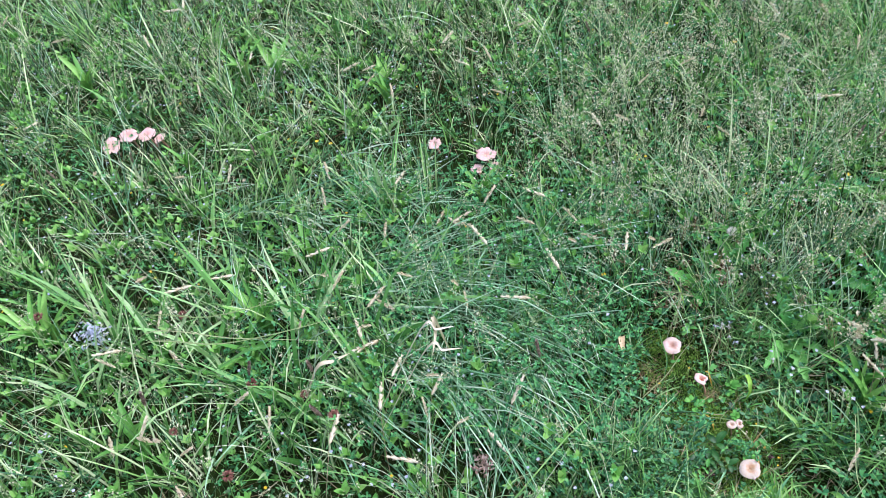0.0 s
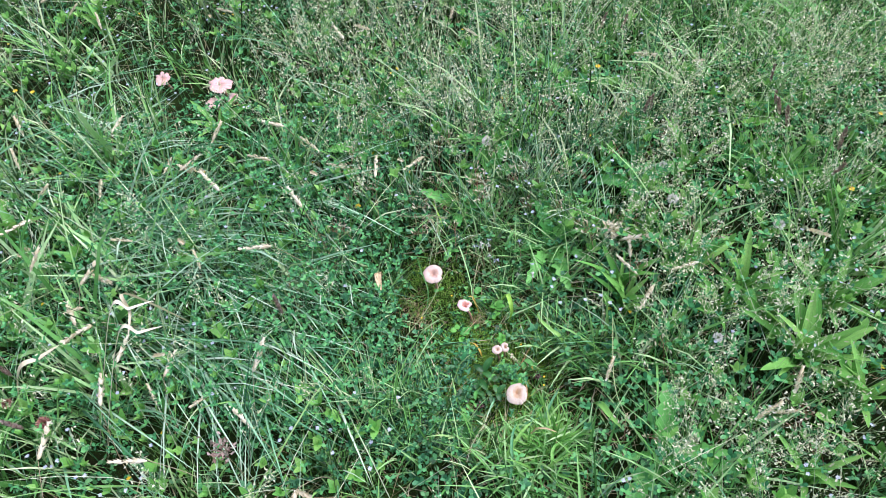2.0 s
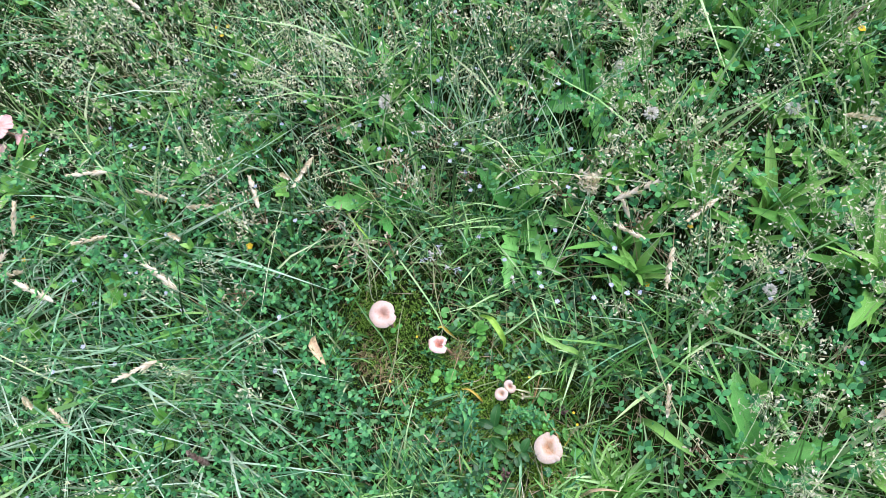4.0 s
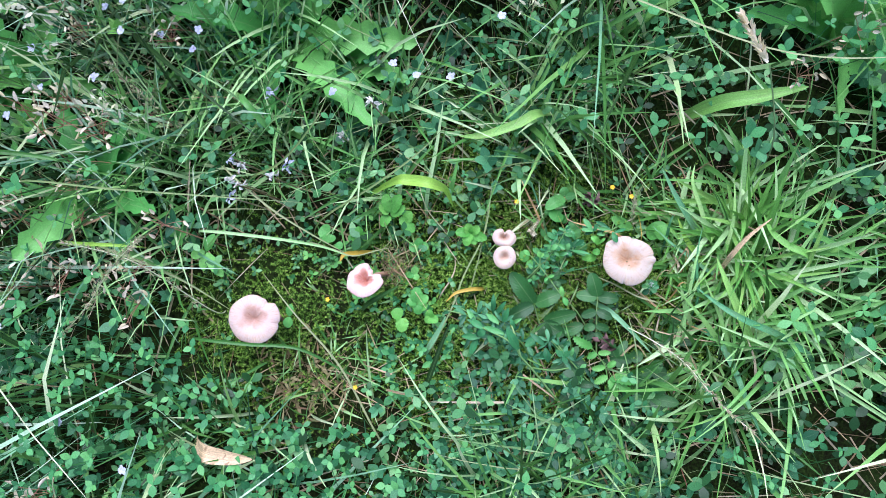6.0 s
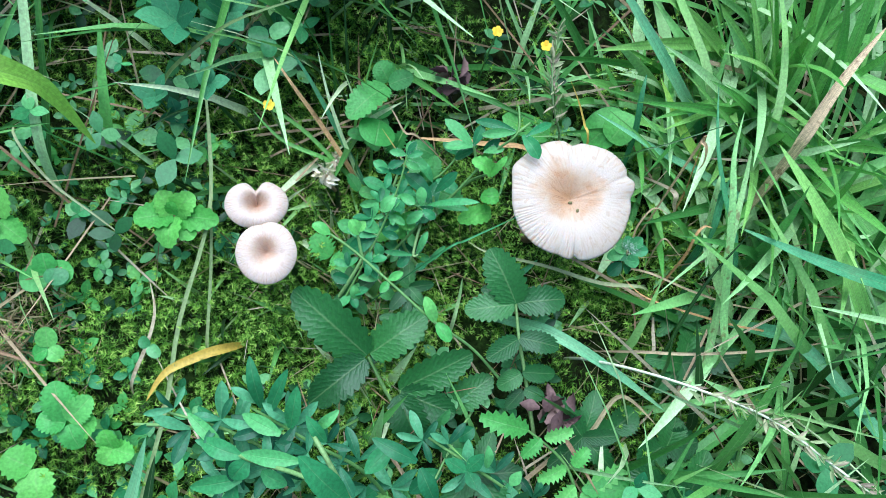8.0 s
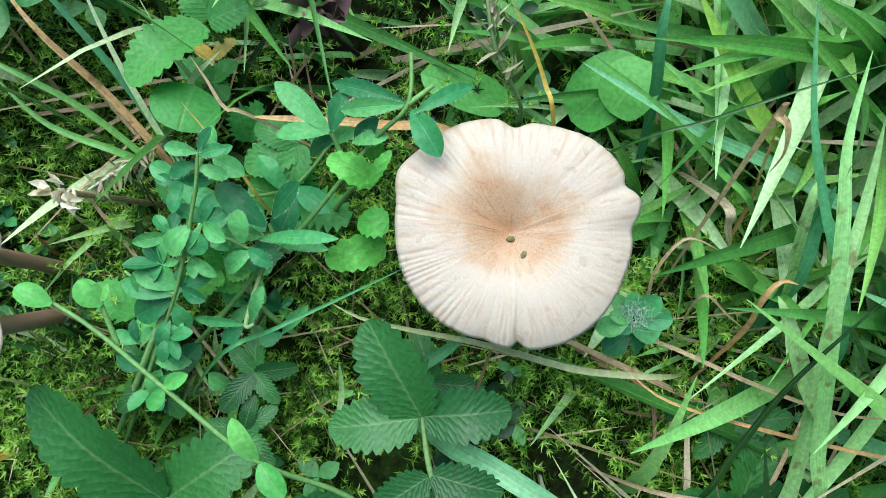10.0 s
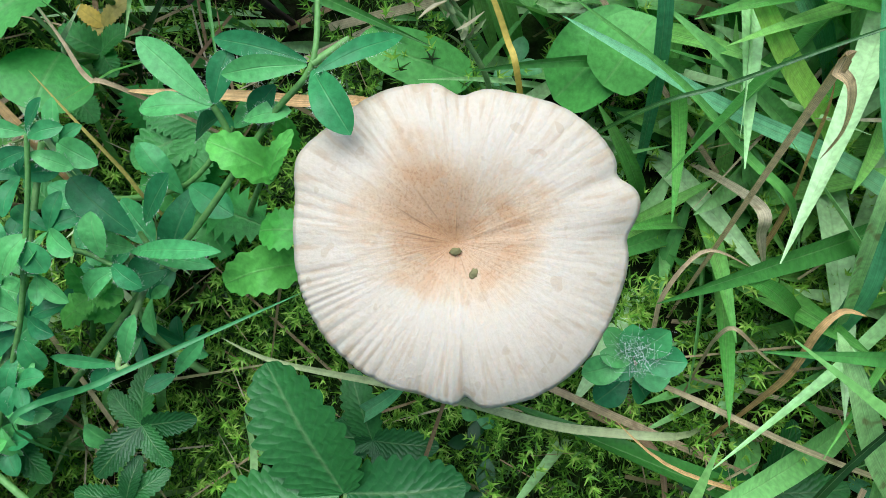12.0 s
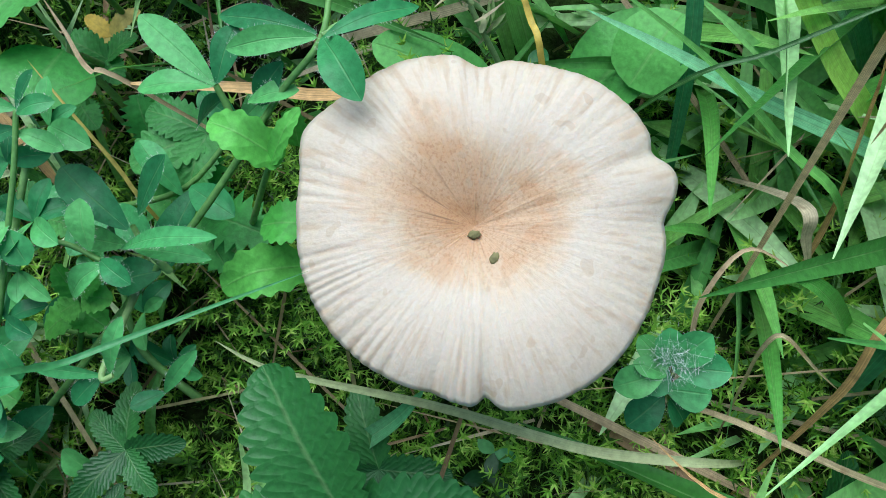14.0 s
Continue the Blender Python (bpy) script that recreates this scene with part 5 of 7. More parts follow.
plant("clover_plant", "clover leaves on stalks beside the notched mushroom", "clover", [[(-0.1571, 0.4421, 0), (-0.1477, 0.4426, 0.03)], [(-0.1791, 0.3966, 0), (-0.1494, 0.4061, 0.03)], [(-0.2447, 0.4592, 0), (-0.2323, 0.4601, 0.02)], [(-0.1902, 0.2947, 0), (-0.1793, 0.2996, 0.015)]],
      [((-0.1465, 0.4421, 0.032), (-0.1422, 0.452, 0.034), 0.0132), ((-0.1462, 0.4416, 0.032), (-0.1369, 0.4338, 0.034), 0.0132), ((-0.1476, 0.4416, 0.032), (-0.1548, 0.4359, 0.03), 0.0132), ((-0.1492, 0.4052, 0.032), (-0.1292, 0.4022, 0.036), 0.0107), ((-0.1497, 0.4064, 0.032), (-0.1609, 0.4183, 0.032), 0.0107), ((-0.1501, 0.4041, 0.032), (-0.1669, 0.3778, 0.03), 0.0119), ((-0.1523, 0.4055, 0.03), (-0.1698, 0.4012, 0.028), 0.0108), ((-0.2319, 0.4591, 0.022), (-0.227, 0.4707, 0.024), 0.0133), ((-0.2317, 0.4585, 0.022), (-0.224, 0.4476, 0.024), 0.0133), ((-0.233, 0.4586, 0.022), (-0.2438, 0.4562, 0.02), 0.0133), ((-0.1792, 0.2993, 0.016), (-0.1662, 0.3016, 0.02), 0.0083), ((-0.1795, 0.2985, 0.016), (-0.1913, 0.2974, 0.014), 0.0107)],
      FRESH, STALK, 0.0004, "leaflet", OVAL_FINE, 0.08, 0.12, seed=34)
blade([(0.0246, 0.0165, 0.032), (0.0228, 0.0321, 0.034), (0.0215, 0.0422, 0.036), (0.02, 0.0551, 0.036), (0.0192, 0.0629, 0.036)], 0.0022, RUST, "withered brown blade lying behind the trefoil")
blade([(0.0192, 0.0615, 0.036), (0.0197, 0.0677, 0.038), (0.0251, 0.0727, 0.04), (0.0294, 0.0767, 0.042)], 0.0009, STRAW, "thin dry blade tip curling up")
blade([(-0.0232, -0.0437, 0.022), (-0.0247, -0.03, 0.024), (-0.0249, -0.0189, 0.026), (-0.0228, 0.0017, 0.03), (-0.0221, 0.0265, 0.034), (-0.0194, 0.0361, 0.038)], 0.0017, OLIVE, "olive and straw blade lying below the mushroom")
blade([(-0.0328, -0.1024, 0.02), (-0.0326, -0.0853, 0.022), (-0.0306, -0.0595, 0.026), (-0.0278, -0.0409, 0.03), (-0.0212, -0.0292, 0.034)], 0.001, RUST, "orange-brown dry blade with a curled end")
blade([(0.0132, -0.0558, 0.015), (0.0207, -0.0556, 0.026), (0.025, -0.0514, 0.042), (0.0287, -0.0484, 0.054), (0.0305, -0.0464, 0.06)], 0.0012, RUST, "bent tan stalk of dead grass")
blade([(0.0295, -0.0453, 0.06), (0.03, -0.0453, 0.063), (0.0292, -0.0474, 0.062), (0.0273, -0.0495, 0.058), (0.0256, -0.0513, 0.052), (0.0238, -0.052, 0.045)], 0.0018, RUST, "curled brown end of a dead blade")
blade([(-0.007, -0.0364, 0.02), (0.0006, -0.0353, 0.03), (0.0083, -0.0395, 0.036), (0.0077, -0.0493, 0.03)], 0.0009, STRAW, "thin pale straw arched over moss")
blade([(0.0233, -0.0206, 0.05), (0.0285, -0.0336, 0.058), (0.0346, -0.0467, 0.064), (0.0419, -0.0633, 0.07)], 0.0007, GRASS, "straight thin green blade")
blade([(0.0263, -0.0054, 0.045), (0.0332, -0.0019, 0.05), (0.0398, 0.0027, 0.055), (0.0457, 0.0081, 0.06)], 0.001, YELLOWING, "thin yellow blade rising behind the cap")
blade([(0.0011, 0.0596, 0.02), (0.0067, 0.0641, 0.028), (0.0124, 0.0698, 0.035), (0.0191, 0.0773, 0.04)], 0.0008, YELLOWING, "thin yellow stalk across the leaves")
blade([(-0.0459, -0.0779, 0.03), (-0.0326, -0.0719, 0.04), (-0.0092, -0.0643, 0.055), (0.0111, -0.0587, 0.065), (0.026, -0.0563, 0.068), (0.0426, -0.0577, 0.07)], 0.0035, STAINED, "broad pale blade stained orange and brown")
blade([(0.0359, -0.0636, 0.02), (0.0408, -0.0499, 0.035), (0.0463, -0.0403, 0.045), (0.0565, -0.0289, 0.055)], 0.0054, LIME, "broad fresh green blade")
blade([(0.0233, -0.0901, 0.02), (0.0242, -0.0759, 0.026), (0.029, -0.0601, 0.03), (0.0329, -0.0411, 0.034), (0.0388, -0.0241, 0.036), (0.0452, -0.0104, 0.034)], 0.0036, BLUE_BLADE, "wide grey-green blade lying across the tuft")
blade([(0.0187, -0.055, 0.03), (0.025, -0.0441, 0.036), (0.0334, -0.0291, 0.044), (0.0419, -0.0095, 0.05)], 0.0017, GRASS, "folded dark green grass blade")
blade([(0.0033, -0.0662, 0.03), (0.0152, -0.065, 0.04), (0.0226, -0.0649, 0.048)], 0.0047, BLUE_BLADE, "grey-green blade with a dark spot")
blade([(-0.0128, -0.0786, 0.03), (0.004, -0.0726, 0.04), (0.017, -0.0648, 0.045), (0.0365, -0.0574, 0.05), (0.0605, -0.053, 0.055)], 0.0026, BLUE_BLADE, "upright narrow grey-green grass blade")
blade([(-0.0498, -0.0563, 0.02), (-0.0362, -0.0569, 0.035), (-0.0192, -0.0602, 0.05), (-0.0009, -0.0683, 0.065)], 0.0018, GRASS, "bent hairy green blade")
blade([(-0.0139, -0.0536, 0.03), (-0.0085, -0.0539, 0.04), (-0.0027, -0.0534, 0.048), (0.0008, -0.0557, 0.05), (0.0007, -0.0592, 0.05)], 0.0015, RUST, "folded brown blade over the tuft")
blade([(-0.0301, -0.0791, 0.03), (-0.0185, -0.0665, 0.042), (-0.0083, -0.0585, 0.05), (-0.0024, -0.0545, 0.052)], 0.0045, STAINED, "broad pale blade stained orange and brown")
blade([(0.0188, -0.0485, 0.03), (0.0135, -0.0508, 0.028), (0.0094, -0.0551, 0.02)], 0.0024, STRAW, "crumpled dry tan blade hanging down")
blade([(-0.0095, -0.0461, 0.02), (-0.0054, -0.0449, 0.03), (-0.0033, -0.0466, 0.034), (-0.0068, -0.0532, 0.03), (-0.0089, -0.0597, 0.024)], 0.0008, STRAW, "pale bent straw looped over moss")
blade([(0.0021, -0.0652, 0.03), (0.0086, -0.0597, 0.045), (0.016, -0.0568, 0.055), (0.0207, -0.0572, 0.056)], 0.003, STAINED, "pale green blade with a dark stain")
blade([(-0.0379, -0.0461, 0.012), (-0.0284, -0.0548, 0.02), (-0.0247, -0.0573, 0.024)], 0.0006, STRAW, "pale straw curling over the moss")
blade([(0.0011, -0.066, 0.012), (0.0028, -0.0556, 0.03), (0.004, -0.0489, 0.038), (0.0044, -0.0438, 0.04)], 0.0037, BROAD, "small green leaf end curled over")
blade([(0.04, -0.0287, 0.03), (0.0501, -0.0251, 0.045), (0.0593, -0.0247, 0.05)], 0.0029, BLUE_BLADE, "grey-green blade behind the cap")
blade([(-0.0318, 0.0155, 0.014), (-0.026, 0.0091, 0.022), (-0.0207, 0.0047, 0.03)], 0.0033, BLUE_BLADE, "short folded blade under the cap")
blade([(-0.0519, 0.0333, 0.006), (-0.0405, 0.0331, 0.016), (-0.033, 0.0339, 0.024)], 0.0017, GRASS, "short green blade end in the moss")
blade([(-0.0317, 0.0483, 0.07), (-0.0253, 0.04, 0.068), (-0.018, 0.0301, 0.064), (-0.0096, 0.0191, 0.058)], 0.0008, CLOVER, "dark green thin blade passing over the leaves")
blade([(-0.0227, -0.0297, 0.01), (-0.0288, -0.0431, 0.012), (-0.0476, -0.0461, 0.014)], 0.0017, STRAW, "pale dead stalk in the moss")
blade([(-0.052, -0.0551, 0.012), (-0.0393, -0.0533, 0.014), (-0.0271, -0.0526, 0.012)], 0.0017, STRAW, "pale dead stalk in the moss")
blade([(-0.0142, 0.2322, 0.09), (-0.0097, 0.2181, 0.1), (-0.0065, 0.1996, 0.108), (-0.0048, 0.1899, 0.1), (-0.0042, 0.1836, 0.085), (-0.0125, 0.1762, 0.06)], 0.0105, LIME, "broad yellow-green blade arching over the moss")
blade([(-0.019, -0.1899, 0.04), (-0.0138, -0.1518, 0.06), (-0.0136, -0.1233, 0.068), (-0.0114, -0.1016, 0.07), (-0.0063, -0.0832, 0.066), (0.0009, -0.066, 0.058)], 0.0062, BLUE_BLADE, "long wide blade leaning over the tuft")
blade([(-0.0358, -0.1476, 0.02), (-0.0228, -0.1313, 0.04), (-0.0028, -0.1068, 0.06), (0.0148, -0.0868, 0.07), (0.0317, -0.0716, 0.072)], 0.0084, BROAD, "broad fresh blade standing in the tuft")
blade([(0.0322, -0.0854, 0.05), (0.041, -0.0854, 0.066), (0.0599, -0.0911, 0.078), (0.0803, -0.1022, 0.085)], 0.0053, RUST, "rusty orange dead grass blade")
blade([(-0.0632, -0.0749, 0.015), (-0.0367, -0.0729, 0.03), (-0.0069, -0.0687, 0.045), (0.0215, -0.0703, 0.05), (0.0371, -0.071, 0.052)], 0.0036, STAINED, "pale blade withering at its tip")
blade([(-0.0506, -0.0463, 0.02), (-0.0479, -0.0688, 0.026), (-0.0398, -0.1051, 0.03), (-0.0302, -0.1324, 0.03)], 0.0013, STRAW, "straw lying across the tuft")
blade([(-0.0159, -0.0437, 0.02), (-0.0214, -0.064, 0.024), (-0.0245, -0.0831, 0.026), (-0.0232, -0.103, 0.02)], 0.0011, STRAW, "thin pale straw lying on moss")
blade([(-0.0323, -0.0981, 0.02), (-0.0363, -0.1103, 0.03), (-0.0615, -0.1342, 0.04), (-0.0859, -0.1543, 0.045), (-0.1062, -0.1753, 0.04)], 0.0062, BLUE_BLADE, "long blade bending towards the moss")
blade([(-0.0472, 0.0065, 0.02), (-0.0507, -0.0081, 0.03), (-0.0612, -0.0334, 0.03), (-0.0733, -0.0586, 0.024)], 0.0052, BLUE_BLADE, "grey-green blade beside the toothed leaves")
blade([(-0.0887, -0.0311, 0.012), (-0.0703, -0.0404, 0.02), (-0.0803, -0.0588, 0.018)], 0.0021, STRAW, "bleached white curled dead stalk")
blade([(0.053, -0.0605, 0.02), (0.0658, -0.0352, 0.045), (0.0778, -0.0153, 0.06), (0.0933, 0.0038, 0.07)], 0.0061, BLUE_BLADE, "long leaning grey-green grass blade")
blade([(0.0483, -0.0669, 0.02), (0.0688, -0.0514, 0.045), (0.0914, -0.0295, 0.06), (0.1098, -0.0248, 0.06)], 0.0046, GRASS, "narrow bright green grass blade")
blade([(0.0337, -0.0812, 0.03), (0.053, -0.0808, 0.05), (0.0787, -0.0734, 0.065), (0.1062, -0.0606, 0.075)], 0.004, GRASS, "narrow bright green grass blade")
blade([(0.0677, -0.1541, 0.05), (0.0689, -0.1315, 0.055), (0.0773, -0.1146, 0.05), (0.0923, -0.1051, 0.04)], 0.0069, BROAD, "broad bent bright green blade")
blade([(-0.116, -0.1253, 0.01), (-0.0939, -0.1105, 0.03), (-0.059, -0.0989, 0.04)], 0.0057, GRASS, "upright green blade end")
blade([(-0.0617, -0.1583, 0.02), (-0.0416, -0.1462, 0.034), (-0.0236, -0.1282, 0.045)], 0.0029, STRAW, "grey dry stalk in the tuft")
blade([(-0.0771, 0.1257, 0.006), (-0.0817, 0.1343, 0.012), (-0.0907, 0.1459, 0.016), (-0.1031, 0.1515, 0.014)], 0.0041, YELLOWING, "yellowed leaf lying on the moss")
blade([(-0.1533, 0.1479, 0.004), (-0.106, 0.1438, 0.012), (-0.0698, 0.1444, 0.018), (-0.0224, 0.1407, 0.024), (0.023, 0.1508, 0.03), (0.0358, 0.1558, 0.03)], 0.0019, OLIVE, "pale green creeping stalk")
blade([(-0.0784, 0.134, 0.006), (-0.0471, 0.1373, 0.014), (-0.0139, 0.1431, 0.02), (0.0172, 0.1512, 0.022)], 0.0014, OLIVE, "thin pale stalk on the moss")
blade([(-0.1551, 0.151, 0.01), (-0.1357, 0.1472, 0.02), (-0.1147, 0.1444, 0.03)], 0.0055, BLUE_BLADE, "short folded grey-green blade end")
blade([(-0.1343, 0.225, 0.02), (-0.1195, 0.2118, 0.03), (-0.1056, 0.1999, 0.035)], 0.0053, GRASS, "green blade at the moss edge")
blade([(0.0024, 0.1911, 0.01), (0.0158, 0.1902, 0.03), (0.0403, 0.1926, 0.045)], 0.0051, FRESH, "narrow upright bright green leaf")
blade([(-0.0153, 0.2124, 0.01), (0.0066, 0.2109, 0.03), (0.037, 0.2085, 0.06), (0.0542, 0.2107, 0.07)], 0.0033, GRASS, "thin upright green grass stalk")
blade([(0.0253, 0.1717, 0.02), (0.0328, 0.1619, 0.035), (0.0484, 0.1394, 0.05), (0.066, 0.0996, 0.06)], 0.0019, OLIVE, "long pale stalk lying across")
blade([(0.0043, 0.0824, 0.004), (0.0244, 0.0993, 0.02), (0.0367, 0.1111, 0.035), (0.0447, 0.1206, 0.045)], 0.0021, BLUE_BLADE, "thin green blade of a small tuft")
blade([(0.0046, 0.0853, 0.004), (0.0209, 0.1027, 0.02), (0.0305, 0.1152, 0.035), (0.0404, 0.1255, 0.04)], 0.0021, RUST, "thin orange tuft blade")
blade([(0.004, 0.0838, 0.004), (0.0221, 0.0962, 0.02), (0.0344, 0.1032, 0.03), (0.0463, 0.1085, 0.04)], 0.0016, GRASS, "thin green blade of a small tuft")
blade([(0.0036, 0.0866, 0.004), (0.017, 0.1088, 0.02), (0.0222, 0.1247, 0.03), (0.0275, 0.1413, 0.03)], 0.0018, GRASS, "thin green blade of a small tuft")
blade([(0.0062, 0.0884, 0.004), (0.0085, 0.0995, 0.016), (0.0124, 0.1188, 0.02), (0.0226, 0.1334, 0.024)], 0.0021, GRASS, "thin green blade of a small tuft")
blade([(-0.0984, 0.3025, 0.03), (-0.0964, 0.2768, 0.034), (-0.0948, 0.2552, 0.036), (-0.0793, 0.2331, 0.036), (-0.0707, 0.2204, 0.03)], 0.0014, OLIVE, "pale green stalk lying over the moss")
blade([(-0.0939, 0.2611, 0.03), (-0.0981, 0.2659, 0.034), (-0.1059, 0.2667, 0.034)], 0.0048, YELLOWING, "small yellowing leaf on a stalk")
blade([(-0.0083, 0.2155, 0.04), (-0.0237, 0.201, 0.036), (-0.0345, 0.1819, 0.028), (-0.044, 0.1647, 0.016)], 0.0011, OLIVE, "thin pale stalk over the moss")
blade([(-0.0918, 0.2176, 0.012), (-0.094, 0.2062, 0.014), (-0.0959, 0.1935, 0.012)], 0.0016, STRAW, "bleached straw on the moss")
blade([(-0.0782, 0.2183, 0.012), (-0.0667, 0.2068, 0.016), (-0.0607, 0.2022, 0.014)], 0.0013, STRAW, "bleached straw on the moss")
blade([(-0.0969, 0.1598, 0.01), (-0.08, 0.156, 0.014), (-0.0669, 0.1561, 0.014), (-0.0545, 0.1616, 0.012)], 0.0016, STRAW, "thin pale straw lying on moss")
blade([(-0.1841, 0.4991, 0.06), (-0.1834, 0.4483, 0.055), (-0.1863, 0.4081, 0.04), (-0.1972, 0.3585, 0.02)], 0.0032, OLIVE, "thick pale stem lying towards the mushroom")
blade([(-0.1507, 0.5807, 0.1), (-0.1234, 0.482, 0.11), (-0.0927, 0.3885, 0.1), (-0.0627, 0.3075, 0.07)], 0.0020, OLIVE, "long pale stem over the clover")
blade([(-0.1389, 0.6271, 0.1), (-0.1236, 0.5805, 0.1), (-0.116, 0.5448, 0.09)], 0.0051, GRASS_LIT, "long narrow blade over the clover")
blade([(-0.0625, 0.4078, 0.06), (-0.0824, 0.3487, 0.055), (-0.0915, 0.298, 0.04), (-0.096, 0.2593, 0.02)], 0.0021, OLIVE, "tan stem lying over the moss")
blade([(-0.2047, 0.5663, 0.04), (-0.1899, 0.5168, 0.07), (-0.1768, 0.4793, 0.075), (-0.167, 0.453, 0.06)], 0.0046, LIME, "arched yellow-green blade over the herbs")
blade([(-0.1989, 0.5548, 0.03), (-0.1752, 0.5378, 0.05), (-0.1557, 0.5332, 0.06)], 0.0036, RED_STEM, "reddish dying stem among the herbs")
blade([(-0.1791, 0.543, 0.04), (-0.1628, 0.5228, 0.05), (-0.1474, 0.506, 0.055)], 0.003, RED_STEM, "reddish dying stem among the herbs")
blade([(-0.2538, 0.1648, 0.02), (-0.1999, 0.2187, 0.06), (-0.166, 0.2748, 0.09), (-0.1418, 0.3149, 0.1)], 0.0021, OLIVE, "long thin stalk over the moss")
blade([(-0.2311, 0.3647, 0.06), (-0.2153, 0.3123, 0.065), (-0.2002, 0.2653, 0.06), (-0.2054, 0.2155, 0.04), (-0.2139, 0.1523, 0.02)], 0.0035, GRASS_LIT, "long green blade below the notched mushroom")
blade([(-0.199, 0.1375, 0.01), (-0.1478, 0.1378, 0.03), (-0.119, 0.1371, 0.04)], 0.0055, GRASS, "narrow bright green grass blade")
blade([(-1.4669, -0.0668, 0.38), (-1.2744, -0.0316, 0.4), (-1.1008, 0.0322, 0.42), (-0.9575, 0.1187, 0.42)], 0.0037, OLIVE, "long pale grass stem lying over the meadow")
blade([(-1.4449, -0.1241, 0.36), (-1.1975, -0.1009, 0.4), (-0.9844, -0.0225, 0.42), (-0.802, 0.0932, 0.42)], 0.0036, OLIVE, "long pale grass stem lying over the meadow")
blade([(-1.4419, -0.1073, 0.38), (-1.1672, -0.0804, 0.4), (-0.9303, -0.0491, 0.4)], 0.0029, OLIVE, "long pale grass stem lying over the meadow")
blade([(-1.2058, 0.7388, 0.2), (-1.0481, 0.8038, 0.3), (-0.9373, 0.9141, 0.36), (-0.8291, 0.982, 0.36)], 0.0021, OLIVE, "pale stem arching over the grass")
blade([(-1.7399, 0.8669, 0.3), (-1.5301, 0.7588, 0.34), (-1.3097, 0.6074, 0.36), (-1.0901, 0.4504, 0.34)], 0.0025, OLIVE, "long pale grass stem lying over the meadow")
blade([(-1.5504, 0.9817, 0.3), (-1.317, 0.7833, 0.34), (-1.0957, 0.5606, 0.34), (-1.0114, 0.5144, 0.3)], 0.0025, OLIVE, "long pale grass stem lying over the meadow")
blade([(0.2869, 0.1512, 0.12), (0.3231, 0.1905, 0.2), (0.3812, 0.2732, 0.26), (0.4389, 0.3573, 0.28)], 0.0027, OLIVE, "tall thick pale stem leaning over")
blade([(0.2137, 0.1466, 0.12), (0.195, -0.0459, 0.16), (0.229, -0.1626, 0.18)], 0.0018, OLIVE, "pale stem bent towards the ground")
blade([(-0.0625, 0.3797, 0.06), (-0.0371, 0.3446, 0.09), (0.0047, 0.3183, 0.12), (0.0344, 0.3131, 0.13)], 0.0026, OLIVE, "thick pale stem crossing the clover")
blade([(-0.0721, 0.2998, 0.04), (-0.0207, 0.2534, 0.07), (0.0201, 0.2247, 0.08), (0.0564, 0.2087, 0.08)], 0.0022, OLIVE, "thick pale stem crossing the clover")
blade([(-0.1294, 0.4074, 0.05), (-0.1098, 0.3353, 0.06), (-0.0986, 0.2871, 0.05), (-0.0973, 0.2584, 0.04)], 0.0031, GRASS_LIT, "long narrow blade over the clover")
blade([(0.0075, 0.4039, 0.1), (-0.0075, 0.376, 0.1), (-0.0162, 0.3647, 0.08)], 0.0064, GRASS_LIT, "bright blade leaning over the clover")
blade([(-0.0099, 0.209, 0.03), (0.0382, 0.2144, 0.06), (0.0769, 0.2208, 0.08)], 0.0042, GRASS_LIT, "upright green grass stalk")
blade([(0.1031, 0.1328, 0.06), (0.0846, 0.1459, 0.07), (0.0627, 0.1728, 0.068), (0.0547, 0.1972, 0.06)], 0.0099, BROAD, "fresh yellow-green blade lying over")
blade([(-0.7219, -0.0326, 0.45), (-0.6832, -0.0237, 0.46), (-0.6496, -0.0005, 0.45)], 0.008, SEED, "bleached dry grass stem lying on top")
blade([(-0.6989, -0.0738, 0.44), (-0.6568, -0.0673, 0.45), (-0.6167, -0.0542, 0.45)], 0.0078, SEED, "bleached dry grass stem lying on top")
blade([(-0.7006, 0.0142, 0.45), (-0.6847, -0.0278, 0.45), (-0.6789, -0.078, 0.44)], 0.0068, SEED, "bleached dry grass stem lying on top")
blade([(-1.0751, 0.0151, 0.16), (-1.0342, 0.0423, 0.17), (-0.9984, 0.0759, 0.17)], 0.0134, SEED, "bleached dry grass stem lying on top")
blade([(-0.3218, 0.3105, 0.08), (-0.3174, 0.2828, 0.085), (-0.3101, 0.2588, 0.08)], 0.017, RUST, "curled dry brown leaf caught in grass")
blade([(0.1755, -0.0245, 0.05), (0.1899, -0.0579, 0.07), (0.2091, -0.0923, 0.08)], 0.0152, BROAD, "short broad fresh green blade")
panicle_stalk([(-0.0575, -0.0223, 0.02), (-0.0594, -0.0364, 0.045), (-0.0635, -0.0566, 0.06), (-0.0702, -0.0796, 0.07), (-0.0844, -0.1046, 0.075), (-0.0966, -0.1295, 0.075), (-0.1049, -0.158, 0.07)], 0.0079, "long green grass panicle bending over the tuft", 1)
panicle_stalk([(0.0362, 0.001, 0.02), (0.0426, 0.0097, 0.04), (0.0547, 0.0141, 0.05), (0.0688, 0.0147, 0.055)], 0.0056, "short pale ripe grass panicle behind the mushroom", 2)
panicle_stalk([(0.0156, 0.0928, 0.004), (0.0053, 0.096, 0.02), (-0.0038, 0.0964, 0.035)], 0.0041, "small dry grass ear lying on moss", 3)
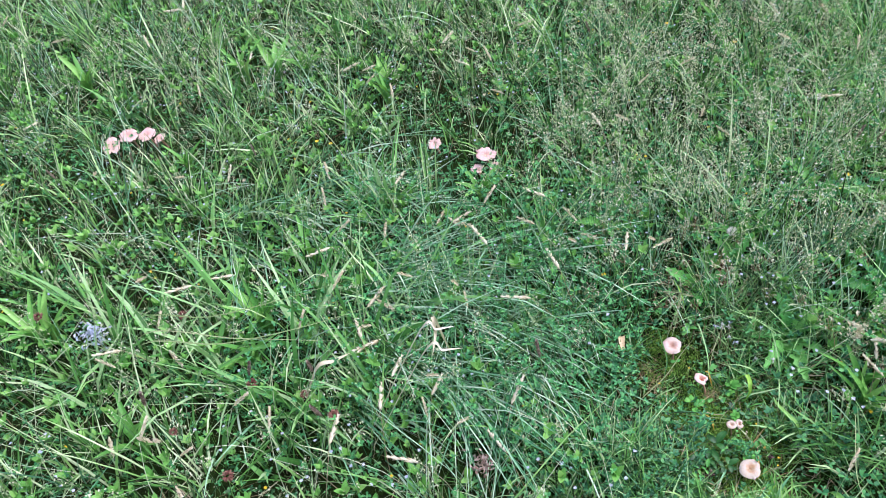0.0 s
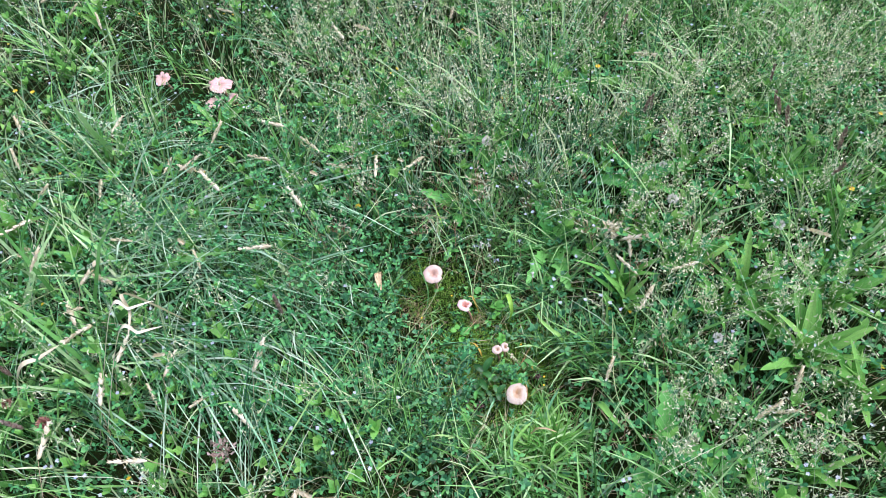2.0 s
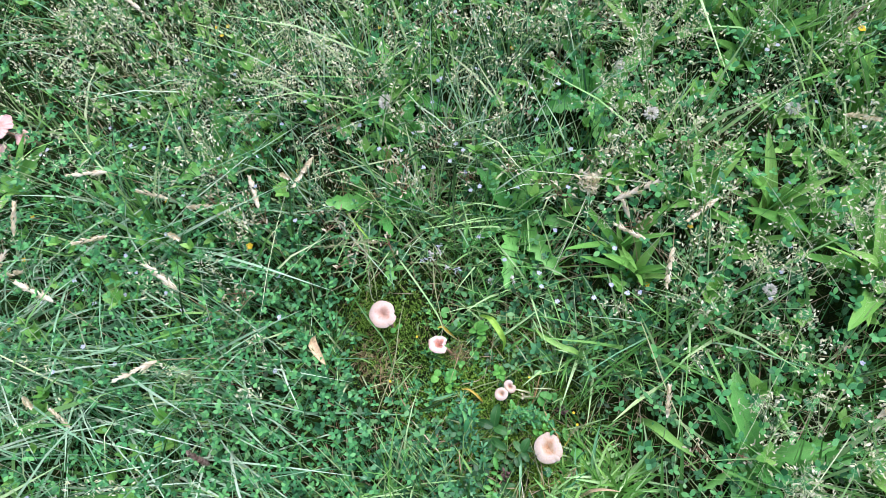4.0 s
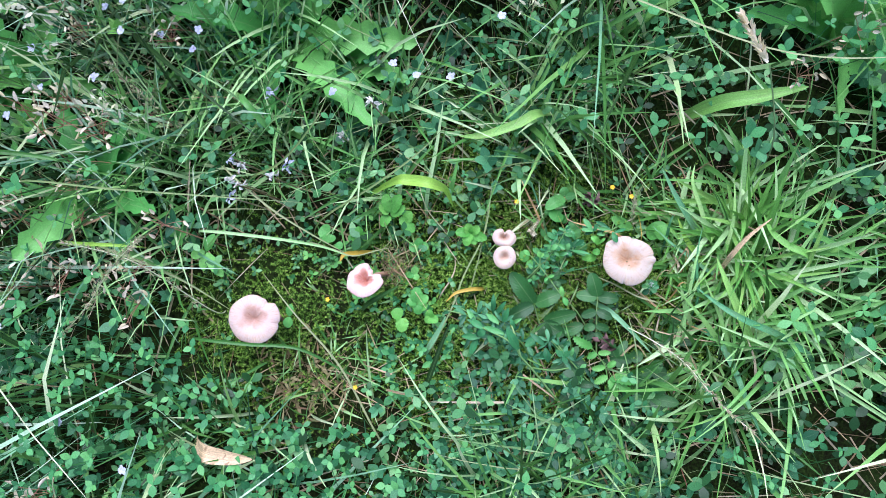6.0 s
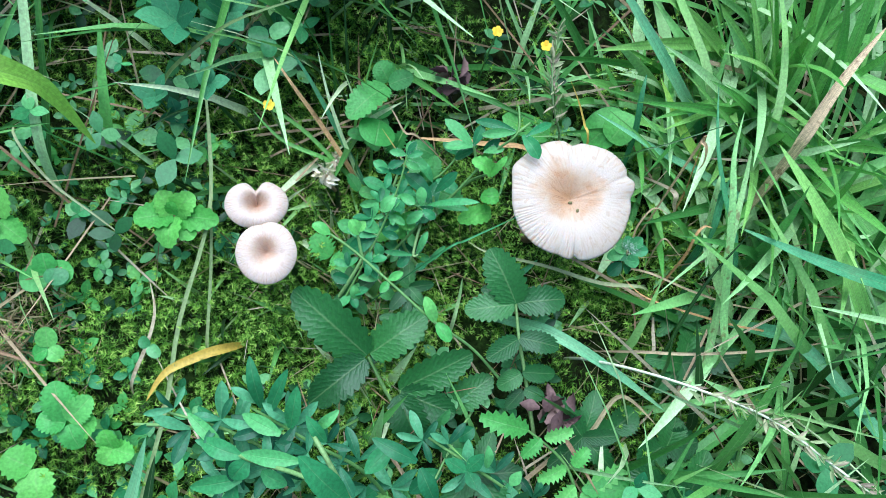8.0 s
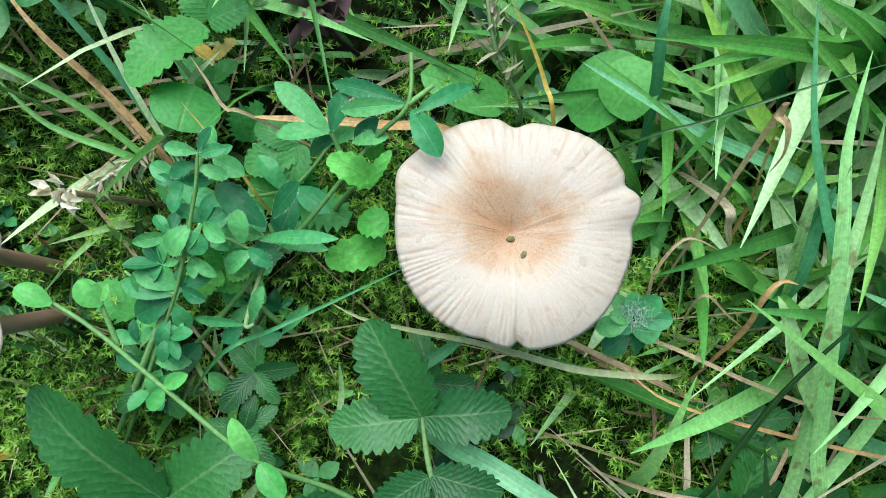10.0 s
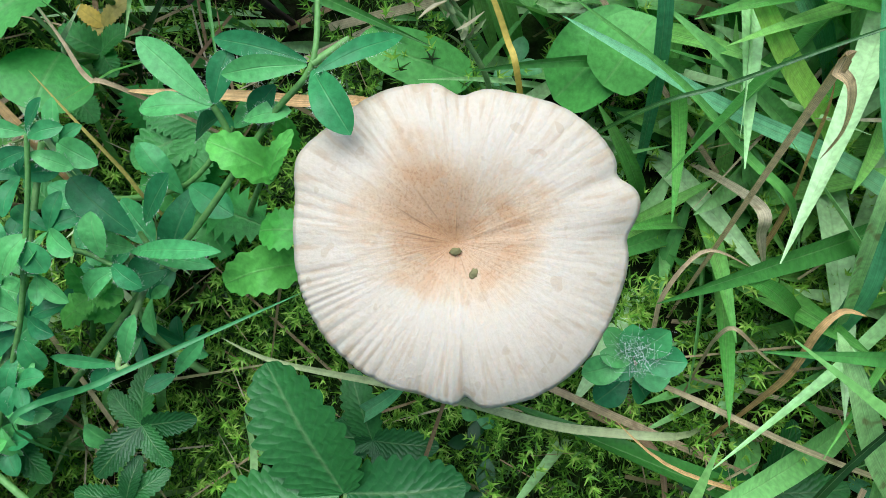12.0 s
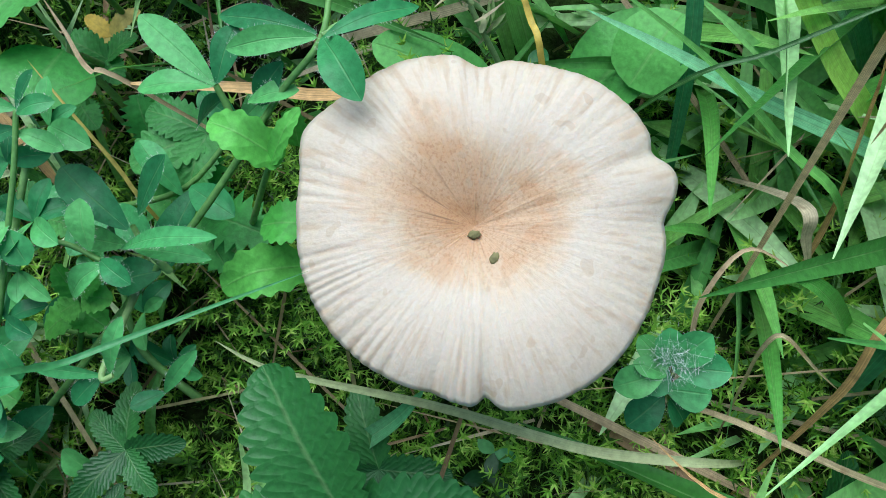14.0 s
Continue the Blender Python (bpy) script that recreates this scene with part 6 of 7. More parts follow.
panicle_stalk([(-0.3253, 0.529, 0.04), (-0.2495, 0.4673, 0.1), (-0.1861, 0.4332, 0.14), (-0.1508, 0.4079, 0.16)], 0.013, "tan grass panicle leaning over the herbs", 4)
panicle_stalk([(-0.0431, 0.4788, 0.03), (-0.0282, 0.5007, 0.1), (-0.0142, 0.5205, 0.14)], 0.0138, "tan grass panicle leaning over the herbs", 5)
panicle_stalk([(-0.2977, 0.5964, 0.05), (-0.2364, 0.6458, 0.14), (-0.1658, 0.6574, 0.18), (-0.1465, 0.6241, 0.18)], 0.017, "tan grass panicle leaning over the herbs", 6)
panicle_stalk([(-0.2035, 0.3756, 0.03), (-0.1809, 0.4369, 0.1), (-0.187, 0.4961, 0.13)], 0.0138, "tan grass panicle leaning over the herbs", 7)
ROSETTES = [(0.255, 0.229, 0.11, 9), (0.521, 0.254, 0.13, 10), (0.477, 0.657, 0.13, 8), (0.700, -0.025, 0.15, 10), (0.633, 0.428, 0.1, 7), (0.252, 0.665, 0.09, 7), (0.559, -0.182, 0.12, 8), (0.468, 0.210, 0.12, 9), (0.607, 0.076, 0.16, 9), (-0.380, 0.754, 0.08, 7), (-1.362, 0.216, 0.17, 12), (-2.072, 0.033, 0.16, 9), (-2.098, 1.522, 0.17, 9), (-2.868, 1.391, 0.17, 10), (-1.370, 1.395, 0.13, 7), (-2.039, 0.899, 0.12, 7), (-1.320, 0.483, 0.16, 8), (-0.138, 1.989, 0.13, 6), (-1.539, -0.227, 0.14, 8), (-0.335, 0.766, 0.1, 7), (0.252, 0.284, 0.13, 8), (-1.337, 0.091, 0.14, 7)]
CLOVER_HEADS = [(-0.056, 0.733), (0.408, 0.627), (0.409, 0.494), (0.615, 0.407), (0.586, 0.820), (-0.691, 1.626), (0.198, 1.425), (-0.145, 1.768), (0.399, 1.381), (0.443, 0.103), (-0.047, 0.739)]
SEED_SPIKES = [(-0.920, 0.400), (-0.939, 0.122), (-0.610, -0.029), (-0.861, -0.087), (0.447, -0.124), (-1.077, 0.604), (0.624, 0.336), (-0.339, 0.553), (-0.516, 0.580), (0.268, 0.297), (0.520, -0.078), (-1.106, 0.784), (-3.454, 1.645), (-3.166, 1.573), (-0.838, 1.266), (-0.235, 0.638), (-0.496, 0.605), (-1.022, 0.254), (-1.638, 0.713), (-1.462, -0.275), (-1.214, -0.162), (-1.570, -0.279), (-1.330, -0.296), (-0.909, 0.693), (-0.271, 1.475), (-0.152, 1.668), (-0.107, 1.875), (-0.533, -0.110), (-1.104, -0.190), (-0.751, 0.502), (-0.805, 0.382), (-1.217, 0.428), (0.357, 1.571), (-0.894, 0.034), (-0.979, 0.092), (-0.549, 0.027), (-2.324, 0.292), (-2.805, 1.026), (-1.230, 1.171), (-1.327, -0.342), (-0.901, 1.262), (-0.993, 0.277), (-1.203, 0.311), (0.904, 1.263), (-1.093, 0.224), (0.271, 0.292), (0.458, -0.106), (0.426, 0.278)]
SEED_SPIKES += [(-0.298, 0.606), (0.277, 0.280), (0.165, -0.038), (0.332, 0.248)]
BROWN_SPIKES = [(0.689, 0.626), (0.729, 0.487), (0.341, 0.725), (0.697, 0.811), (-2.452, 1.897), (0.320, 1.072), (-2.141, 0.756), (-1.107, -0.022), (-1.255, -0.066), (-1.001, -0.080), (-1.439, -0.229), (-0.501, 0.111), (-0.589, 1.700), (0.689, 0.638), (0.268, 1.068), (0.358, 0.759), (0.682, 0.753), (0.738, 0.539), (-2.402, 0.649), (-1.675, 0.881)]
BUDS = [(-0.0516, 0.3951, 0.09, 0), (-0.072, 0.386, 0.09, 1), (-0.0736, 0.3759, 0.09, 2), (-0.088, 0.3797, 0.085, 3), (-0.0537, 0.3519, 0.08, 4), (-0.0553, 0.3845, 0.08, 5), (0.0206, 0.3781, 0.1, 6), (0.0465, 0.281, 0.1, 7), (0.0116, 0.3071, 0.06, 8), (-0.0371, 0.3449, 0.07, 9)]
YELLOW_FLOWERS = [(0.979, 0.764, 0.1), (0.828, 0.508, 0.1), (-2.719, 0.653, 0.1), (-1.457, 1.017, 0.1), (-0.060, 1.757, 0.1), (-0.318, 1.893, 0.1), (0.270, 1.009, 0.1), (-1.517, 1.026, 0.1), (0.540, 1.388, 0.1), (0.723, 1.409, 0.1), (0.219, 0.325, 0.05), (-0.399, 0.550, 0.05), (0.062, 0.039, 0.055), (0.015, 0.120, 0.055), (0.060, 0.019, 0.055), (-0.145, 0.259, 0.05), (-0.214, 0.199, 0.05)]


def rosette(x, y, length, count, seed, label, name="plantain_plant", material=None, profile=LONG, slim=0.11, upright=(0.04, 0.42)):
    """Long ribbed leaves from one crown."""
    r = np.random.default_rng(seed)
    foot = np.array([x, y, float(ground_height(x, y))])
    ob = thing(name, foot, label, name.split("_")[0], "leaf rosettes in the meadow")
    for k in range(count):
        az, th = k * 2.4 + r.normal(0, 0.3), r.uniform(*upright)
        size = length * r.uniform(0.65, 1.15)
        out_, rise = np.array([np.cos(az), np.sin(az), 0]), np.array([0, 0, 1.0])
        p1 = size * 0.5 * (np.sin(th) * out_ + np.cos(th) * rise)
        p2 = p1 + size * 0.5 * (np.sin(th + 0.6) * out_ + np.cos(th + 0.6) * rise)
        part("leaf", [strip([out_ * 0.004, p1, p2], size * slim * r.uniform(0.7, 1.15), profile, 0.2, 0.01 if profile is not LONG else 0, r.normal(0, 0.3))], material or BROAD, ob)
    return ob


for k, (x, y, length, count) in enumerate(ROSETTES):
    rosette(x, y, length * (1.4 if x > 0.2 else 1.35), count + 2, 100 + k, "plantain rosette with long ribbed bright green leaves" if k % 2 else "plantain rosette with upright fresh green leaves in the grass")
for k, (x, y, length) in enumerate(((0.62, 0.06, 0.2), (0.57, 0.18, 0.18), (0.42, 0.32, 0.14), (0.71, 0.22, 0.19), (0.65, 0.58, 0.17), (-2.05, 0.06, 0.2), (-1.95, 1.55, 0.2), (-1.83, 1.6, 0.18), (-1.42, 1.5, 0.17), (-0.86, 0.9, 0.14))):
    rosette(x, y, length, 9, 340 + k, "tuft of broad bright green plantain leaves standing up", slim=0.16, upright=(0.1, 0.6))
rosette(0.1, 0.36, 0.085, 8, 301, "small thistle rosette with toothed pale green leaves", "thistle_plant", FRESH, TOOTHED_DEEP, 0.3, (0.5, 1.1))
for k, (x, y) in enumerate(((-0.041, 0.683), (-0.42, 0.79), (0.1, 0.43), (0.12, 0.5), (-0.14, 0.55), (0.3, -0.12), (0.42, 0.36), (-0.02, 0.78), (0.35, 0.62), (-0.55, 0.62), (0.6, 0.7), (0.2, 1.0))):
    rosette(x, y, 0.12 + 0.02 * (k % 3), 6 + k % 3, 320 + k, "dandelion rosette with lobed pale green leaves", "dandelion_plant", FRESH, TOOTHED_DEEP, 0.26, (0.35, 1.0))
rosette(-0.05, 0.7, 0.09, 7, 302, "small thistle rosette with toothed pale green leaves", "thistle_plant", FRESH, TOOTHED_DEEP, 0.3, (0.5, 1.1))


def flower_head(r, size, count, spread_, petal, wide):
    """A round head of many small petals about the origin."""
    a, th = r.uniform(0, 6.3, count), np.arccos(r.uniform(-0.3, 1, count))
    at = 0.35 * size * np.stack([np.sin(th) * np.cos(a), np.sin(th) * np.sin(a), np.cos(th)], -1)
    return ribbons(at, a, petal * r.uniform(0.8, 1.2, count), wide, th, th + spread_, np.array([0.5, 1.0, 0.7, 0.1]), 0.2, r.normal(0, 0.4, count), 2)


def stalked(name, label, category, group, high, radius, head, head_name, head_material, lean=0.15, sag=0.0, stalk_material=None):
    """A stalk with one head on it, foot at the origin; the first of its kind, to be copied."""
    ob = thing(name, (0, 0, -5), label, category, group)
    line = smooth_line([(0, 0, -0.005), (high * lean * 0.3, 0, high * 0.5), (high * lean, 0, high)], 9)
    part("stalk", [tubes(line, radius * np.linspace(1.2, 0.8, 9), 5)], stalk_material or STALK, ob)
    m = pose(*line[-1], 0, math.degrees(lean * 1.2 + sag), 0)
    part(head_name, [moved(p, m) for p in head], head_material, ob)
    return ob


def spike_pieces(r, length, width, count):
    """A slim flower spike of overlapping husks along z."""
    f = np.sort(r.uniform(0, 1, count))
    a = r.uniform(0, 6.3, count)
    body = np.sin(np.pi * np.clip(0.1 + 0.85 * f, 0, 1)) ** 0.7
    at = np.stack([0.25 * width * body * np.cos(a), 0.25 * width * body * np.sin(a), f * length], -1)
    return [ribbons(at, a, length * 0.16, width * 0.5, 0.35, 0.5, np.array([0.5, 1.0, 0.1]), 0.3, 0, 3)]


def planted(first, places, seed, low=0.85, high=1.15, tip=0.0):
    """Copies of a stalked thing; tip: how far its head stands off its foot."""
    r = np.random.default_rng(seed)
    for x, y in places:
        turn, s = r.uniform(0, 360), r.uniform(low, high)
        fx, fy = x - tip * s * np.cos(radians(turn)), y - tip * s * np.sin(radians(turn))
        ob = copy_thing(first, pose(fx, fy, float(ground_height(fx, fy)), r.normal(0, 5), r.normal(0, 5), turn))
        ob.scale = (s, s, s)
    for o in (*first.children_recursive, first):
        bpy.data.objects.remove(o)


rr = np.random.default_rng(71)
planted(stalked("clover_flower", "white clover flower head on a thin stalk", "clover flower", "white clover flowers", 0.1, 0.0009,
                [flower_head(rr, 0.014, 120, 0.2, 0.0075, 0.0026)], "flower_head", WHITE), CLOVER_HEADS, 5, tip=0.015)
mr = np.random.default_rng(73)
planted(stalked("clover_flower", "faded red-brown clover head on a stalk", "clover flower", "faded clover heads", 0.16, 0.001,
                [flower_head(mr, 0.016, 110, 0.25, 0.008, 0.0028)], "flower_head", FADED, 0.2), [(-1.239, -0.074), (-1.093, -0.031), (-0.986, -0.097), (-1.408, -0.241), (-1.533, 0.118), (-2.015, 0.043), (-1.155, -0.315)], 12, tip=0.03)
MORE_SPIKES = [(float(a), float(b)) for a, b in np.concatenate([mr.uniform((-1.7, -0.3), (-0.35, 0.75), (34, 2)), mr.uniform((-1.2, 0.9), (0.9, 2.2), (30, 2)), mr.uniform((-2.6, 0.6), (-1.0, 2.0), (18, 2))]) if clearing(np.array([a]), np.array([b]))[0] > 0.35]
SEED_SPIKES += MORE_SPIKES
first_half, second_half = SEED_SPIKES[::2], SEED_SPIKES[1::2]
planted(stalked("seed_stalk", "tan ripe grass spike on a thin bent stalk", "seed stalk", "ripe grass spikes", 0.2, 0.0008,
                spike_pieces(rr, 0.055, 0.009, 44), "spike", SEED, 0.35, 0.5, STRAWGREEN), first_half, 6, tip=0.07)
planted(stalked("seed_stalk", "pale bleached grass spike hanging from its stalk", "seed stalk", "ripe grass spikes", 0.16, 0.0008,
                spike_pieces(rr, 0.07, 0.011, 54), "spike", SEED, 0.5, 0.9, STRAW), second_half, 7, tip=0.08)
planted(stalked("plantain_spike", "brown plantain flower spike on a tall stalk", "flower spike", "brown plantain spikes", 0.2, 0.0011,
                spike_pieces(rr, 0.05, 0.011, 70), "spike", PLUM, 0.2), BROWN_SPIKES, 8, tip=0.04)
for x, y, z in YELLOW_FLOWERS:
    size = 0.0024 if abs(x) < 0.3 and abs(y) < 0.35 else 0.008
    zg = float(ground_height(x, y))
    ob = thing("yellow_flower", (x, y, zg), "small open yellow flower on a thin stalk", "flower", "yellow flowers")
    part("stalk", [tubes([(0, 0, -0.003), (0.002, 0, 0.5 * (z - zg)), (0, 0, z - zg)], 0.0004, 5)], STALK, ob)
    for k in range(5):
        part("petal", [ribbons([(0, 0, z - zg)], k * 1.257, size, size * 0.9, 1.1, 1.4, np.array([0.3, 0.9, 1.0, 0.6]), 0.1, 0, 3)], YELLOW, ob)


SPRIGS = [(float(a), float(b)) for a, b in np.concatenate([mr.uniform((-0.45, 0.42), (0.45, 0.95), (46, 2)), mr.uniform((0.15, -0.3), (0.6, 0.45), (22, 2)), mr.uniform((-0.25, 0.4), (0.1, 0.62), (16, 2))]) if clearing(np.array([a]), np.array([b]))[0] > 0.13]
pods = np.stack([mr.uniform(-0.02, 0.02, 9), mr.uniform(-0.02, 0.02, 9), mr.uniform(-0.03, 0.015, 9)], -1)
twigs = [tubes([(0, 0, -0.03), 0.5 * p + (0, 0, -0.012), p], 0.0003, 4) for p in pods]
podded = stalked("seed_sprig", "branched reddish stem with small cream seed pods", "seed head", "cream seed sprigs", 0.12, 0.0006,
                 [ribbons([(0, 0, 0)], 0.4, 0.009, 0.0036, 0.2, 0.4, np.array([0.5, 1.0, 0.85, 0.3]), 0.45, 0, 3)], "pod", POD, 0.3, 0.2, RED_STEM)
for p, twig in zip(pods, twigs):
    crown = pose(0.3 * 0.12, 0, 0.12)
    stemlet = part("twig", [moved(twig, crown)], RED_STEM, podded)
    part("pod", [moved(ribbons([p], mr.uniform(0, 6.3), mr.uniform(0.007, 0.011), 0.0036, mr.uniform(0.2, 1.3), mr.uniform(0.2, 1.5), np.array([0.5, 1.0, 0.85, 0.3]), 0.45, mr.uniform(0, 3), 3), crown)], POD, stemlet)
planted(podded, SPRIGS, 9, 0.75, 1.2, 0.03)


def crumpled(x, y, z, size, count, material, label, category, seed, name="withered_flower"):
    """A shrivelled head of curled scraps on a short stalk."""
    r = np.random.default_rng(seed)
    zg = float(ground_height(x, y))
    ob = thing(name, (x, y, zg), label, category, "withered heads")
    part("stalk", [tubes([(0.006, -0.004, -0.003), (0.003, 0, 0.5 * (z - zg)), (0, 0, z - zg)], 0.0008, 5)], WITHERED if material is WITHERED else STRAW, ob)
    at = np.array([0, 0, z - zg]) + r.normal(0, size * 0.25, (count, 3))
    size = min(size, 0.016)
    part("head", [ribbons(at, r.uniform(0, 6.3, count), size * r.uniform(0.5, 1.0, count), size * 0.4, r.uniform(0.3, 2.2, count), r.uniform(0.3, 2.6, count), SPEAR, 0.4, r.uniform(0, 3, count), 3, 0.05)], material, ob)
    return ob


crumpled(0.046, 0.0515, 0.032, 0.012, 16, WITHERED, "shrivelled dark brown flower head on its stalk", "withered flower", 81)
crumpled(-0.079, -0.014, 0.02, 0.013, 18, WITHERED, "shrivelled purple-brown leaf on the moss", "withered leaf", 82)
crumpled(-0.006, 0.095, 0.048, 0.006, 14, SEED, "small pale dry seed head", "seed head", 83)
crumpled(-0.5777, -0.17, 0.18, 0.05, 60, PLUM, "faded pinkish brown flower head on a stalk", "withered flower", 84)
crumpled(-1.815, 0.026, 0.15, 0.07, 150, PETAL, "pale lilac fading flower cluster on a stalk", "flower", 85)
crumpled(0.246, 0.407, 0.1, 0.05, 80, SEED, "dry tan seed cluster on a stalk", "seed head", 86)

for x, y, z, k in BUDS:
    crumpled(x, y, z, 0.008, 9, WHITE if k % 3 else PETAL, "small closed whitish bud on a thin stalk", "bud", 400 + k, "flower_bud")

# cobweb tuft on the small trefoil shoot
wr = np.random.default_rng(91)
wn_ = 110
wat = np.array([-0.0102, -0.0307, 0.038]) + wr.normal(0, 0.0018, (wn_, 3)) * (1, 1, 0.4)
web = new("cobweb", mesh_of("cobweb", [ribbons(wat, wr.uniform(0, 6.3, wn_), wr.uniform(0.001, 0.004, wn_), 0.00002, wr.uniform(1.1, 1.9, wn_), wr.uniform(1.1, 1.9, wn_), np.array([1.0, 1.0, 0.5]), 0, 0, 2)], [WEB]))
tagged(web, "wisp of white cobweb on trefoil leaves", "cobweb")

# clod of dried moss and roots beside the torn mushroom
cr = np.random.default_rng(92)
cn = 420
cat_ = np.array([-0.084, 0.214, 0.004]) + cr.normal(0, 1, (cn, 3)) * (0.012, 0.011, 0.007)
clod = new("moss_clod", mesh_of("moss_clod", [ribbons(cat_, cr.uniform(0, 6.3, cn), cr.uniform(0.004, 0.012, cn), cr.uniform(0.0003, 0.0008, cn), cr.uniform(0.2, 1.9, cn), cr.uniform(0.5, 2.2, cn), BLADE_FAR, 0.2, 0, 2)], [CLOD]))
tagged(clod, "torn clod of dried yellowish moss and rootlets", "moss clod")

# brown litter on the bare patch below the notched mushroom
lr = np.random.default_rng(93)
ln = 260
lxy = np.array([-0.236, 0.262]) + lr.normal(0, 1, (ln, 2)) * (0.026, 0.03)
stuff("leaf_litter", [ribbons(grounded(lxy, -0.003), lr.uniform(0, 6.3, ln), lr.uniform(0.006, 0.02, ln), lr.uniform(0.0008, 0.004, ln), lr.uniform(1.2, 1.7, ln), lr.uniform(1.2, 1.9, ln), SPEAR, 0.2, lr.normal(0, 0.5, ln), 3)], CLOD, "brown crumbling leaf litter on bare soil", "leaf litter")


# ---- the meadow's carpet ----
TALL = 0.6


def allowed_height(xy):
    """How high plants may stand: low on the mossy strip, taller away from it."""
    d = clearing(xy[:, 0], xy[:, 1])
    return np.clip(0.012 + 0.6 * np.clip(d - 0.03, 0, None), 0.012, TALL)


def grass(count, seed, near=None, low=0.05, high=0.17, thin=0.0012, wide=0.0034, profile=BLADE_FAR, cols=2, lean=(0.15, 1.3), bare=0.05, clump=0.45, material=None, name="meadow_grass", label="", heading=None, box=None, tuft=1):
    """Blades over the meadow; tuft: how many spring from one crown."""
    r = np.random.default_rng(seed)
    xy = sown(count // tuft, seed, near)
    if box:
        xy = np.stack([r.normal(0.5 * (box[0] + box[1]), 0.33 * (box[1] - box[0]), count // tuft), r.normal(0.5 * (box[2] + box[3]), 0.33 * (box[3] - box[2]), count // tuft)], -1)
    d = clearing(xy[:, 0], xy[:, 1])
    keep = (2.2 * patch(xy[:, 0], xy[:, 1], 14.0, 14) ** 3 > clump * r.uniform(0, 1, len(xy))) & (r.uniform(0, 1, len(xy)) < np.clip((d - bare) / 0.1, 0.04 if bare < 0.2 else 0.0, 1))
    xy = xy[keep]
    for rx_, ry_, rl, _ in ROSETTES:
        xy = xy[np.hypot(xy[:, 0] - rx_, xy[:, 1] - ry_) > (1.0 if rx_ > 0.2 else 0.6) * rl]
    vigour = 0.2 + 1.3 * patch(xy[:, 0], xy[:, 1], 26.0, 77)
    az = r.uniform(0, 2 * np.pi, len(xy))
    if tuft > 1:
        vigour = np.repeat(vigour * r.uniform(0.6, 1.25, len(xy)), tuft)
        way = np.repeat(r.uniform(0, 2 * np.pi, len(xy)), tuft)
        xy = np.repeat(xy, tuft, 0)
        off = r.normal(0, 0.009 + 0.0009 * tuft, xy.shape)
        xy = xy + off
        az = np.where(r.uniform(0, 1, len(xy)) < 0.4, r.normal(way, 0.5), np.arctan2(off[:, 1], off[:, 0]) + r.normal(0, 0.5, len(xy)))
    n = len(xy)
    length = np.minimum(r.uniform(low, high, n) * vigour, allowed_height(xy) * 1.5 + 0.01)
    th0 = np.abs(r.normal(lean[0], 0.25, n))
    th1 = th0 + r.uniform(0.2, lean[1], n)
    if heading is not None:
        az = r.normal(heading, 0.36, n) + 0.5 * (patch(xy[:, 0], xy[:, 1], 4.0, 5) - 0.5)
    piece = ribbons(grounded(xy), az, length, r.uniform(thin, wide, n) * (1 + 0.22 * np.clip(np.hypot(xy[:, 0], xy[:, 1]) - 0.6, 0, 2)), th0, th1, profile, 0.25, r.normal(0, 0.6, n), cols)
    return stuff(name, [piece], material or GRASS, label or "green meadow grass with thin bent blades", "grass")


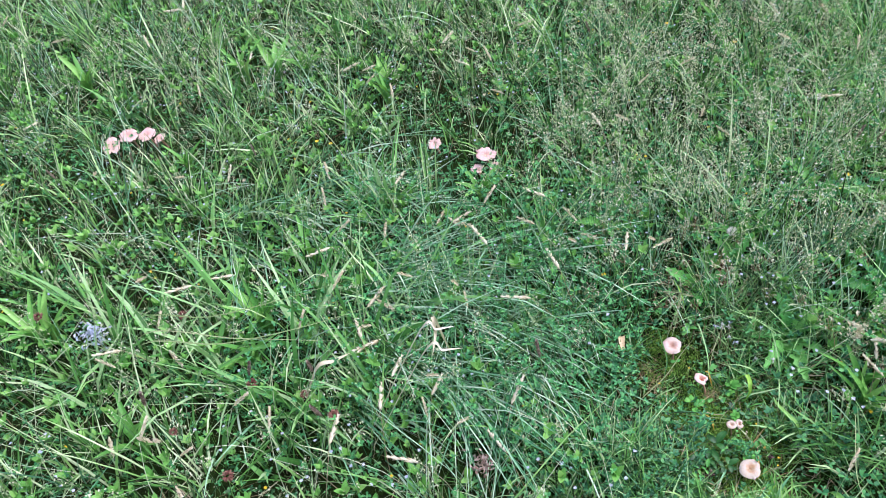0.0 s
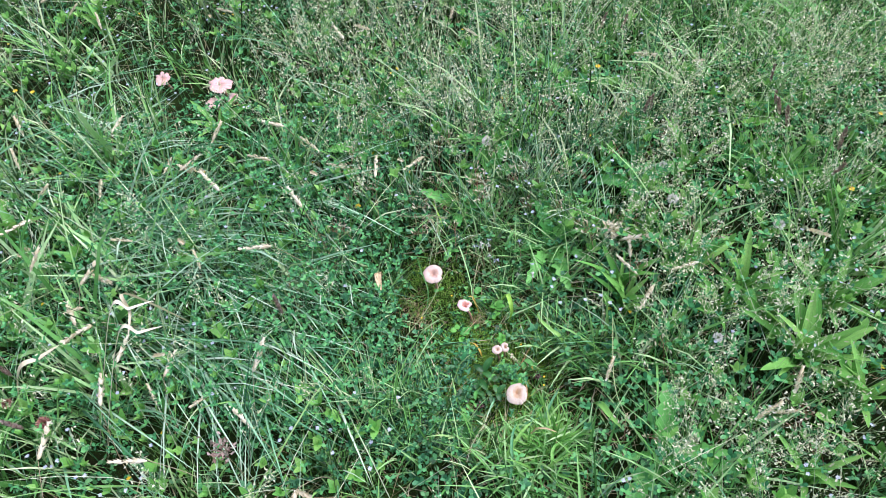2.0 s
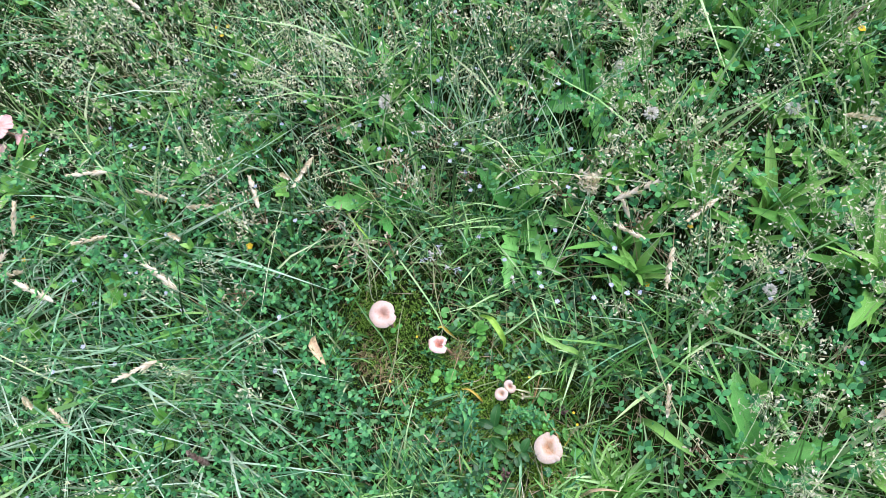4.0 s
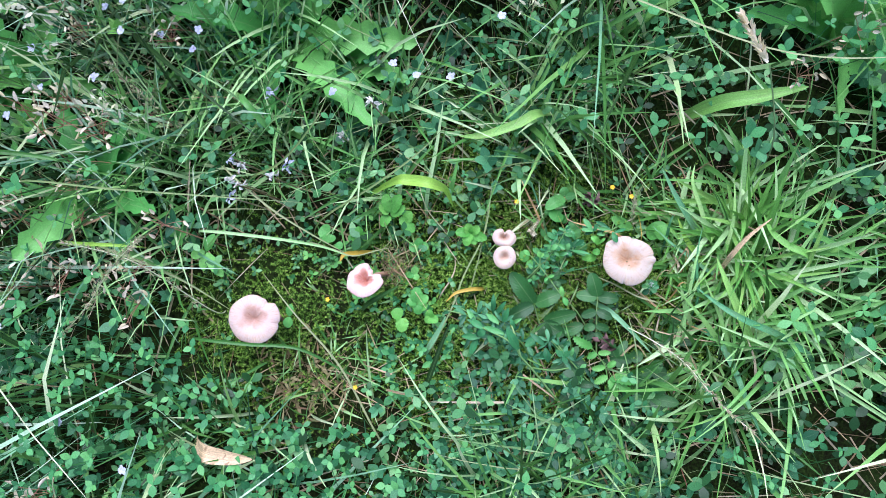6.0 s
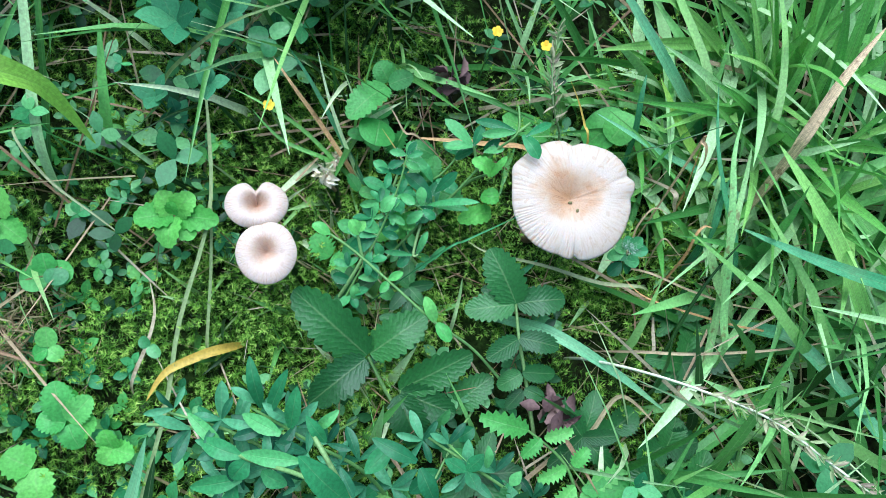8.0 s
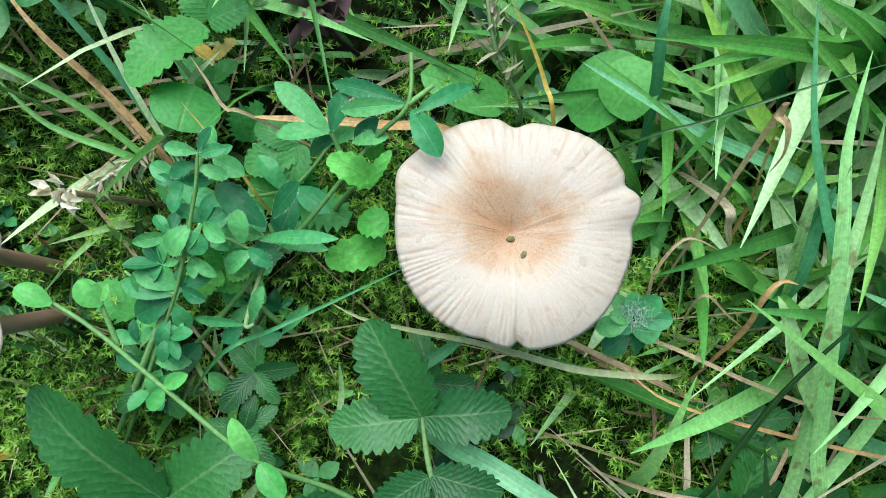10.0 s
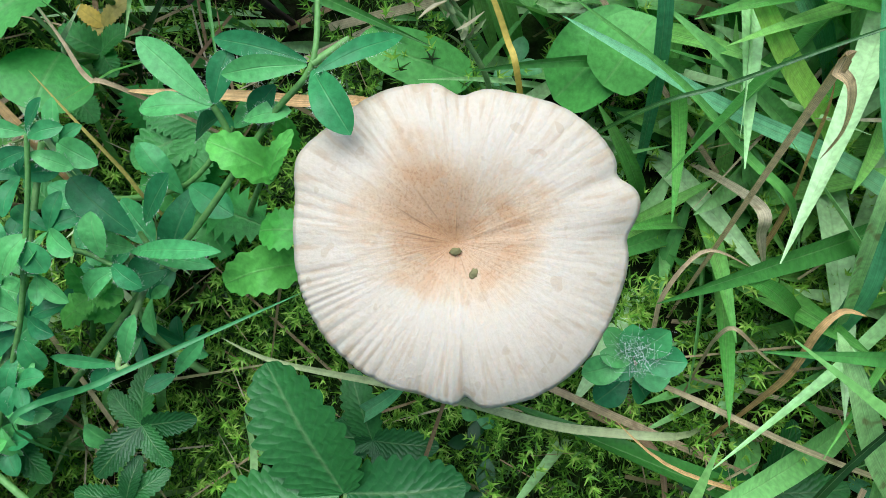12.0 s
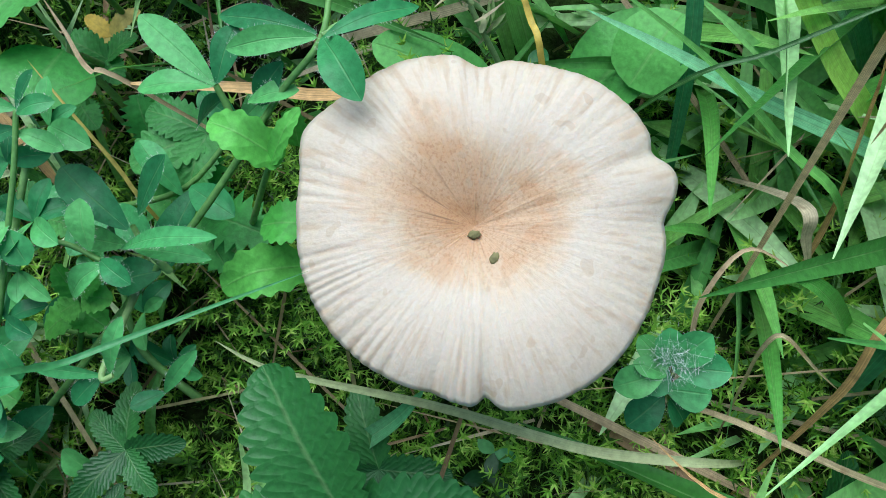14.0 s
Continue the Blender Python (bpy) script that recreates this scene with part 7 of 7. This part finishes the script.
def clovers(count, seed, near=None, size=(0.006, 0.012), high=0.05, profile=OVAL, cols=2, material=None, leaflets=3, name="clover_carpet", label="", bare=0.0, clump=0.5, flat=1.25, box=None):
    """Small leaves of a few leaflets on short stalks."""
    r = np.random.default_rng(seed)
    xy = sown(count, seed, near)
    d = clearing(xy[:, 0], xy[:, 1])
    keep = (patch(xy[:, 0], xy[:, 1], 12.0, seed + 5) > clump * r.uniform(0, 1, len(xy))) & (r.uniform(0, 1, len(xy)) < np.clip((d - bare) / 0.08 + 0.12, 0.0, 1))
    if near:
        keep &= (xy[:, 1] > -0.03) | (xy[:, 0] < -0.07) | (r.uniform(0, 1, len(xy)) > 0.75)
    xy = xy[keep]
    n = len(xy)
    foot = grounded(xy)
    if box:
        xy = np.stack([r.uniform(box[0], box[1], count), r.uniform(box[2], box[3], count)], -1)
        xy = xy[path_distance(xy[:, 0], xy[:, 1], (0.0, 0.0), (0.0, 0.001)) > 0.02]
        n, foot = len(xy), grounded(xy)
    beside = (xy[:, 1] < -0.015) & (xy[:, 1] > -0.15) & (np.abs(xy[:, 0] - 0.01) < 0.1)
    beside |= path_distance(xy[:, 0], xy[:, 1], (-0.2, 0.29), (-0.23, 0.23)) < 0.045
    if len(profile) < 9:
        beside |= np.hypot(xy[:, 0], xy[:, 1] - 0.03) < 0.11
    xy, foot = xy[~beside], foot[~beside]
    n = len(xy)
    h = np.minimum(r.uniform(0.25, 1, n) * high, allowed_height(xy) * 1.1)
    az = r.uniform(0, 2 * np.pi, n)
    lean = r.uniform(0.0, 0.6, n)
    head = foot + np.stack([h * np.sin(lean) * np.cos(az), h * np.sin(lean) * np.sin(az), h * np.cos(lean)], -1)
    pieces = [ribbons(foot, az, h, np.full(n, 0.0011), lean, lean, np.array([1.0, 0.8]), 0, 0, 2)]
    s = r.uniform(*size, n)
    for k in range(leaflets):
        a = az + k * 2 * np.pi / leaflets * r.uniform(0.85, 1.1, n)
        th = r.normal(flat, 0.22, n)
        pieces.append(ribbons(head, a, s * r.uniform(0.85, 1.1, n), s * 0.62, th, th + 0.35, profile, 0.14, r.normal(0, 0.25, n), cols))
    return stuff(name, pieces, material or CLOVER, label or "low carpet of small green three-part leaves", "clover")


def moss(count, seed, near, size=(0.0017, 0.003), centre=None):
    """Feathery moss: short leaning shoots set all round with small pointed leaves, starry at the tip."""
    r = np.random.default_rng(seed)
    xy = sown(count, seed, near)
    d = clearing(xy[:, 0], xy[:, 1])
    if centre:
        xy = np.array(centre) + r.normal(0, near * 0.5, (count, 2))
        d = np.zeros(count)
    clump = patch(xy[:, 0], xy[:, 1], 60.0, 9)
    keep = r.uniform(0, 1, len(xy)) < np.clip(1.4 - d / 0.26, 0.08, 1) * np.clip(3.0 * clump - 0.6, 0.55, 1)
    xy, clump = xy[keep], clump[keep]
    n = len(xy)
    foot, pieces = grounded(xy, 0.003), []
    s = r.uniform(*size, n)
    rise = r.uniform(0.009, 0.024, n) * (0.45 + 1.15 * clump)
    tilt, taz = r.uniform(0.1, 1.15, n), r.uniform(0, 6.3, n)
    axis = np.stack([np.sin(tilt) * np.cos(taz), np.sin(tilt) * np.sin(taz), np.cos(tilt)], -1)
    e1 = np.stack([-np.sin(taz), np.cos(taz), 0 * taz], -1)
    e2 = np.cross(axis, e1)
    for level in range(9):
        f, spread_, many = 0.2 + 0.1 * level, 1.35 - 0.012 * level**2, 5
        at = foot + axis * (rise * f)[:, None]
        grow = 1.0 if level < 8 else 0.75
        for k in range(many):
            a = level * 0.7 + k * 2 * np.pi / many + r.normal(0, 0.2, n)
            way = axis * np.cos(spread_) + np.sin(spread_) * (np.cos(a)[:, None] * e1 + np.sin(a)[:, None] * e2)
            az, th = np.arctan2(way[:, 1], way[:, 0]), np.arccos(np.clip(way[:, 2], -1, 1))
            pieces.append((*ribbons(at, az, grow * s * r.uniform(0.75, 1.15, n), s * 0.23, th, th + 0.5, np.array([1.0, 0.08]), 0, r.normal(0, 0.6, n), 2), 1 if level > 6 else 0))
    return stuff("moss", pieces, [MOSS, MOSS_TIP], "bright green feathery moss covering the ground", "moss")


def straw(count, seed, near=None, low=0.04, high=0.14, name="dry_stalks", material=None, lift=0.02, wide=0.0026, thin=0.0009, edge=None):
    r = np.random.default_rng(seed)
    xy = sown(count, seed, near)
    xy = xy[clearing(xy[:, 0], xy[:, 1]) > (high - 0.05 if edge is None else edge)]
    n = len(xy)
    foot = grounded(xy)
    foot[:, 2] += np.minimum(r.uniform(0, lift, n), 0.7 * allowed_height(xy))
    th0 = r.uniform(1.1, 1.6, n)
    piece = ribbons(foot, r.uniform(0, 6.3, n), r.uniform(low, high, n), r.uniform(thin, wide, n), th0, th0 + r.uniform(-0.1, 0.5, n), BLADE_FAR, 0.2, r.normal(0, 0.8, n), 2)
    return stuff(name, [piece], material or STRAW, "dead straw-coloured grass lying between the green", "dry grass")


def panicles(places, seed, name="seed_panicles"):
    """Airy grass panicles: a thin stalk, hair-thin branches, and many small tan spikelets."""
    r = np.random.default_rng(seed)
    places = places[clearing(places[:, 0], places[:, 1]) > 0.25]
    n = len(places)
    foot = grounded(places)
    high = np.minimum(r.uniform(0.22, 0.46, n), allowed_height(places) * 1.3 + 0.02)
    az, lean = r.uniform(0, 6.3, n), r.uniform(0.05, 0.5, n)
    way = np.stack([np.sin(lean) * np.cos(az), np.sin(lean) * np.sin(az), np.cos(lean)], -1)
    pieces = [(*ribbons(foot, az, high, 0.0011, lean, lean, np.array([1.0, 0.5]), 0, r.uniform(0, 3, n), 2), 1)]
    for k in range(9):
        f = 0.6 + 0.4 * k / 8
        at = foot + way * (high * f)[:, None]
        for twig in range(2):
            a, th = r.uniform(0, 6.3, n), r.uniform(0.5, 1.2, n)
            length = r.uniform(0.012, 0.035, n) * (1.25 - 0.7 * k / 8)
            pieces.append((*ribbons(at, a, length, 0.0004, th, th, np.array([1.0, 0.6]), 0, 0, 2), 1))
            end = at + length[:, None] * np.stack([np.sin(th) * np.cos(a), np.sin(th) * np.sin(a), np.cos(th)], -1)
            for _ in range(2):
                pieces.append(ribbons(end + r.normal(0, 0.004, (n, 3)), r.uniform(0, 6.3, n), r.uniform(0.0045, 0.009, n), r.uniform(0.0022, 0.0038, n), r.uniform(0.3, 1.6, n), r.uniform(0.3, 1.6, n), np.array([0.5, 1.0, 0.1]), 0, r.uniform(0, 3, n), 2))
    return stuff(name, pieces, [HUSK_PALE, STRAWGREEN], "airy tan grass panicles on hair-thin stalks", "seed heads")


def petals(count, seed, material, size, high, label, name, near=None):
    """Tiny open flowers of four or five petals held over the carpet."""
    r = np.random.default_rng(seed)
    xy = sown(count, seed, near)
    xy = xy[(patch(xy[:, 0], xy[:, 1], 5.0, seed) > 0.45) & (clearing(xy[:, 0], xy[:, 1]) > 0.2)]
    n = len(xy)
    foot = grounded(xy)
    h = np.minimum(r.uniform(0.5, 1, n) * high, allowed_height(xy) * 1.2 + 0.01)
    head = foot + np.stack([r.normal(0, 0.01, n), r.normal(0, 0.01, n), h], -1)
    pieces = [(*ribbons(foot, 0, h, 0.0008, 0.0, 0.0, np.array([1.0, 0.7]), 0, 0, 2), 1)]
    a0 = r.uniform(0, 6.3, n)
    for k in range(5):
        th = r.normal(1.25, 0.2, n)
        pieces.append(ribbons(head, a0 + k * 1.257, size * r.uniform(0.8, 1.2, n), size * 0.9, th, th + 0.3, np.array([0.25, 1.0, 0.6]), 0.1, 0, 2))
    return stuff(name, pieces, [material, STALK], label, "flowers")


def inside(count, seed, x0, x1, y0, y1):
    r = np.random.default_rng(seed)
    return np.stack([r.uniform(x0, x1, count), r.uniform(y0, y1, count)], -1)


grass(27000, 11, tuft=12, low=0.09, high=0.22, thin=0.002, wide=0.0066, label="green meadow grass with bent blades", bare=0.07, clump=0.8)
grass(11000, 14, tuft=10, low=0.15, high=0.34, thin=0.0018, wide=0.0062, lean=(0.4, 1.3), label="long green meadow grass leaning over", clump=1.2, bare=0.12)
grass(8000, 12, tuft=9, low=0.18, high=0.38, thin=0.0014, wide=0.0038, lean=(0.45, 1.0), material=GRASS_BLUE, label="grey-green long thin meadow grass", clump=1.5, bare=0.14)
grass(1900, 15, low=0.22, high=0.42, thin=0.0016, wide=0.006, lean=(0.95, 0.7), material=SWATH, label="swath of flattened grey-green grass", heading=-0.75, box=(-1.2, -0.55, 0.05, 0.8), bare=0.2, clump=0.9)
grass(1300, 16, low=0.22, high=0.42, thin=0.0016, wide=0.006, lean=(0.95, 0.7), material=SWATH, label="swath of flattened grey-green grass", heading=-0.3, box=(-1.9, -0.8, 0.35, 1.0), bare=0.16, clump=0.9)
grass(2200, 93, tuft=8, low=0.14, high=0.28, thin=0.0014, wide=0.0042, lean=(0.25, 0.9), material=GRASS_BLUE, label="thin grey-green tufts standing between the herbs", box=(-0.7, 0.6, 0.35, 1.15), bare=0.25, clump=0.4)
grass(1000, 19, tuft=10, low=0.15, high=0.32, thin=0.0022, wide=0.007, lean=(0.6, 1.0), material=GRASS_LIT, label="thick tussock of pale green grass", box=(0.2, 0.75, -0.4, 0.15), bare=0.16, clump=0.6)
grass(640, 34, tuft=8, low=0.16, high=0.3, thin=0.006, wide=0.014, lean=(0.35, 1.4), material=GRASS_LIT, label="tussock of broad bright green blades", box=(-1.75, -0.8, -0.1, 0.45), bare=0.3, clump=0.5)
grass(640, 35, tuft=8, low=0.13, high=0.25, thin=0.006, wide=0.014, lean=(0.3, 1.3), material=GRASS_LIT, label="broad bright green blades standing in the meadow", box=(-2.3, -0.7, 0.9, 1.9), bare=0.3, clump=0.9)
grass(560, 36, tuft=8, low=0.14, high=0.26, thin=0.006, wide=0.013, lean=(0.3, 1.1), material=GRASS_LIT, label="broad bright green blades standing in the meadow", box=(0.15, 1.0, 0.0, 1.0), bare=0.3, clump=0.9)
grass(6300, 37, tuft=9, low=0.16, high=0.34, thin=0.002, wide=0.007, lean=(0.4, 1.2), material=GRASS_LIT, label="yellow-green meadow grass", box=(0.1, 1.4, 0.6, 2.2), bare=0.3, clump=0.45)
grass(2600, 94, tuft=8, low=0.12, high=0.26, thin=0.0012, wide=0.004, lean=(0.4, 1.0), material=GRASS_LIT, label="loose fine bright grass beside the clearing", box=(0.18, 0.95, -0.5, 0.6), bare=0.2, clump=0.3)
grass(520, 85, tuft=8, low=0.14, high=0.26, thin=0.005, wide=0.013, lean=(0.35, 1.1), material=BROAD, label="bright yellow-green broad blades standing in the meadow", box=(0.45, 1.0, 0.0, 0.7), bare=0.3, clump=0.3)
grass(520, 86, tuft=8, low=0.14, high=0.28, thin=0.004, wide=0.01, lean=(0.3, 1.2), material=GRASS_LIT, label="bright tufts of upright blades", box=(-2.4, -1.0, -0.1, 0.7), bare=0.3, clump=0.3)
grass(2400, 13, 0.75, 0.05, 0.15, 0.0013, 0.0048, BLADE, 3, label="green grass round the mossy clearing", bare=0.08, tuft=6)
grass(300, 17, tuft=8, low=0.09, high=0.2, thin=0.0018, wide=0.0055, profile=BLADE, cols=3, lean=(0.5, 1.0), material=GRASS_LIT, label="tuft of broad green blades beside the moss", box=(-0.08, 0.16, -0.3, -0.11), bare=0.07, clump=0.2)
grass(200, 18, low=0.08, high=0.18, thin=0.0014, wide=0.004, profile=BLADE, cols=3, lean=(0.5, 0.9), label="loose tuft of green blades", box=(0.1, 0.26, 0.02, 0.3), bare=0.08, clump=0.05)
grass(300, 20, tuft=6, low=0.08, high=0.2, thin=0.0024, wide=0.0066, profile=LONG, cols=3, lean=(0.6, 1.1), material=GRASS_LIT, label="short bright grass at the moss edge", box=(0.0, 0.13, -0.17, -0.035), bare=0.0, clump=0.2)
grass(900, 38, low=0.08, high=0.2, thin=0.0012, wide=0.0048, profile=BLADE, cols=3, lean=(0.5, 1.0), material=GRASS_LIT, label="loose bright grass over the clover", box=(-0.16, 0.18, 0.22, 0.5), bare=0.05, clump=0.06)
grass(260, 39, low=0.1, high=0.22, thin=0.0008, wide=0.0018, profile=BLADE, cols=3, lean=(0.7, 0.8), material=OLIVE, name="pale_stalks", label="thin pale stalks over the clover", box=(-0.16, 0.18, 0.2, 0.5), bare=0.07, clump=0.05)
clovers(15000, 21, None, (0.008, 0.016), 0.07, bare=0.05)
clovers(8500, 22, None, (0.007, 0.014), 0.12, material=TREFOIL, label="blue-green trefoil leaves among the grass", bare=0.12)
clovers(5000, 25, None, (0.014, 0.034), 0.14, BLADE, 2, BROAD, 4, label="small upright fresh leaves among the grass", flat=0.55, bare=0.3)
clovers(1700, 75, None, (0.006, 0.012), 0.26, SPEAR, 2, TREFOIL, 3, label="blue-green vetch leaves woven through the long grass", flat=1.0, box=(-1.3, -0.28, -0.1, 0.85))
clovers(2400, 76, None, (0.007, 0.015), 0.24, SPEAR, 2, TREFOIL, 4, label="small blue-green leaves on stalks through the meadow", flat=0.8, box=(-0.9, 1.2, 0.6, 2.2))
clovers(1000, 77, None, (0.008, 0.018), 0.22, OVAL, 2, TREFOIL, 3, label="grey-green leaves on stalks through the meadow", flat=0.8, box=(0.2, 1.0, -0.3, 0.9))
clovers(800, 92, None, (0.006, 0.012), 0.13, SPEAR, 2, TREFOIL, 3, label="grey-green trefoil leaves woven through the grass", flat=0.9, box=(-0.7, -0.26, -0.1, 0.65))
clovers(420, 79, None, (0.005, 0.011), 0.05, SPEAR, 2, DEEP, 3, label="grey-green leaves crowding the moss edge", flat=1.0, box=(-0.32, -0.13, -0.12, 0.1))
clovers(260, 80, None, (0.005, 0.011), 0.05, SPEAR, 2, CLOVER, 4, label="dark green leaves crowding the moss edge", flat=0.9, box=(-0.34, -0.14, -0.12, 0.14))
grass(320, 81, low=0.06, high=0.15, thin=0.0012, wide=0.004, profile=BLADE, cols=3, lean=(0.5, 1.0), material=GRASS_LIT, label="grass through the herbs at the moss edge", box=(-0.36, -0.12, -0.14, 0.16), bare=0.02, clump=0.3)
clovers(70, 82, None, (0.005, 0.009), 0.022, OVAL_FINE, 3, FRESH, 3, label="scattered small fresh leaves on the moss", flat=1.1, box=(-0.14, 0.02, 0.14, 0.32))
clovers(60, 83, None, (0.005, 0.009), 0.024, OVAL_FINE, 3, TREFOIL, 3, label="scattered grey-green trefoil leaves on the moss", flat=1.1, box=(-0.16, 0.03, 0.13, 0.33))
clovers(3000, 23, 0.6, (0.004, 0.008), 0.026, OVAL_FINE, 3, label="small three-part leaves round the mossy clearing", bare=0.03)
clovers(700, 26, 0.55, (0.005, 0.01), 0.06, OVAL, 2, CLOVER, label="clover leaves round the moss", bare=0.07, clump=0.9)
clovers(1000, 27, 0.6, (0.005, 0.011), 0.08, SPEAR, 2, TREFOIL, label="trefoil leaves round the moss", bare=0.09, clump=0.9)
clovers(1100, 28, 0.6, (0.009, 0.018), 0.07, SPEAR, 2, DEEP, 4, label="grey-green upright leaves round the moss", bare=0.1, flat=0.7, clump=0.8)
grass(500, 33, 0.5, 0.1, 0.22, 0.0008, 0.0016, BLADE, 3, material=OLIVE, name="pale_stalks", label="thin pale stalks over the herbs", bare=0.14, clump=0.5)
grass(1300, 29, 0.5, 0.07, 0.18, 0.0018, 0.006, BLADE, 3, material=GRASS_LIT, label="grass blades round the clearing", bare=0.06, clump=0.5, tuft=7)
grass(100, 73, tuft=5, low=0.05, high=0.1, thin=0.0018, wide=0.0044, profile=BLADE, cols=3, lean=(0.8, 0.9), material=GRASS_LIT, label="low bright grass beside the broad mushroom", box=(-0.01, 0.07, -0.12, -0.03), bare=-0.1, clump=0.2)
grass(70, 74, tuft=5, low=0.04, high=0.09, thin=0.0014, wide=0.004, profile=BLADE, cols=3, lean=(0.8, 0.9), material=GRASS_LIT, label="low bright grass behind the broad mushroom", box=(0.025, 0.08, -0.03, 0.06), bare=-0.1, clump=0.2)
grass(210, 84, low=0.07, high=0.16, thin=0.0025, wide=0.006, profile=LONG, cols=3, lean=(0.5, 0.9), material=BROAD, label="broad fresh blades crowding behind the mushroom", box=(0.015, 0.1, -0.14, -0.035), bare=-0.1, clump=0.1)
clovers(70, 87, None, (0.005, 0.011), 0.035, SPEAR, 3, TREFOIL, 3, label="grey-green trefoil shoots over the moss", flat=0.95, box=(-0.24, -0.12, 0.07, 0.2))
grass(150, 89, low=0.05, high=0.13, thin=0.0012, wide=0.0036, profile=BLADE, cols=3, lean=(0.7, 0.9), material=GRASS_LIT, label="loose blades over the moss", box=(-0.27, -0.12, 0.08, 0.3), bare=-0.1, clump=0.1)
straw(60, 91, 0.24, 0.03, 0.08, "withered_blades", STRAW, 0.04, 0.0026, 0.001, 0.05)
straw(160, 90, 0.3, 0.03, 0.08, "dead_stems", CLOD, 0.02, 0.0014, 0.0006, -1.0)
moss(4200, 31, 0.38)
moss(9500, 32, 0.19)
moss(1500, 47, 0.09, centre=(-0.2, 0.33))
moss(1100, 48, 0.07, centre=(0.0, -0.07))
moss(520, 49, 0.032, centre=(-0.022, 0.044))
straw(420, 45, 0.26, 0.012, 0.045, "moss_threads", None, 0.022, 0.0008, 0.0003, -1.0)
straw(5200, 41)
straw(1000, 42, 0.55, 0.03, 0.1, wide=0.0016)
grass(260, 78, 0.6, 0.06, 0.14, 0.0006, 0.0013, BLADE_FAR, 2, material=RED_STEM, name="reddish_stems", label="thin reddish stems among the herbs", bare=0.12, clump=0.5)
grass(3800, 43, low=0.2, high=0.46, thin=0.0009, wide=0.002, lean=(0.3, 0.7), material=STRAWGREEN, name="pale_stalks", label="thin pale flowering stalks standing in the grass", bare=0.25, clump=0.7)
straw(700, 44, None, 0.15, 0.4, "fallen_stalks", STRAWGREEN, 0.18, 0.0018)
panicles(np.concatenate([inside(850, 1, -0.7, 1.2, 0.7, 2.3), inside(280, 2, 0.25, 0.95, -0.5, 0.9), sown(650, 53), inside(60, 4, -0.5, 0.3, 0.5, 0.9), inside(160, 6, -2.6, -0.9, 1.1, 2.3)]), 51)
petals(1900, 61, PETAL, 0.0044, 0.15, "tiny pale blue-white flowers scattered through the grass", "small_white_flowers")
petals(320, 62, YELLOW, 0.005, 0.07, "tiny yellow flowers scattered through the grass", "small_yellow_flowers")

# coarser grass of the same meadow all round, out of the walk's sight
br = np.random.default_rng(95)
bxy = np.stack([br.uniform(-7.0, 4.2, 90000), br.uniform(-3.6, 5.2, 90000)], -1)
seen = (bxy[:, 0] > -1.95 - 0.85 * (bxy[:, 1] + 0.45)) & (bxy[:, 0] < 0.85 + 0.35 * bxy[:, 1]) & (bxy[:, 1] > -0.65) & (bxy[:, 1] < 2.5)
fade = np.hypot((bxy[:, 0] + 1.4) / 5.4, (bxy[:, 1] - 0.8) / 4.2)
bxy = bxy[~seen & (br.uniform(0, 1, 90000) < np.clip(1.9 - 1.9 * fade, 0, 1)) & (np.hypot(bxy[:, 0] - 0.0, bxy[:, 1] + 1.0) > 0.12)]
bn = len(bxy)
bth = np.abs(br.normal(0.45, 0.25, bn))
stuff("meadow_grass", [ribbons(grounded(bxy), br.uniform(0, 6.3, bn), br.uniform(0.12, 0.28, bn), br.uniform(0.007, 0.017, bn), bth, bth + br.uniform(0.3, 1.2, bn), np.array([1.0, 0.85, 0.04]), 0.2, br.normal(0, 0.5, bn), 2)], GRASS, "green meadow grass stretching away on all sides", "grass")
